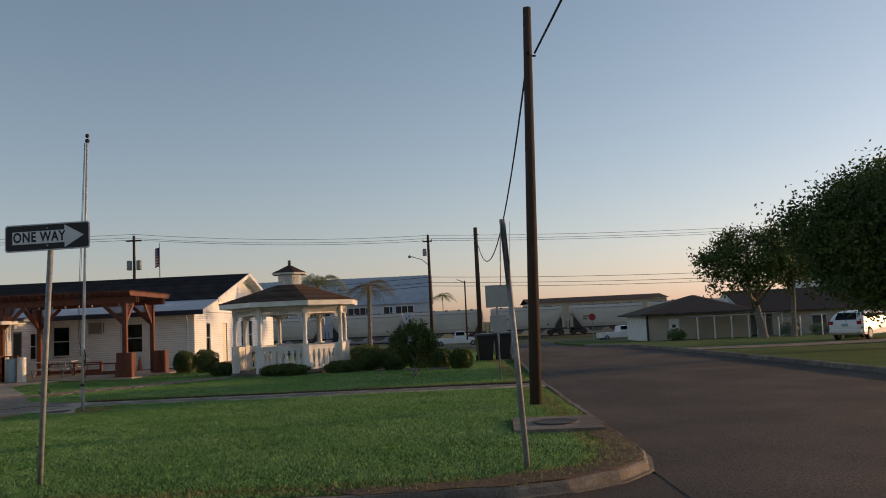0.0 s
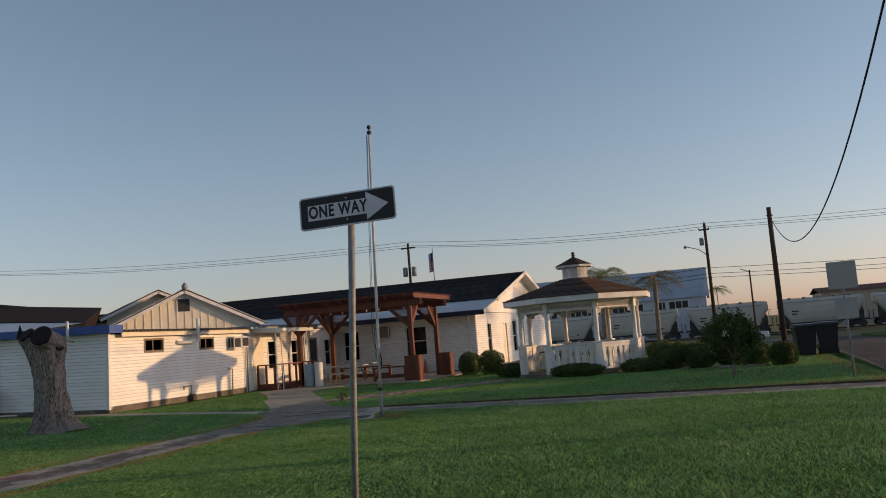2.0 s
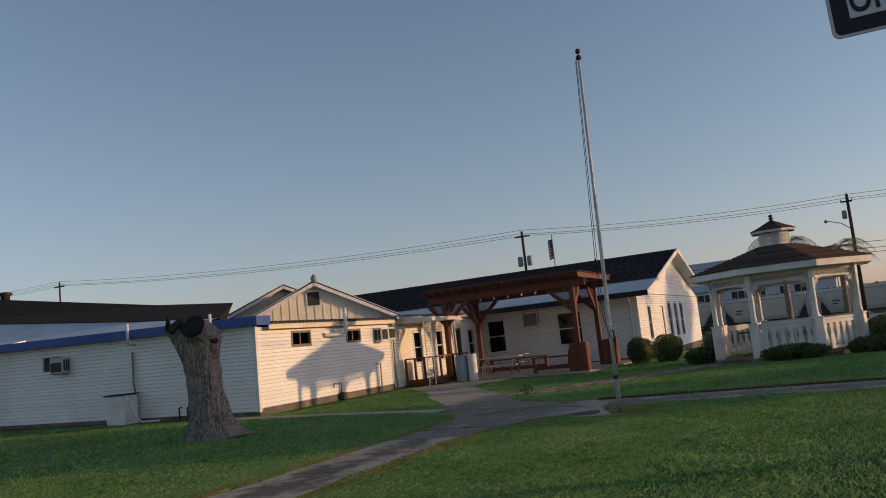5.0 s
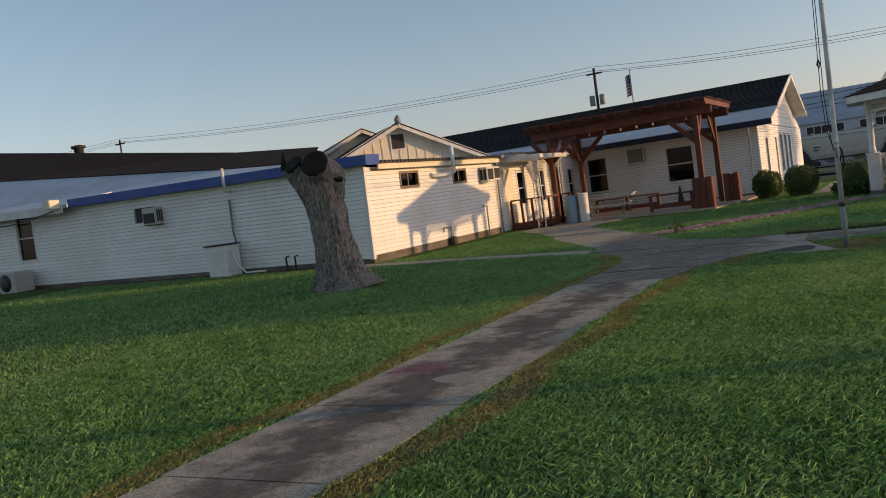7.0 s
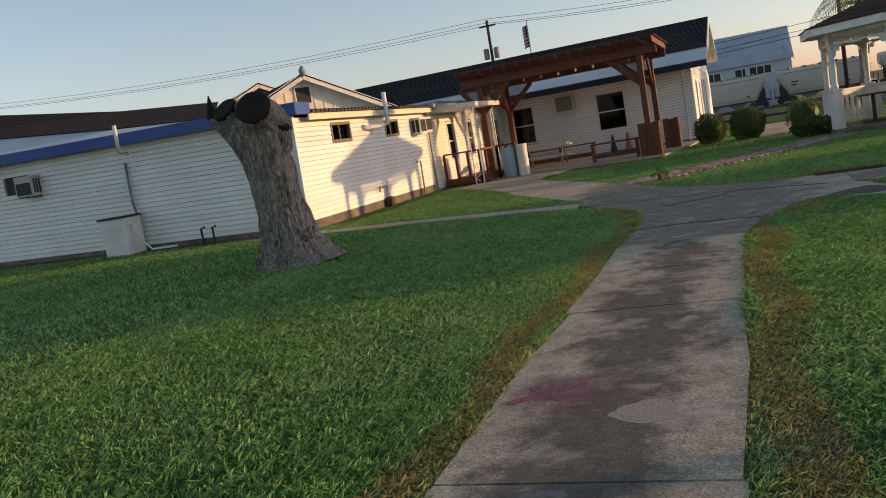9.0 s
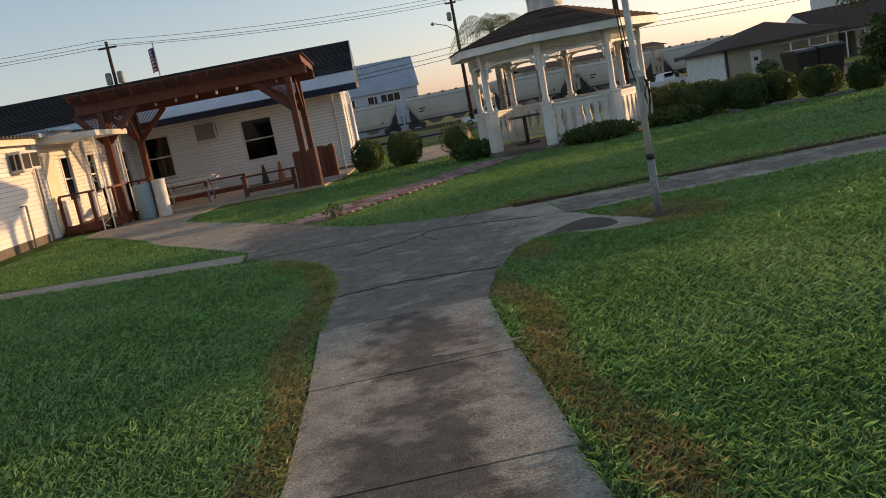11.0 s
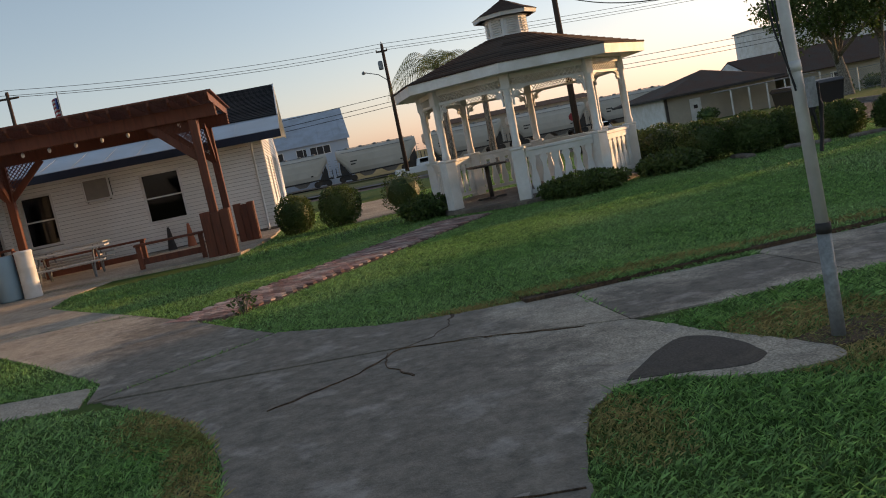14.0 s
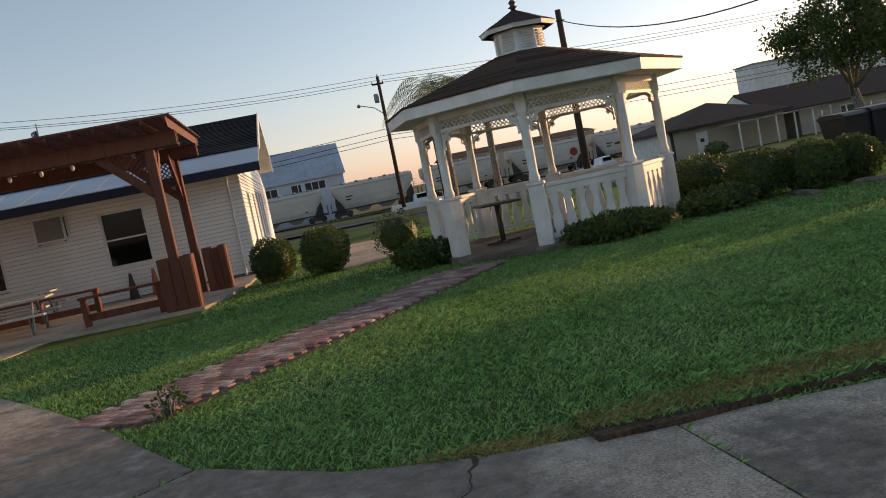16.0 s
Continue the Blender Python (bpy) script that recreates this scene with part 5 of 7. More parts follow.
part("rope_coil", tube(bmesh.new(), [(0.05, 0.0, 1.46), (0.09, -0.01, 1.3), (0.06, -0.01, 1.12), (0.04, 0.0, 1.28), (0.075, -0.02, 1.42), (0.085, 0.0, 1.2), (0.05, -0.01, 1.05)], 0.011, 5), WIRE, fp, "dark coil of spare rope")
part("cleat", B(-0.02, 0.02, -0.09, -0.05, 1.3, 1.46), GALV, fp)

# ---- utility poles and wires ----
def pole(name, x, y, top, r0, r1, lean=(0, 0), label="dark timber utility pole"):
    p = thing(name, label, "utility pole", pose(x, y, 0))
    part("shaft", tube(bmesh.new(), [(0, 0, -0.3), (lean[0] * 0.5, lean[1] * 0.5, top / 2), (lean[0], lean[1], top)], [r0, (r0 + r1) / 2, r1], 12), POLEW, p)
    return p
p1 = pole("utility_pole", 1.68, 16.5, 8.15, 0.125, 0.085, (0.32, 0.4), "tall dark timber pole with one service cable")
part("cable_clamp", tube(bmesh.new(), [(0.22, 0.32, 7.1), (0.44, 0.34, 7.1)], 0.02, 6), IRON, p1)
p2 = pole("utility_pole", 2.25, 55.0, 7.9, 0.17, 0.13)
part("cable_clamp", tube(bmesh.new(), [(-0.2, -0.1, 7.4), (0.2, -0.1, 7.4)], 0.03, 6), IRON, p2)
p3 = pole("utility_pole", -1.55, 93.3, 11.6, 0.2, 0.14, (0, 0), "timber pole with transformer and street lamp arm")
part("crossarm", B(-0.62, 0.42, -0.07, 0.07, 10.85, 10.97), POLEW, p3)
for dx, dz in ((-0.58, 10.97), (0.38, 10.97), (0.0, 11.6)):
    part("insulator", lathe(bmesh.new(), [(0.03, 0), (0.06, 0.05), (0.05, 0.14), (0.02, 0.2)], 8, (dx, 0, dz)), GALV, p3)
part("transformer", lathe(bmesh.new(), [(0.2, 0), (0.22, 0.05), (0.22, 0.7), (0.15, 0.8)], 12, (-0.45, 0, 9.3)), GALV, p3, "grey pole transformer")
part("lamp_arm", tube(bmesh.new(), [(0, 0, 8.2), (-0.8, 0, 8.9), (-2.0, 0, 9.3)], 0.04, 6), GALV, p3)
part("lamp_head", lathe(bmesh.new(), [(0.05, 0.2), (0.16, 0.1), (0.18, -0.05), (0.05, -0.12)], 10, (-2.15, 0, 9.25)), GALV, p3, "grey street lamp head")
p4 = pole("utility_pole", -32.2, 86.7, 12.3, 0.18, 0.13, (0, 0), "timber pole with two transformers")
part("crossarm", B(-0.8, 0.8, -0.08, 0.08, 11.7, 11.85), POLEW, p4)
for s in (-0.5, 0.5):
    part("transformer", lathe(bmesh.new(), [(0.25, 0), (0.27, 0.05), (0.27, 0.9), (0.2, 1.0)], 12, (s, 0, 8.7)), GALV, p4, "grey pole transformer")
p5 = pole("utility_pole", -100, 88, 16.0, 0.16, 0.11)
part("crossarm", B(-0.9, 0.9, -0.06, 0.06, 15.3, 15.5), POLEW, p5)
p6 = pole("utility_pole", 2.34, 93.5, 6.3, 0.1, 0.08, (0, 0), "slim far pole with a small lamp")
part("lamp_arm", tube(bmesh.new(), [(0, 0, 6.1), (-0.9, 0, 6.5)], 0.04, 6), GALV, p6)

def cable(name, a, b, sag, r, label):
    a, b = Vector(a), Vector(b)
    pts = [a.lerp(b, t) - Vector((0, 0, sag * 4 * t * (1 - t))) for t in np.linspace(0, 1, 25)]
    ob = part(name, tube(bmesh.new(), pts, r, 5), WIRE)
    return tagged(ob, label, "cable")
cable("service_cable", (1.95, 16.7, 7.15), (2.25, 54.9, 7.4), 2.9, 0.022, "thick slack service cable between poles")
cable("service_cable", (2.1, 16.8, 7.15), (3.4, -20.0, 5.7), 0.0, 0.022, "thick service cable climbing away overhead")
for dx, z in ((0.0, 11.6), (-0.58, 11.25), (0.38, 11.0)):
    cable("power_line", (-1.55 + dx, 93.3, z), (-32.2 + dx, 86.7, z + 0.85), 0.5, 0.02, "thin overhead power line")
    cable("power_line", (-1.55 + dx, 93.3, z), (70, 92, z + 0.2), 0.9, 0.02, "thin overhead power line")
    cable("power_line", (-32.2 + dx, 86.7, z + 0.85), (-100 + dx, 88, z + 4.5), 0.9, 0.02, "thin overhead power line")
    cable("power_line", (-100 + dx, 88, z + 4.5), (-170, 90, z + 6.2), 0.8, 0.02, "thin overhead power line")
for z in (6.9, 6.3, 5.9):
    cable("telephone_line", (-1.55, 93.3, z), (70, 92, z - 0.2), 0.9, 0.026, "dark overhead telephone line")
    cable("telephone_line", (-1.55, 93.3, z), (-70, 92, z), 0.9, 0.026, "dark overhead telephone line")

# ---- signs ----
def text_part(name, body, size, m, material, parent, label=""):
    cu_ = bpy.data.curves.new(name, "FONT")
    cu_.body, cu_.size, cu_.align_x, cu_.align_y, cu_.extrude = body, size, "CENTER", "CENTER", 0.0008
    cu_.offset, cu_.space_character = size * 0.03, 1.12
    tmp = bpy.data.objects.new(name, cu_)
    scene.collection.objects.link(tmp)
    me = bpy.data.meshes.new_from_object(tmp.evaluated_get(bpy.context.evaluated_depsgraph_get()))
    bpy.data.objects.remove(tmp)
    me.materials.clear()
    me.materials.append(material)
    ob = new(name, me)
    ob.parent, ob.matrix_basis = parent, m
    if label:
        ob["label"] = label
    return ob


def rounded(w, h, r, n=5):
    pts = []
    for cx, cy, a0 in ((w / 2 - r, h / 2 - r, 0), (-w / 2 + r, h / 2 - r, 90), (-w / 2 + r, -h / 2 + r, 180), (w / 2 - r, -h / 2 + r, 270)):
        pts += [(cx + r * math.cos(radians(a0 + 90 * k / n)), cy + r * math.sin(radians(a0 + 90 * k / n))) for k in range(n + 1)]
    return pts


OWB = (-4.85, 9.95)
ow = thing("one_way_sign", "black and white one way sign on a steel post", "street sign", pose(*OWB, 0, 0, 0, 3))
part("post", tube(bmesh.new(), [(-0.04, 0.09, -0.3), (0.18, -0.25, 1.4), (0.39, -0.56, 2.9)], 0.032, 10), GALV, ow, "grey round steel post")
FACE = pose(0.37, -0.62, 2.86, 87, -1.5, 0)
plate = part("plate", slab(bmesh.new(), rounded(0.94, 0.31, 0.035), -0.004, 0.0), SIGNBK, ow, m=FACE)
part("border", slab(bmesh.new(), rounded(0.936, 0.306, 0.034), 0.001, 0.002), SIGNWH, plate, "thin white border")
part("field", slab(bmesh.new(), rounded(0.91, 0.282, 0.028), 0.003, 0.004), BLACK, plate, "black field")
part("arrow", slab(bmesh.new(), [(-0.385, -0.072), (0.19, -0.072), (0.19, -0.13), (0.405, 0), (0.19, 0.13), (0.19, 0.072), (-0.385, 0.072)], 0.005, 0.006), SIGNWH, plate, "white arrow")
text_part("lettering", "ONE WAY", 0.135, pose(-0.09, 0.0, 0.0075) @ Matrix.Diagonal((0.84, 1.15, 1, 1)), BLACK, plate, "black letters ONE WAY")
for z in (0.1, -0.1):
    part("bolt", lathe(bmesh.new(), [(0.012, 0), (0.012, 0.008), (0.004, 0.01)], 8, (0, z, 0.004)), GALV, plate)

st = thing("stop_sign", "stop sign seen edge on, on a steel post", "street sign", pose(0.86, 9.6, 0, 0, 0, -94))
part("post", tube(bmesh.new(), [(0, 0.0, -0.3), (-0.0, -0.07, 1.3), (-0.02, -0.15, 2.85)], 0.034, 10), GALV, st)
SF = pose(-0.02, -0.19, 2.45, 87, 0, 0)
octp = [(0.4 * math.cos(radians(22.5 + 45 * k)), 0.4 * math.sin(radians(22.5 + 45 * k))) for k in range(8)]
pl8 = part("plate", slab(bmesh.new(), octp, -0.004, 0.0), SIGNBK, st, "bare aluminium sign back", m=SF)
part("border", slab(bmesh.new(), octp, 0.001, 0.002), SIGNWH, pl8)
part("field", slab(bmesh.new(), [(x * 0.95, y * 0.95) for x, y in octp], 0.003, 0.004), RED, pl8, "red octagon")
text_part("lettering", "STOP", 0.3, pose(0, 0, 0.006), SIGNWH, pl8, "white letters STOP")
part("cross_plate", slab(bmesh.new(), rounded(0.25, 0.72, 0.02), -0.003, 0.0), SIGNBK, st, "grey back of a second plate", m=pose(-0.02, -0.085, 2.45, 87, 0, 0))

s2 = thing("square_sign", "grey back of a square sign on a post", "street sign", pose(1.45, 23.3, 0))
part("post", tube(bmesh.new(), [(0, 0, -0.3), (0, 0.02, 2.65)], 0.028, 8), GALV, s2)
part("plate", slab(bmesh.new(), rounded(0.62, 0.62, 0.03), -0.003, 0.003), SIGNBK, s2, "bare aluminium sign back", m=pose(0, -0.05, 2.36, 90, 0, 0))
part("small_plate", slab(bmesh.new(), rounded(0.46, 0.46, 0.03), -0.003, 0.003), SIGNBK, s2, "lower grey plate", m=pose(0.02, -0.04, 1.6, 90, 0, 0))

# manhole in a concrete pad by the kerb
mh = thing("manhole", "round iron manhole cover in a concrete pad", "manhole", pose(1.66, 13.3, 0))
part("pad", slab(bmesh.new(), [(-0.72, -0.75), (0.62, -0.85), (0.66, 0.75), (-0.62, 0.85)], -0.1, 0.05), KERBM, mh, "concrete pad")
part("cover", lathe(bmesh.new(), [(0.36, 0.04), (0.36, 0.066), (0.33, 0.07), (0.3, 0.064), (0.05, 0.066)], 24), IRON, mh, "rusty iron cover")

# wheeled bins
def bin_(x, y, rz, s=1.0):
    b = thing("wheelie_bin", "black plastic wheeled bin on the verge", "waste bin", pose(x, y, -0.02, 0, 0, rz) @ Matrix.Scale(s, 4), "black bins")
    bm = bmesh.new()
    lo = [bm.verts.new(v) for v in ((-0.27, -0.3, 0.06), (0.27, -0.3, 0.06), (0.27, 0.3, 0.06), (-0.27, 0.3, 0.06))]
    hi = [bm.verts.new(v) for v in ((-0.36, -0.4, 1.05), (0.36, -0.4, 1.05), (0.36, 0.42, 1.05), (-0.36, 0.42, 1.05))]
    bm.faces.new(lo[::-1]), bm.faces.new(hi)
    for j in range(4):
        bm.faces.new((lo[j], lo[(j + 1) % 4], hi[(j + 1) % 4], hi[j]))
    part("body", bm, DARKPL, b)
    part("rim", B(-0.38, 0.38, -0.42, 0.44, 1.02, 1.07, 0.015), DARKPL, b)
    part("lid", prism(bmesh.new(), [(-0.43, 1.07), (-0.3, 1.14), (0.35, 1.16), (0.46, 1.09), (0.46, 1.07)], "x", -0.37, 0.37), DARKPL, b)
    part("handle", tube(bmesh.new(), [(-0.3, 0.46, 1.1), (-0.3, 0.54, 1.08), (0.3, 0.54, 1.08), (0.3, 0.46, 1.1)], 0.02, 6), DARKPL, b)
    for sx in (-0.3, 0.3):
        part("wheel", lathe(bmesh.new(), [(0.13, -0.03), (0.14, 0), (0.13, 0.03)], 14), RUBBER, b, m=pose(sx, 0.3, 0.13, 0, 90, 0))
bin_(1.62, 35.85, 6, 1.02)
bin_(2.4, 35.8, -5, 1.04)

# ---- foliage ----
rng = np.random.default_rng(7)


def quads(name, V, material):
    """One mesh from an array of corner points (n, k, 3)."""
    n, k, _ = V.shape
    me = bpy.data.meshes.new(name)
    me.vertices.add(n * k)
    me.vertices.foreach_set("co", V.astype(np.float32).ravel())
    me.loops.add(n * k)
    me.loops.foreach_set("vertex_index", np.arange(n * k, dtype=np.int32))
    me.polygons.add(n)
    me.polygons.foreach_set("loop_start", np.arange(0, n * k, k, dtype=np.int32))
    me.update(calc_edges=True)
    me.materials.append(material)
    return me


def leaf_mesh(name, pts, size, material, droop=0.0, along=None):
    """Small pointed leaves at points, turned at random."""
    n = len(pts)
    d = rng.normal(size=(n, 3))
    if along is not None:
        d = d * 0.7 + along
    d[:, 2] -= droop
    d /= np.linalg.norm(d, axis=1)[:, None]
    s = np.cross(d, rng.normal(size=(n, 3)))
    s /= np.linalg.norm(s, axis=1)[:, None] + 1e-9
    L = (size * rng.uniform(0.6, 1.3, n))[:, None]
    V = np.stack([pts, pts + d * L * 0.5 + s * L * 0.28, pts + d * L, pts + d * L * 0.5 - s * L * 0.28], axis=1)
    return quads(name, V, material)


def under(name, me, parent, label=""):
    ob = new(name, me)
    ob.parent = parent
    if label:
        ob["label"] = label
    return ob


def shrub(x, y, rx, ry, h, label, name="shrub", n=6000, size=0.05, group="", boxy=2.6, z=None, core=0.8):
    """A clipped shrub: short stems and a dense lumpy crown of leaves."""
    t = thing(name, label, "shrub", pose(x, y, (rise(x) + dip(x, y)) if z is None else z), group)
    for k in range(5):
        a = k * 1.26
        part("stem", tube(bmesh.new(), [(0.1 * rx * math.cos(a), 0.1 * ry * math.sin(a), -0.05), (0.3 * rx * math.cos(a), 0.3 * ry * math.sin(a), h * 0.35), (0.6 * rx * math.cos(a), 0.6 * ry * math.sin(a), h * 0.8)], [0.02, 0.014, 0.006], 5), BARK, t)
    u = rng.normal(size=(n, 3))
    u /= (np.abs(u) ** boxy).sum(axis=1)[:, None] ** (1 / boxy)
    lump = np.array([1 + 0.16 * noise.noise(Vector((a * 2.1 + x, b * 2.1 + y, c * 2.1))) + 0.1 * noise.noise(Vector((a * 6 + x, b * 6, c * 6))) for a, b, c in u])
    r = lump * (1 - 0.22 * rng.random(n) ** 2)
    P = u * r[:, None] * np.array([rx, ry, h * 0.5]) + np.array([0, 0, h * 0.5])
    P[:, 2] = np.maximum(P[:, 2], 0.01)
    under("crown", leaf_mesh("crown", P, size, SHRUB, 0.0, u), t)
    bm = bmesh.new()
    bmesh.ops.create_icosphere(bm, subdivisions=2, radius=1.0)
    for v in bm.verts:
        q = Vector(v.co)
        k = core / (abs(q.x) ** boxy + abs(q.y) ** boxy + abs(q.z) ** boxy) ** (1 / boxy)
        v.co = (q.x * k * rx, q.y * k * ry, h * 0.5 + q.z * k * h * 0.5)
    part("inner_growth", bm, SHRUB, t)
    return t


shrub(-11.7, 37.4, 0.46, 0.46, 0.95, "round clipped dark green shrub at the house corner", group="house shrubs")
shrub(-10.55, 36.7, 0.5, 0.5, 1.0, "round clipped dark green shrub by the garden walk", group="house shrubs")
shrub(-8.85, 37.3, 0.55, 0.55, 1.0, "dark shrub behind the gazebo post", n=1600)
shrub(-8.9, 33.4, 0.55, 0.4, 0.5, "low leafy plant at the gazebo entrance", n=1500, boxy=2.0, size=0.09)
shrub(-6.05, 31.15, 0.9, 0.38, 0.42, "low spreading shrub before the gazebo railing", n=3600, boxy=2.0, size=0.075)
shrub(-3.95, 31.8, 0.7, 0.4, 0.42, "low spreading shrub beside the gazebo", n=1800, boxy=2.0, size=0.09)
for x, y, rx, ry, h in ((-3.35, 35.2, 0.62, 0.7, 0.92), (-3.2, 33.6, 0.6, 0.6, 0.92), (-2.85, 32.3, 0.52, 0.5, 0.88), (-2.0, 31.95, 0.5, 0.46, 0.86), (-1.05, 32.1, 0.42, 0.4, 0.78), (-0.3, 31.4, 0.46, 0.44, 0.72), (0.5, 30.7, 0.4, 0.4, 0.7)):
    shrub(x, y, rx, ry, h, "dark green clipped hedge shrub in a row", "hedge_shrub", 5200, 0.055, group="hedge row")
for x, y, s in ((-3.3, 32.3, 0.22), (-2.5, 31.5, 0.2), (-1.3, 31.1, 0.2), (-0.3, 30.6, 0.16)):
    st_ = thing("edging_stone", "flat pale edging stone by the hedge", "stone", pose(x, y, 0, 0, 0, 40 * x), "edging stones")
    part("stone", B(-s * 2.2, s * 2.2, -s * 0.6, s * 0.6, -0.03, 0.08, 0.03), KERBM, st_)


def tree(x, y, trunk_h, trunk_r, crown, label, n_clump, per, leaf, lean=0.0, name="tree", seed=1, limbs=9):
    """A trunk with limbs that reach into a ragged crown of leaf clumps. crown: centre and radii."""
    r2 = np.random.default_rng(seed)
    z0 = rise(x) + dip(x, y)
    t = thing(name, label, "tree", pose(x, y, z0))
    (cx, cy, cz), (rx, ry, rz) = crown
    tr = part("trunk", bark_limb(bmesh.new(), [(0, 0, -0.2), (0, 0, 0.15), (lean * 0.4, 0, trunk_h * 0.5), (lean, 0, trunk_h)], [trunk_r * 1.5, trunk_r * 1.1, trunk_r * 0.9, trunk_r * 0.75], 16, seed), BARK, t)
    C = []
    while len(C) < n_clump:
        v = r2.normal(size=3)
        v /= np.linalg.norm(v)
        rr = r2.uniform(0.35, 1.0) ** 0.6
        k = 1 + 0.3 * noise.noise(Vector((v[0] * 1.7 + seed, v[1] * 1.7, v[2] * 1.7)))
        p = v * rr * k
        C.append((cx + p[0] * rx, cy + p[1] * ry, cz + p[2] * rz))
    C = np.array(C)
    for i in range(limbs):
        e = Vector(C[i * len(C) // limbs])
        s = Vector((lean, 0, trunk_h * (0.75 + 0.25 * (i % 3) / 2)))
        mid = s.lerp(e, 0.5) + Vector((0, 0, 0.3))
        part("limb", tube(bmesh.new(), [s, mid, e], [trunk_r * 0.5, trunk_r * 0.25, trunk_r * 0.06], 7), BARK, t)
    pts = np.repeat(C, per, axis=0)
    sg = np.array([rx, ry, rz]) * 0.11
    pts = pts + r2.normal(size=pts.shape) * sg
    under("crown", leaf_mesh("crown", pts, leaf, LEAF, 0.2), t)
    return t


tree(18.3, 33.6, 2.0, 0.3, ((0.0, -0.3, 4.6), (4.2, 3.7, 2.85)), "large full green shade tree over the driveway", 480, 170, 0.17, 0.2, seed=3, limbs=12)
tree(25.1, 66.4, 2.9, 0.34, ((-0.9, 0, 6.3), (4.2, 4.0, 2.6)), "open dark leaved tree in the yard", 120, 105, 0.25, -0.5, seed=5)
tree(27.2, 65.6, 3.2, 0.2, ((0.0, 0, 6.6), (2.2, 2.4, 2.7)), "open dark leaved tree in the yard", 60, 105, 0.27, 0.2, seed=6)
tree(-1.05, 26.9, 0.5, 0.05, ((0.0, 0, 1.15), (0.72, 0.7, 0.62)), "small bushy sapling on the lawn", 75, 110, 0.085, 0.05, "sapling", 8, 8)


def palm(x, y, h, fr, n, label, seed, low=-0.2, high=1.0, leaf=None):
    r2 = np.random.default_rng(seed)
    t = thing("palm_tree", label, "palm tree", pose(x, y, dip(x, y)))
    part("trunk", bark_limb(bmesh.new(), [(0, 0, -0.1), (0.02, 0, h * 0.4), (0.05, 0, h)], [0.17, 0.12, 0.11], 12, seed), BARK, t)
    V = []
    for k in range(n):
        a = k * 2.4 + r2.uniform(-0.2, 0.2)
        up = r2.uniform(low, high)
        d = np.array([math.cos(a), math.sin(a), 0])
        P = [np.array([0.05, 0, h]) + d * fr * s + np.array([0, 0, fr * (up * s - (0.5 + up * 0.75) * s * s)]) for s in np.linspace(0, 1, 12)]
        side_ = np.array([-d[1], d[0], 0])
        for i in range(11):
            for f in (0, 0.5):
                p = P[i] + (P[i + 1] - P[i]) * f
                q = P[i + 1] + (P[i + 1] - P[i]) * f
                for s in (-1, 1):
                    w = 0.5 * fr * 0.5 * math.sin(math.pi * (0.12 + 0.85 * i / 11)) + 0.05
                    tip = q + side_ * s * w + (q - p) * 1.2 + np.array([0, 0, -w * 0.7])
                    V.append([p, p + (q - p) * 0.2, tip, tip])
    V = np.array(V)
    under("frond_crown", quads("frond_crown", V[:, :3], leaf or PALML), t, "arching feathery fronds")
    return t


palm(-6.43, 42.4, 3.9, 1.6, 18, "small feather palm behind the gazebo", 2, 0.5, 1.7)
palm(-4.2, 46.0, 3.95, 1.45, 17, "feather palm with dry fronds behind the gazebo", 4, -0.5, 1.1, DRYFR)
palm(-0.6, 250.0, 11.5, 4.0, 16, "distant palm beside the metal building", 6)

# ---- brick path ----
A2, B2 = Vector((-12.95, 25.95)), Vector((-8.35, 31.75))
dv = (B2 - A2).normalized()
nv = Vector((dv.y, -dv.x))
LEN, WID = (B2 - A2).length, 1.0
bed = setting("brick_path", slab(bmesh.new(), [tuple(A2 - nv * (WID / 2 + 0.13) - dv * 0.1), tuple(B2 - nv * (WID / 2 + 0.13)), tuple(B2 + nv * (WID / 2 + 0.16)), tuple(A2 + nv * (WID / 2 + 0.16) - dv * 0.1)], -0.08, 0.006), SOIL, "weathered red brick garden path", "brick path")
bk = None
rows_n = 66
for i in range(rows_n):
    for j in range(5):
        u = (i + 0.5) * LEN / rows_n
        v = -WID / 2 + (j + (0.5 if i % 2 else 0.0) + 0.25) * WID / 5 - 0.03
        if v > WID / 2 - 0.06:
            continue
        wob = 0.02 * noise.noise(Vector((u * 1.3, v * 2, 4)))
        c = A2 + dv * u + nv * v
        m = pose(c.x, c.y, 0.008 + wob * 0.4, rng.uniform(-1.5, 1.5), rng.uniform(-1.5, 1.5), math.degrees(math.atan2(nv.y, nv.x)) + rng.uniform(-2, 2))
        if bk is None:
            bk = part("brick", B(-0.095, 0.095, -0.05, 0.05, -0.03, 0.02, 0.004), BRICK, bed, m=m)
        else:
            share("brick", bk, bed, m)
fp_ = shrub(-12.35, 25.75, 0.14, 0.13, 0.26, "small spiky weed beside the brick path", "weed", 150, 0.05, boxy=2.0, core=0.2)

# ---- stains and paint on the walk ----
def blotch(name, x, y, rx, ry, material, label, top, seed, ang=0.0):
    pts = []
    for k in range(26):
        a = k * math.tau / 26
        r = 1 + 0.45 * noise.noise(Vector((math.cos(a) * 1.6 + seed, math.sin(a) * 1.6, seed)))
        px, py = rx * r * math.cos(a), ry * r * math.sin(a)
        pts.append((x + px * math.cos(ang) - py * math.sin(ang), y + px * math.sin(ang) + py * math.cos(ang)))
    return setting(name, slab(bmesh.new(), pts, 0.0, top), material, label, "stain")


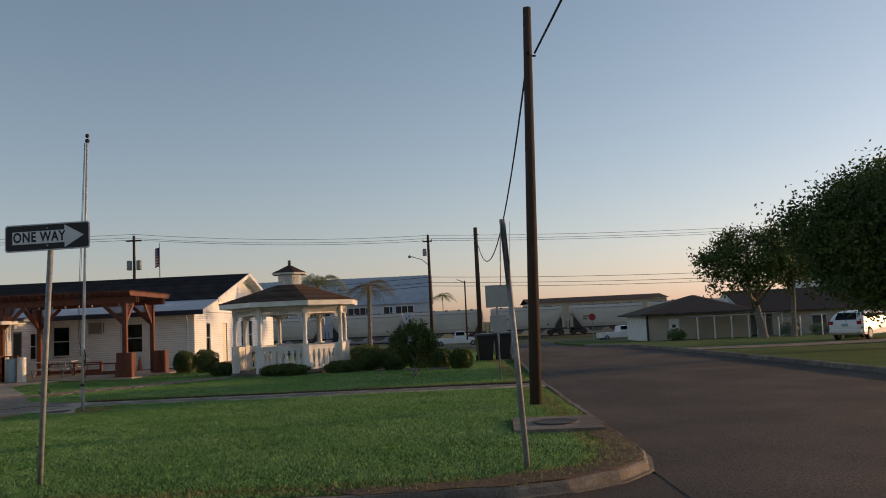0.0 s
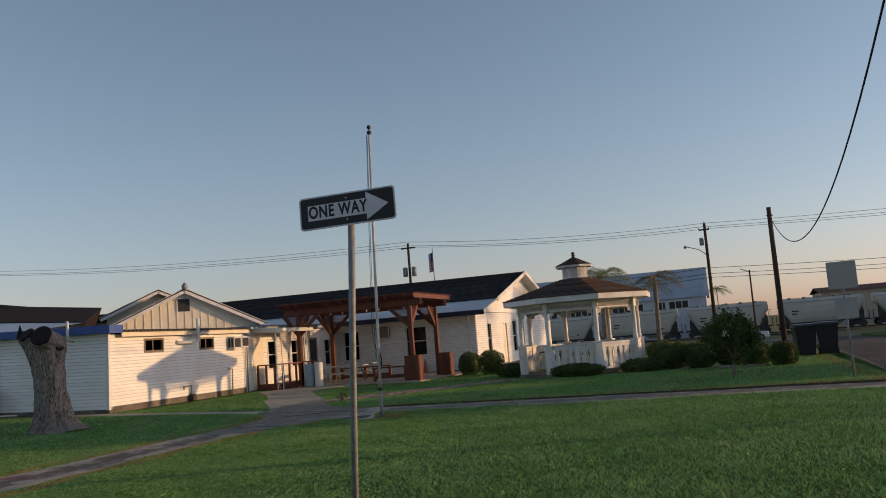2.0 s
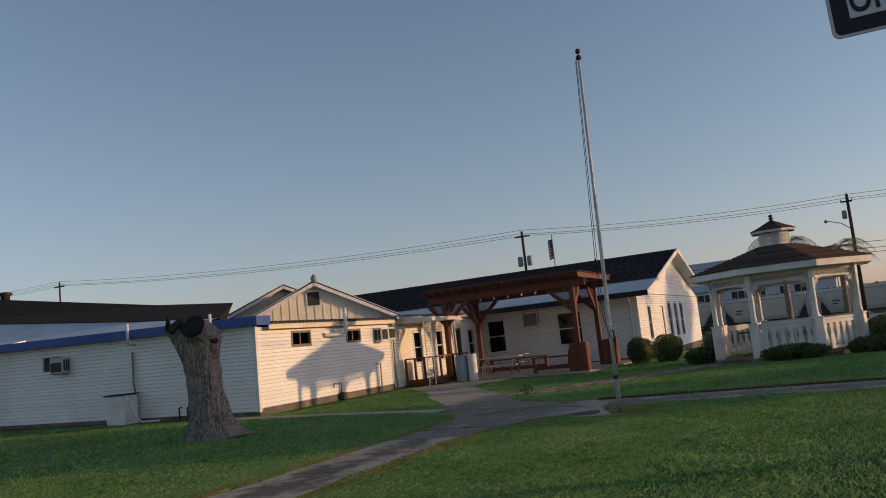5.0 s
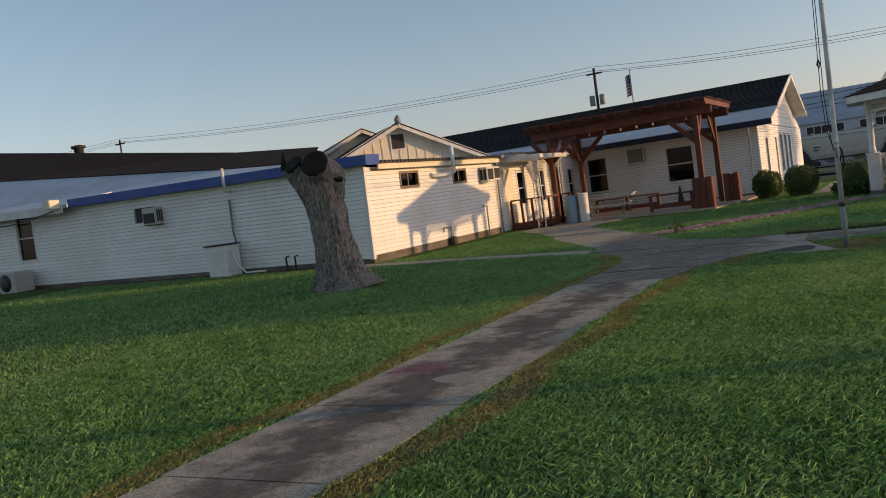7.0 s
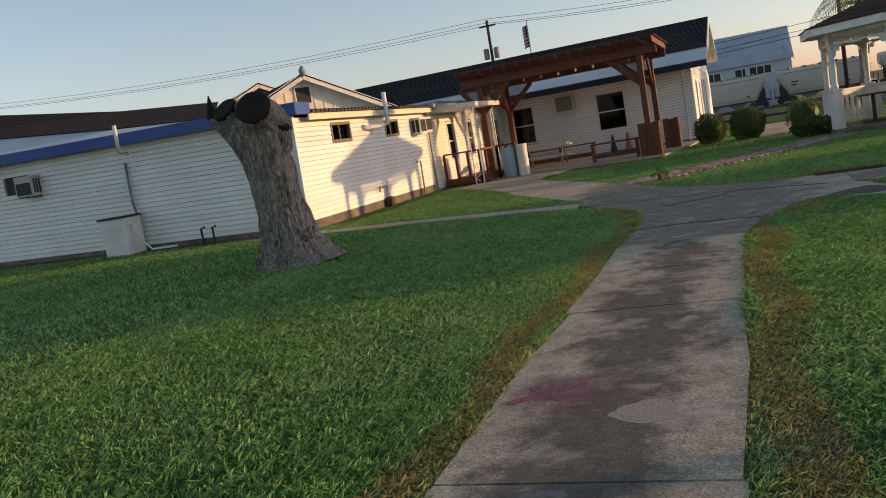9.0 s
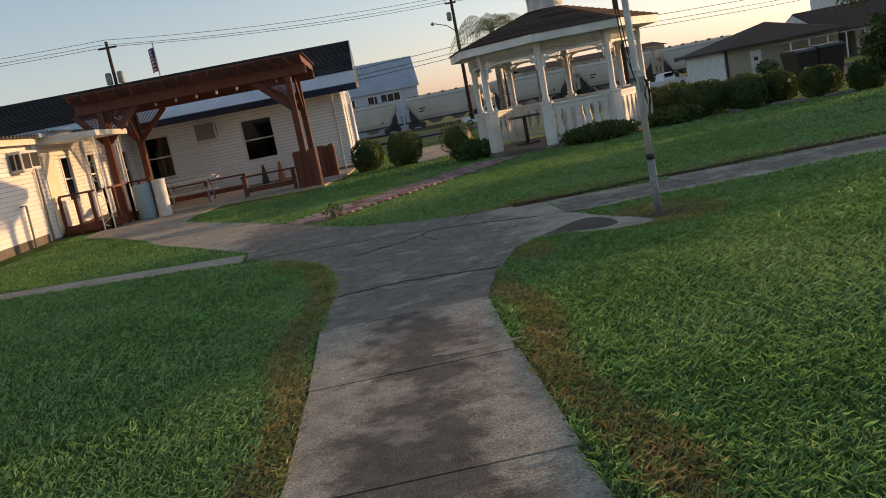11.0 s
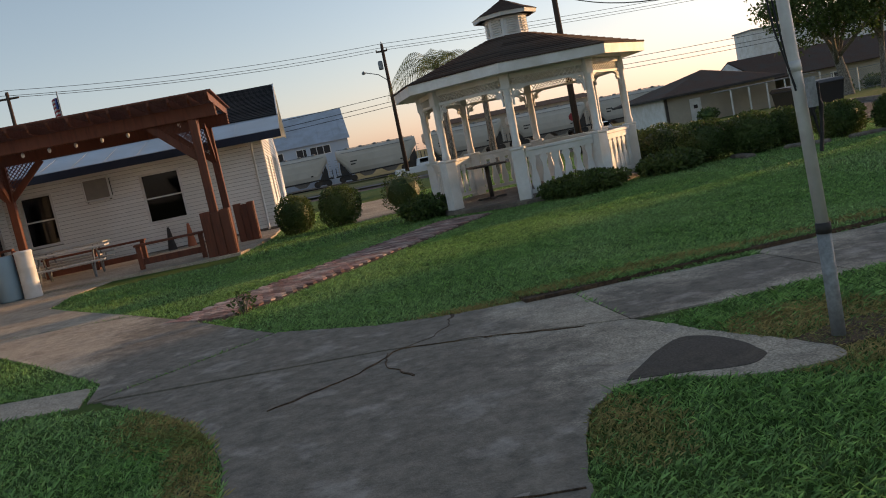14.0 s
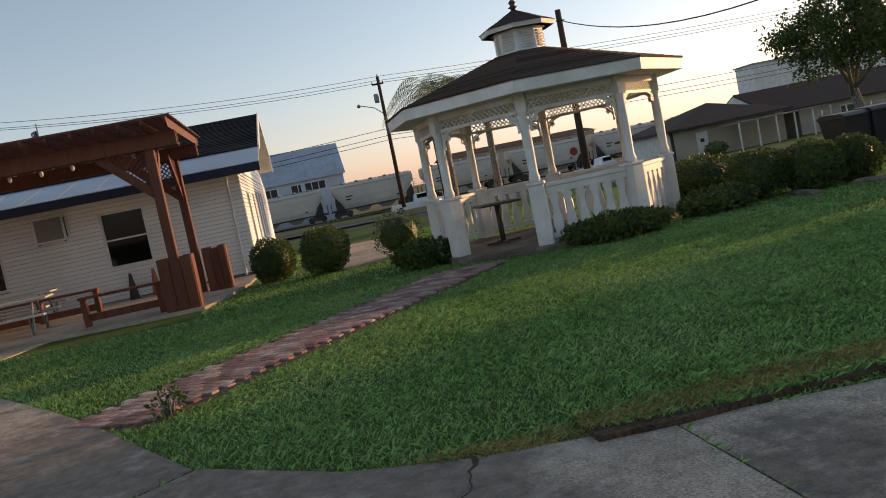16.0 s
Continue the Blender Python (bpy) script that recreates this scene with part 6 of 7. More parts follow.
blotch("patch_1", -11.25, 12.35, 0.17, 0.15, PATCH, "pale worn patch on the sidewalk", 0.0213, 1)
blotch("patch_2", -11.05, 16.4, 0.3, 0.05, PATCH, "pale worn patch on the sidewalk", 0.0213, 2)
blotch("patch_3", -10.95, 18.75, 0.26, 0.07, PATCH, "pale worn patch on the sidewalk", 0.0153, 3, 0.3)
blotch("patch_5", -12.9, 24.6, 0.22, 0.08, PATCH, "pale worn patch on the sidewalk", 0.0153, 5, 0.8)
sp_ = thing("spray_paint_mark", "faded magenta spray painted cross on the sidewalk", "paint mark", pose(-11.84, 12.72, 0.0217))
for a, l in ((38, 0.5), (-48, 0.34)):
    part("stroke", slab(bmesh.new(), rounded(l, 0.065, 0.03), -0.004, 0.0008 * (2 if a > 0 else 1)), PINKSPRAY, sp_, m=pose(0, 0, 0, 0, 0, a))


def overspray(name, colour):
    """Paint mist that thins out from its middle."""
    m = bpy.data.materials.new(name)
    m.use_nodes = True
    N, L = m.node_tree.nodes, m.node_tree.links.new
    b = N["Principled BSDF"]
    b.inputs["Base Color"].default_value, b.inputs["Roughness"].default_value = (*colour, 1), 0.9
    co, ln, no, ml, rg = N.new("ShaderNodeTexCoord"), N.new("ShaderNodeVectorMath"), N.new("ShaderNodeTexNoise"), N.new("ShaderNodeMath"), N.new("ShaderNodeMapRange")
    ln.operation, ml.operation = "LENGTH", "MULTIPLY"
    no.inputs["Scale"].default_value, no.inputs["Detail"].default_value = 9.0, 8
    L(co.outputs["Object"], ln.inputs[0])
    L(co.outputs["Object"], no.inputs["Vector"])
    rg.inputs[1].default_value, rg.inputs[2].default_value, rg.inputs[3].default_value, rg.inputs[4].default_value = 0.05, 0.4, 1.25, 0.0
    L(ln.outputs["Value"], rg.inputs[0])
    L(rg.outputs[0], ml.inputs[0])
    L(no.outputs[0], ml.inputs[1])
    L(ml.outputs[0], b.inputs["Alpha"])
    return m


part("overspray", slab(bmesh.new(), [(0.4 * math.cos(k * math.tau / 24), 0.4 * math.sin(k * math.tau / 24)) for k in range(24)], -0.003, -0.0002), overspray("magenta_overspray", (0.25, 0.085, 0.12)), sp_, "soft pink mist of paint round the cross", m=pose(0.08, -0.02, 0))
blotch("soil_1", -8.45, 19.8, 0.40, 0.22, SOIL, "bare brown soil round the flagpole", 0.012, 11)
# soil beside the walks, where the turf has worn away
for x0, x1, y0, y1, nm in ((-12.42, -12.1, 9, 20.2, "a"), (-10.8, -10.42, 9, 18.0, "b")):
    pts, back = [], []
    for k in range(40):
        y = y0 + (y1 - y0) * k / 39
        w = 0.12 * noise.noise(Vector((x0, y * 1.2, 2)))
        if nm == "a":
            pts.append((x0 + w, y)), back.append((x1 - 0.02, y))
        else:
            pts.append((x0, y)), back.append((x1 + w, y))
    setting("soil_edge", slab(bmesh.new(), pts + back[::-1], -0.05, 0.006), THATCH, "strip of dead thatch beside the sidewalk", "soil")
pts = [(x, 22.62 - 0.035 * (x + 9) + 0.05 * noise.noise(Vector((x * 2, 1, 0)))) for x in np.linspace(-9.7, 2.2, 60)]
setting("soil_edge", slab(bmesh.new(), [(x, y - 0.13) for x, y in pts] + [(x, y + 0.10) for x, y in pts[::-1]], -0.05, 0.05), SOIL, "dark cut edge of turf along the sidewalk", "soil")

# ---- grass ----
PAVED = [np.array([v.co.xy[:] for v in o.data.vertices][:len(o.data.vertices) // 2]) for o in bpy.data.objects if o.name.split(".")[0] in ("sidewalk", "patio", "garden_walk", "brick_path")]


def inside(P, poly):
    c = np.zeros(len(P), bool)
    x, y = P[:, 0], P[:, 1]
    for (x0, y0), (x1, y1) in zip(poly, np.roll(poly, -1, axis=0)):
        if y0 == y1:
            continue
        hit = ((y0 > y) != (y1 > y)) & (x < (x1 - x0) * (y - y0) / (y1 - y0) + x0)
        c ^= hit
    return c


CORNER = np.array(fine_line([p for p in KERB if -5 < p[0] and p[1] < 15], 0.12))
cs = fine_line([p for p in KERB if -5 < p[0] and p[1] < 15], 0.12)
inner = [(x - 0.42 - 0.16 * noise.noise(Vector((x * 2, y * 2, 6))), y + 0.40 + 0.16 * noise.noise(Vector((x * 2, y * 2, 9)))) for x, y in cs]
outer = [(x - 0.05 - 0.05 * noise.noise(Vector((x * 3, y * 3, 2))), y + 0.05 + 0.06 * noise.noise(Vector((x * 3, y * 3, 3)))) for x, y in cs]
setting("soil_edge", slab(bmesh.new(), outer + inner[::-1], -0.1, 0.012), SOIL, "bare brown soil and dead grass behind the kerb", "soil")


def keep_lawn(P):
    ok = (P[:, 1] > 8.62) & ((P[:, 0] < 2.33) & (P[:, 0] < 0.75 + (P[:, 1] - 8.62) * 1.25))
    for poly in PAVED:
        ok &= ~inside(P, poly)
    for x0, x1, y0, y1 in ((-19.7, -12.2, 40.6, 60), (-60, -19.55, 24.2, 60), (0.9, 2.4, 12.4, 14.2), (-19.7, -18.2, 32.3, 41), (-12.08, -10.82, 8.4, 17.8), (-9.2, 2.4, 21.04, 22.2), (-40, -19.6, 23.74, 24.4)):
        ok &= ~((P[:, 0] > x0) & (P[:, 0] < x1) & (P[:, 1] > y0) & (P[:, 1] < y1))
    ok &= ~inside(P, np.array([(-13.6, 22.4), (-13.5, 22.85), (-10.98, 22.2), (-9.2, 21.35), (-9.2, 21.0), (-11.0, 21.85)]))
    ok &= ((P[:, 0] - GZ[0]) ** 2 + (P[:, 1] - GZ[1]) ** 2) > 2.5 ** 2
    return P[ok]


setting("soil_edge", slab(bmesh.new(), [(x, 23.72 + 0.10 * noise.noise(Vector((x * 1.3, 2, 5)))) for x in np.linspace(-38, -19.75, 90)] + [(-19.75, 24.32), (-38, 24.32)], lambda x, y: rise(x) - 0.1, lambda x, y: rise(x) + 0.012), SOIL, "dark bare soil strip along the wing", "soil")


def dryness(P):
    d = np.zeros(len(P))
    d = np.maximum(d, np.clip(1 - np.abs(P[:, 0] + 12.26 + 0.08 * np.sin(P[:, 1] * 1.9)) / 0.19, 0, 1) * (P[:, 1] < 21.5))
    d = np.maximum(d, np.clip(1 - np.abs(P[:, 0] + 10.58 - 0.08 * np.sin(P[:, 1] * 2.3)) / 0.2, 0, 1) * (P[:, 1] < 18.6))
    d = np.maximum(d, np.clip(1 - np.hypot((P[:, 0] + 8.55) / 0.75, (P[:, 1] - 19.85) / 0.85), 0, 1) * 1.5)
    d = np.maximum(d, np.clip(1 - np.hypot((P[:, 0] + 10.12) / 0.35, (P[:, 1] - 19.3) / 0.6), 0, 1))
    d = np.maximum(d, np.clip(1 - np.hypot((P[:, 0] + 12.6) / 0.5, (P[:, 1] - 21.6) / 0.9), 0, 1))
    d = np.maximum(d, np.clip(1 - np.abs(P[:, 1] - 22.75 + 0.035 * (P[:, 0] + 9)) / 0.22, 0, 1) * (P[:, 0] > -12) * 0.9)
    d = np.maximum(d, np.clip(1 - np.abs(P[:, 1] - 8.95) / 0.35, 0, 1) * 0.7)
    d = np.maximum(d, np.clip(1 - np.abs(P[:, 0] - 2.0) / 0.4, 0, 1) * 0.6)
    return d


def blades(name, x0, x1, y0, y1, per_m2, h, w, label, worn=False):
    n = int((x1 - x0) * (y1 - y0) * per_m2)
    P = keep_lawn(np.column_stack([rng.uniform(x0, x1, n), rng.uniform(y0, y1, n)]))
    dr = dryness(P)
    edge = np.min(np.hypot(P[:, None, 0] - CORNER[None, :, 0], P[:, None, 1] - CORNER[None, :, 1]), axis=1) if x1 > 0 and y0 < 10 else np.full(len(P), 9.0)
    dr = np.maximum(dr, np.clip(1.35 - edge / 0.6, 0, 1.0))
    # turf thins out where it is dry; the worn strips hold straw only
    ok = (dr > 0.12) & (rng.random(len(P)) < dr * 1.6) if worn else (rng.random(len(P)) > np.clip(dr * 0.6, 0, 0.55))
    P, dr = P[ok], dr[ok]
    n = len(P)
    wave = np.sin(P[:, 0] * 2.1 + 1.3 * np.sin(P[:, 1] * 1.7)) * np.sin(P[:, 1] * 2.6 + P[:, 0])
    hh = h * rng.uniform(0.45, 1.2, n) * (1 - 0.15 * np.clip(dr, 0, 1)) * (1 + 0.25 * wave)
    hh *= 1 + 0.25 * ((P[:, 0] > -9) & ((np.abs(P[:, 1] - 20.75) < 0.45) | (np.abs(P[:, 1] - 22.8 + 0.035 * (P[:, 0] + 9)) < 0.45)))
    a = rng.uniform(0, math.tau, n)
    lean = rng.uniform(0.35, 1.9, n) * hh
    b = a + rng.uniform(-1, 1, n) + math.pi / 2
    z = 0.022 * np.maximum(0, -P[:, 0] - 13.5) - 0.024 * np.maximum(0, P[:, 1] - 46)
    back = P[:, 1] - (22.62 - 0.035 * (P[:, 0] + 9))
    z = z + 0.05 * np.clip(1 - back / 1.5, 0, 1) * (back > -0.12) * (P[:, 0] > -9.7)
    base = np.column_stack([P, z - 0.005])
    side_ = np.column_stack([np.cos(b), np.sin(b), np.zeros(n)]) * (w * rng.uniform(0.6, 1.3, n) / 2)[:, None]
    tip = base + np.column_stack([np.cos(a) * lean, np.sin(a) * lean, hh])
    mid = base + np.column_stack([np.cos(a) * lean * 0.35, np.sin(a) * lean * 0.35, hh * 0.62])
    V = np.stack([base - side_, base + side_, mid + side_ * 0.8, tip] if w < 0.018 else [base - side_, base + side_, tip], axis=1)
    dry = rng.random(n) < (0.85 if worn else np.clip(dr * 1.3, 0, 0.8))
    for nm, sel, m_ in ((name, ~dry, BLADE), ("dry_" + name, dry, DRYBL)):
        if sel.any():
            ob = new(nm, quads(nm, V[sel], m_))
            tagged(ob, label if m_ is BLADE else "dry straw coloured grass at the lawn's edge", "grass", kind="stuff")


for x0, x1, y0, y1, per, h, w in (
        (-13, -7, 8.8, 23, 5400, 0.038, 0.0085), (-17, -13, 8.8, 24, 2300, 0.040, 0.0135), (-7, -5.5, 8.8, 24, 2300, 0.040, 0.0135),
        (-13, -4, 23, 31.5, 2500, 0.038, 0.0120), (-5.5, 2.3, 8.6, 24, 1600, 0.044, 0.0185), (-30, -17, 9, 25, 700, 0.046, 0.027),
        (-19, -13, 24, 33, 1000, 0.044, 0.021), (-4, 2.3, 23.5, 33, 1000, 0.044, 0.021), (-13, -4, 31.5, 33, 1300, 0.042, 0.019), (-13, 2.8, 33, 46, 420, 0.048, 0.031)):
    blades("lawn_grass", x0, x1, y0, y1, per, h, w, "thick green lawn grass")
blades("worn_grass", -12.8, -7.6, 9, 23.1, 5200, 0.038, 0.008, "thin straw at the worn lawn edge", True)

# ---- across the street ----
def sloped_house():
    hs = thing("garage_house", "low beige house with a dark hipped roof", "house", pose(20.0, 83.0, -1.12))
    part("wall", box(box(B(0, 0.2, 0, 9.5, 0, 2.75), 0.2, 10, 0, 0.2, 0, 2.75), 10, 10.2, 0, 9.5, 0, 2.75), BEIGE, hs)
    part("garage_panel", B(-0.06, -0.005, 0.4, 9.2, 0.02, 2.6), WHITE, hs, "white garage side panel")
    part("corner_post", B(-0.12, 0.06, -0.1, 0.1, 0, 2.75), IRON, hs)
    d = part("door", B(2.1, 3.1, -0.06, -0.005, 0.02, 2.15), WHITE, hs, "white door with a small notice")
    part("notice", B(2.4, 2.75, -0.075, -0.062, 1.3, 1.6), IRON, d)
    bm = bmesh.new()
    e = [bm.verts.new(v) for v in ((-0.8, -0.8, 2.7), (10.7, -0.8, 2.7), (10.7, 10.3, 2.7), (-0.8, 10.3, 2.7))]
    r = [bm.verts.new(v) for v in ((5.7, 4.3, 4.5), (6.3, 5.2, 4.55))]
    for f in ((e[0], e[1], r[0]), (e[1], e[2], r[1], r[0]), (e[2], e[3], r[1]), (e[3], e[0], r[0], r[1]), (e[3], e[2], e[1], e[0])):
        bm.faces.new(f)
    part("roof", bm, SHBRN, hs, "dark brown hipped shingle roof")
    part("fascia", box(B(-0.82, -0.78, -0.8, 10.3, 2.55, 2.73), -0.78, 10.7, -0.84, -0.80, 2.55, 2.73), IRON, hs)
    cp = part("canopy", B(3.6, 11.8, -4.2, -0.9, 2.25, 2.32), GALV, hs, "pale flat canopy on posts")
    for i in range(6):
        part("canopy_post", B(3.7 + i * 1.6 - 0.05, 3.7 + i * 1.6 + 0.05, -4.15, -4.05, 0, 2.25), WHITE, cp)
    return hs


sloped_house()
h2 = thing("ranch_house", "long beige house with a dark shingle roof", "house", pose(33.4, 85.7, -1.25))
part("wall", B(0, 14, 0, 10, 0, 2.7), BEIGE, h2)
part("roof", prism(bmesh.new(), [(-0.7, 2.6), (5, 4.95), (10.7, 2.6), (10.7, 2.5), (-0.7, 2.5)], "x", -3, 14.8), SHBRN, h2, "dark shingle roof")
part("gable_end", prism(bmesh.new(), [(-0.4, 2.6), (5, 4.75), (10.4, 2.6)], "x", -3.1, -3.005), WHITE, h2, "white gable end")
for i in range(2):
    w_ = part("window", B(4 + i * 7, 5.6 + i * 7, -0.06, -0.005, 1.0, 2.1), WHITE, h2)
    part("pane", B(4.08 + i * 7, 5.52 + i * 7, -0.075, -0.062, 1.08, 2.02), SCREEN, w_)
fn = thing("chain_fence", "chain link yard fence on pale posts", "fence", pose(0, 0, 0))
for i in range(12):
    x, y = 27.5 + i * 1.75, 74.0 - i * 0.35
    part("post", tube(bmesh.new(), [(x, y, dip(x, y) - 0.1), (x, y, dip(x, y) + 1.75)], 0.05, 6), WHITE, fn)
for z in (1.7, 0.15):
    part("rail", tube(bmesh.new(), [(27.5, 74, dip(27.5, 74) + z), (46.75, 70.15, dip(46, 70) + z)], 0.025, 5), GALV, fn)
wire = bmesh.new()
for i in range(110):
    for s in (1, -1):
        a = i / 110
        b_ = min(max(a + s * 0.08, 0), 1)
        P0, P1 = Vector((27.5, 74, -1.0)).lerp(Vector((46.75, 70.15, -0.9)), a), Vector((27.5, 74, -1.0)).lerp(Vector((46.75, 70.15, -0.9)), b_)
        beam(wire, P0 + Vector((0, 0, 0.15)), P1 + Vector((0, 0, 1.7)), 0.012)
part("mesh", wire, GALV, fn, "thin diagonal wire mesh")
for x, y, r in ((31, 75.5, 0.9), (33.5, 75, 0.8), (36, 75, 0.8), (21.8, 79.5, 0.8), (23.6, 48.5, 0.9)):
    shrub(x, y, r, r, r * 1.3, "dark rounded shrub in the far yard", "yard_shrub", 500, 0.2, group="yard shrubs", boxy=2.1)
whb = thing("white_building", "tall pale industrial building far behind the houses", "building", pose(53.6, 125, -1.4))
part("wall", B(0, 12, 0, 4.6, 0, 9.7), WHITE, whb)
part("upper_wall", B(12.1, 60, 2, 19, 0, 10.6), WHITE, whb)
part("roof", B(-0.2, 12.2, -0.2, 4.8, 9.7, 9.9), GALV, whb)
for i in range(3):
    part("roof_vent", lathe(bmesh.new(), [(0.7, 0), (0.6, 1.2), (0.2, 1.8)], 10, (14 + i * 3.4, 4, 10.5)), WHITE, whb)
dr = setting("driveway", slab(bmesh.new(), [(11.0, 36.6), (16, 37.8), (26, 41.0), (26, 44.0), (16, 40.6), (10.9, 39.4)], -0.5, lambda x, y: dip(x, y) + 0.02), KERBM, "pale concrete driveway", "driveway")


# ---- vehicles ----
def car(name, label, m, length, width, height, pickup=False):
    c = thing(name, label, "car" if not pickup else "pickup truck", m)
    L, W, H = length / 2, width / 2, height
    if pickup:
        prof = [(-L, 0.45), (-L, 0.95), (-0.35, 0.97), (-0.2, H - 0.06), (0.9, H), (1.35, 1.05), (L - 0.1, 0.95), (L, 0.6), (L, 0.35), (-L, 0.35)]
    else:
        prof = [(-L + 0.04, 0.42), (-L, 0.7), (-L + 0.06, 0.98), (-L + 0.24, 1.25), (-L + 0.5, H - 0.13), (-L + 0.85, H - 0.03), (-L + 1.5, H), (0.15, H - 0.03), (0.55, H - 0.14), (1.15, 1.08), (1.55, 1.0), (L - 0.4, 0.9), (L - 0.08, 0.72), (L, 0.5), (L - 0.06, 0.3), (-L + 0.1, 0.3)]
    bm = bmesh.new()
    n = len(prof)
    secs = []
    for f, s in ((-1, 0.93), (-0.96, 0.965), (-0.85, 0.99), (-0.5, 1.0), (0.5, 1.0), (0.85, 0.99), (0.96, 0.965), (1, 0.93)):
        ring = []
        for y, z in prof:
            k = W * (1 - 0.22 * max(0, z - 1.0) / max(0.01, H - 1.0))
            ring.append(bm.verts.new((f * k, y * s, z if z < 1.0 else 1.0 + (z - 1.0) * s)))
        secs.append(ring)
    for a, b in zip(secs, secs[1:]):
        for i in range(n):
            bm.faces.new((a[i], a[(i + 1) % n], b[(i + 1) % n], b[i])).smooth = not pickup
    bm.faces.new(secs[0]), bm.faces.new(secs[-1][::-1])
    body = part("body", bm, CARWH, c)
    if not pickup:
        part("rear_window", slab(bmesh.new(), [(-0.56, -0.2), (0.56, -0.2), (0.48, 0.22), (-0.48, 0.22)], 0.012, 0.022), CARGL, body, "dark rear window", m=pose(0, -L + 0.235, 1.22, 59, 0, 0))
        for s in (-1, 1):
            part("tail_lamp", B(s * (W - 0.16) - 0.13, s * (W - 0.16) + 0.1, -L - 0.0, -L + 0.09, 0.82, 1.0, 0.02), TAIL, body, "red tail lamp")
            part("side_window", B(s * W * 0.885 - 0.012, s * W * 0.885 + 0.012, -L + 0.8, 0.6, 1.08, H - 0.16), CARGL, body, "dark side window")
        part("number_plate", B(-0.16, 0.16, -L - 0.012, -L + 0.02, 0.72, 0.87), BLUEP, body)
        part("bumper", B(-W + 0.06, W - 0.06, -L - 0.06, -L + 0.12, 0.38, 0.58, 0.03), CARWH, body)
    else:
        for s in (-1, 1):
            part("side_window", B(s * W * 0.9 - 0.02, s * W * 0.9 + 0.02, -0.1, 0.95, 1.1, H - 0.12), CARGL, body)
        part("windscreen", slab(bmesh.new(), [(-0.68, -0.35), (0.68, -0.35), (0.55, 0.3), (-0.55, 0.3)], 0.0, 0.02), CARGL, body, m=pose(0, 1.18, 1.4, -60, 0, 180))
        part("bumper", B(-W + 0.02, W - 0.02, L - 0.05, L + 0.08, 0.4, 0.6, 0.03), GALV, body)
    for s in (-1, 1):
        for y in (-L + 0.8, L - 0.85):
            w = part("wheel", lathe(bmesh.new(), [(0.28, -0.1), (0.34, -0.07), (0.35, 0), (0.34, 0.07), (0.28, 0.1)], 18), RUBBER, c, m=pose(s * (W - 0.09), y, 0.35, 0, 90, 0))
            part("rim", lathe(bmesh.new(), [(0.2, -0.106), (0.22, 0), (0.2, 0.106)], 14), GALV, w)
    return c


car("suv", "white compact suv parked on the driveway", pose(22.3, 44.6, dip(22.3, 44.6) + 0.02, 0, 0, -52), 4.4, 1.8, 1.52)
car("pickup_truck", "white pickup truck parked beyond the gazebo", pose(1.3, 104.0, dip(0, 104) - 0.1, 0, 0, -90), 5.6, 1.9, 1.8, True)
car("pickup_truck", "white pickup truck by the garage house", pose(21.5, 104.0, dip(21, 104) - 0.1, 0, 0, -80), 5.6, 1.9, 1.8, True)

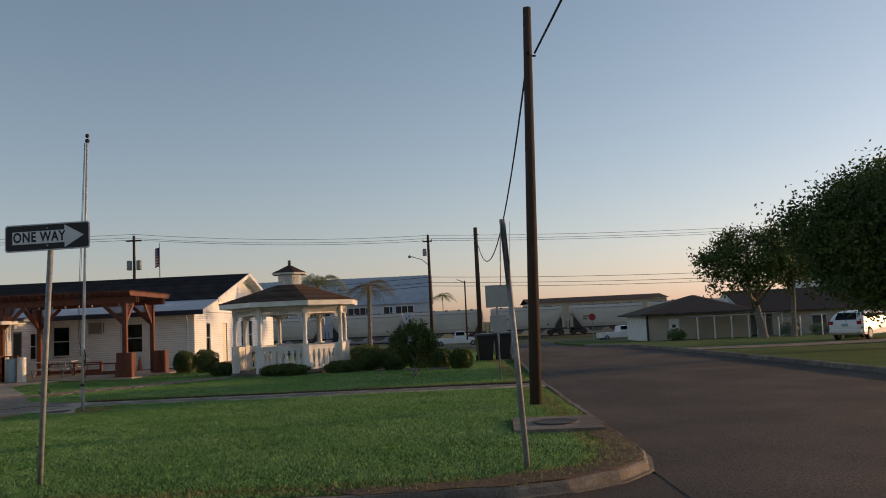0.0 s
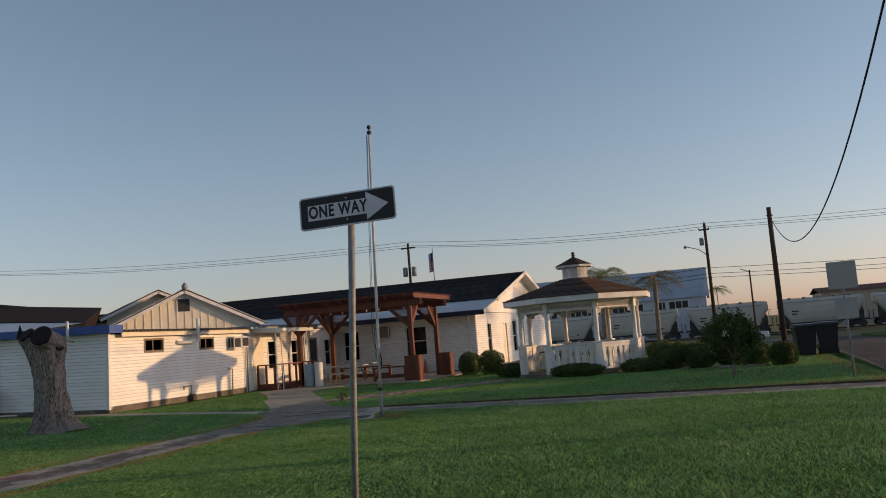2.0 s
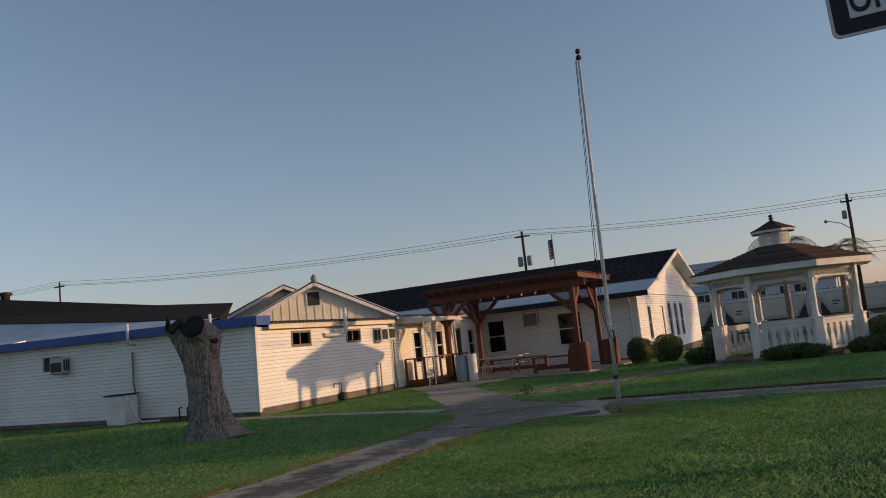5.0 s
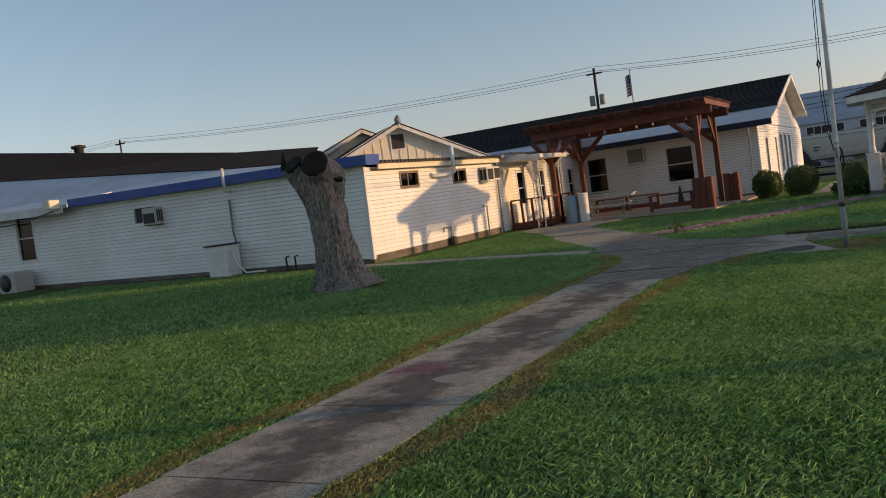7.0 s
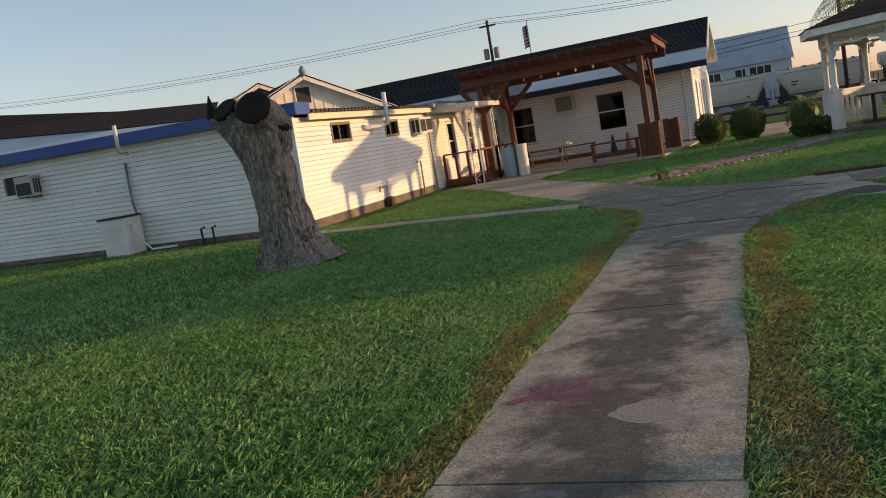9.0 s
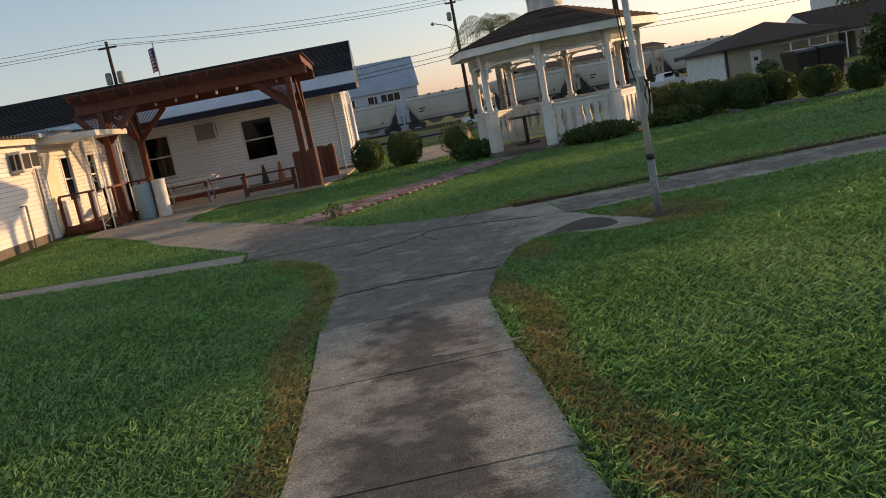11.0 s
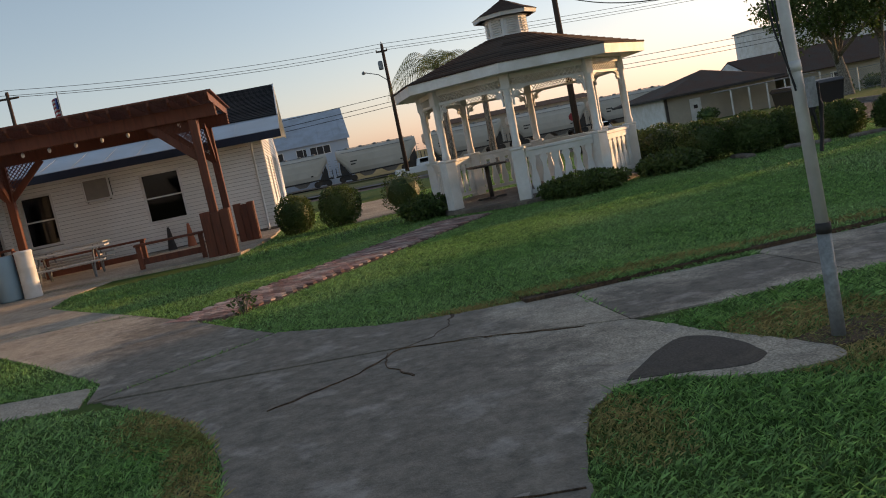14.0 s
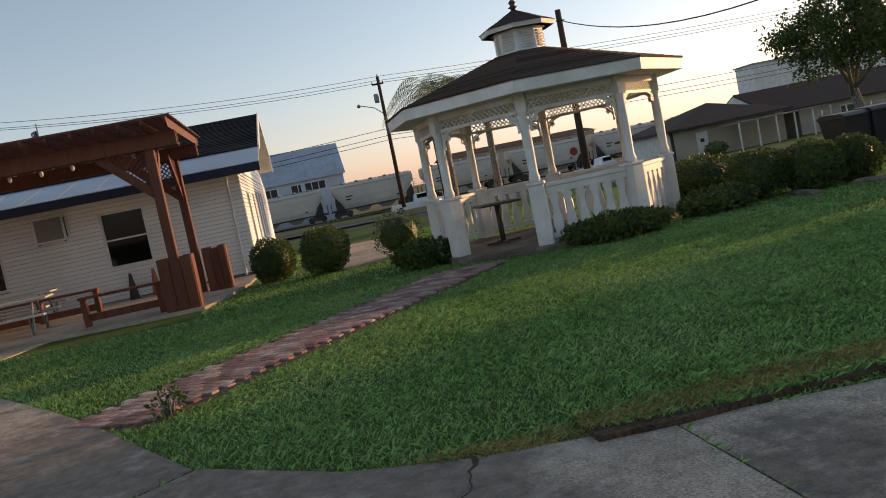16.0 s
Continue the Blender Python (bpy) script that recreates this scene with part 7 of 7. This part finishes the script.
# ---- railway cars ----
def hopper(x):
    """A two-bay covered hopper: curved side sheets, sloped ends over open end platforms."""
    c = thing("hopper_car", "pale grey covered rail hopper car on dark trucks", "rail car", pose(x, 140.0, dip(0, 140) + 0.25), "train")
    L = 6.45
    sec = [(-1.30, 0.0), (-1.52, 0.16), (-1.62, 0.42), (-1.60, 0.68), (-1.42, 0.88), (-1.0, 0.98), (0.0, 1.0), (1.0, 0.98), (1.42, 0.88), (1.60, 0.68), (1.62, 0.42), (1.52, 0.16), (1.30, 0.0)]
    bm = bmesh.new()
    rings = [[bm.verts.new((xx, y, low + (4.75 - low) * f)) for y, f in sec] for xx, low in ((-L + 0.55, 3.45), (-L + 1.1, 2.75), (-L + 2.1, 1.35), (-L + 2.3, 1.2), (L - 2.3, 1.2), (L - 2.1, 1.35), (L - 1.1, 2.75), (L - 0.55, 3.45))]
    for a, b_ in zip(rings, rings[1:]):
        for k in range(len(sec)):
            f = bm.faces.new((a[k], a[(k + 1) % len(sec)], b_[(k + 1) % len(sec)], b_[k]))
    bm.faces.new(rings[0][::-1]), bm.faces.new(rings[-1])
    body = part("body", bm, HOPPER, c)
    part("roof_walk", B(-L + 0.7, L - 0.7, -0.35, 0.35, 4.78, 4.86), GALV, c)
    for k in range(5):
        part("roof_hatch", lathe(bmesh.new(), [(0.3, 4.74), (0.3, 4.92), (0.1, 4.97)], 10, (-4.2 + k * 2.1, -0.75, 0)), GALV, c)
    part("side_sill", B(-L + 0.2, L - 0.2, -1.56, -1.46, 1.0, 1.2), IRON, c)
    part("side_seam", B(-L + 0.7, L - 0.7, -1.55, -1.5, 4.22, 4.28), GALV, body)
    for s in (-1, 1):
        e = part("end_platform", B(min(s * (L - 2.2), s * L), max(s * (L - 2.2), s * L), -1.45, 1.45, 0.92, 1.08), IRON, c)
        # black plate that fills the space under the end slope
        part("end_gusset", prism(bmesh.new(), [(s * (L - 2.05), 1.1), (s * (L - 0.75), 1.1), (s * (L - 0.72), 2.2), (s * (L - 0.85), 3.0), (s * (L - 1.15), 2.6)], "y", -1.36, -1.26), IRON, e, "black quarter-round plate filling the end under the slope")
        part("end_sheet", B(min(s * (L - 1.5), s * (L - 1.42)), max(s * (L - 1.5), s * (L - 1.42)), -1.2, 1.2, 1.08, 2.3), IRON, e)
        for d in (0.08, 0.55):
            part("corner_post", B(s * (L - d) - 0.05, s * (L - d) + 0.05, -1.5, -1.4, 1.0, 4.3 if d > 0.3 else 2.3), HOPPER if d > 0.3 else IRON, e)
        for k in range(7):
            part("ladder_rung", B(min(s * (L - 0.5), s * (L - 0.12)), max(s * (L - 0.5), s * (L - 0.12)), -1.5, -1.46, 1.3 + k * 0.36, 1.35 + k * 0.36), GALV, e)
        tk = part("truck", prism(bmesh.new(), [(s * (L - 1.7) - 1.25, 0.62), (s * (L - 1.7) - 0.5, 0.3), (s * (L - 1.7) + 0.5, 0.3), (s * (L - 1.7) + 1.25, 0.62), (s * (L - 1.7) + 0.6, 0.9), (s * (L - 1.7) - 0.6, 0.9)], "y", -1.32, 1.32), IRON, c)
        for d in (-0.85, 0.85):
            part("wheel", lathe(bmesh.new(), [(0.40, -1.25), (0.46, -1.1), (0.12, -1.0), (0.12, 1.0), (0.46, 1.1), (0.40, 1.25)], 14), IRON, tk, m=pose(s * (L - 1.7) + d, 0, 0.46, 90, 0, 0))
        part("hopper_bay", prism(bmesh.new(), [(s * 1.75 - 1.5, 1.22), (s * 1.75 + 1.5, 1.22), (s * 1.75 + 0.5, 0.42), (s * 1.75 - 0.5, 0.42)], "y", -1.2, 1.2), GRAVEL, c, "grimy discharge hopper")
    for i in range(2):
        part("data_panel", B(-4.1, -3.1 - 0.3 * i, -1.635, -1.61, 2.8 - i * 0.42, 2.98 - i * 0.42), IRON, body, "dark bars of unreadable lettering")
    part("data_panel", B(3.2, 3.55, -1.6, -1.57, 1.75, 1.95), IRON, body, "small black data panel")
    return c


H0 = hopper(0.25)
for k in range(-5, 11):
    if k:
        copy_thing(H0, pose(0.25 + 13.3 * k, 140.0, dip(0, 140) + 0.25))
rails = thing("railway_track", "steel railway track on ballast", "railway track", pose(0, 140, dip(0, 140) + 0.1), kind="structure")
for s in (-0.72, 0.72):
    part("rail", B(-250, 250, s - 0.04, s + 0.04, 0, 0.15), IRON, rails)

# ---- buildings behind the train ----
mb = thing("metal_building", "pale blue corrugated metal warehouse behind the train", "building", pose(-2.7, 152.0, -1.4))
part("wall", B(-62, 0, 0, 17, 0, 7.2), BLUEMET, mb)
part("gable", prism(bmesh.new(), [(0, 7.2), (8.5, 12.3), (17, 7.2)], "x", -62, 0), BLUEMET, mb)
part("roof", prism(bmesh.new(), [(-0.5, 7.0), (8.5, 12.45), (17.5, 7.0), (8.5, 12.3)], "x", -62.4, 0.4), METROOF, mb, "pale blue metal roof")
rib = part("roof_rib", beam(bmesh.new(), (0, -0.5, 7.1), (0, 8.5, 12.5), 0.12, 0.08), METROOF, mb, m=pose(-62, 0, 0))
for k in range(1, 52):
    share("roof_rib", rib, mb, pose(-62 + k * 1.2, 0, 0))
for i in range(8):
    x = -3.5 - i * 7.6
    w_ = part("window", B(x - 5, x + 0.6, -0.08, -0.005, 5.2, 6.6), WHITE, mb)
    for j in range(5):
        part("pane", B(x - 4.9 + j * 1.09, x - 3.92 + j * 1.09, -0.1, -0.082, 5.3, 6.5), SCREEN, w_)
part("pipe_column", B(-6.9, -6.2, -0.4, -0.05, 0, 6.6), BLUEMET, mb)
wb = thing("warehouse", "long low rusty brown warehouse beyond the train", "building", pose(16, 158, -1.4))
part("wall", B(0, 26, 0, 14, 0, 6.0), BEIGE, wb)
part("roof", prism(bmesh.new(), [(-0.5, 6.0), (7, 7.0), (14.5, 6.0), (7, 6.8)], "x", -0.5, 26.5), SHBRN, wb, "rusty brown roof")
sf = thing("far_stop_sign", "small red stop sign at the far corner", "street sign", pose(17.6, 100.5, dip(17, 100)))
part("post", tube(bmesh.new(), [(0, 0, 0), (0, 0, 3.1)], 0.05, 6), GALV, sf)
part("plate", slab(bmesh.new(), [(x * 1.1, y * 1.1) for x, y in octp], -0.01, 0.01), RED, sf, m=pose(0, -0.06, 2.75, 90, 0, 0))
flg = thing("national_flag", "small striped red and white flag hanging from its pole", "flag", pose(-26.2, 76.9, -0.8))
part("pole", tube(bmesh.new(), [(0, 0, 0), (0, 0, 11.1)], [0.07, 0.04], 8), GALV, flg)
def cloth(z0, z1, x1):
    bm = bmesh.new()
    P_, Q_ = [], []
    for k in range(7):
        x = 0.05 + x1 * k / 6
        y = 0.12 * math.sin(k * 1.4)
        zz = -0.32 * x
        P_.append((bm.verts.new((-x, y, z0 + zz)), bm.verts.new((-x, y, z1 + zz))))
        Q_.append((bm.verts.new((-x, y + 0.012, z0 + zz)), bm.verts.new((-x, y + 0.012, z1 + zz))))
    for R in (P_, Q_):
        for a, b_ in zip(R, R[1:]):
            bm.faces.new((a[0], b_[0], b_[1], a[1]))
    return bm
for i in range(13):
    part("stripe", cloth(8.95 + i * 0.135, 9.085 + i * 0.135, 0.42), RED if i % 2 == 0 else SIGNWH, flg)
part("canton", cloth(9.95, 10.7, 0.25), BLUE, flg, m=pose(0.0, -0.02, 0))
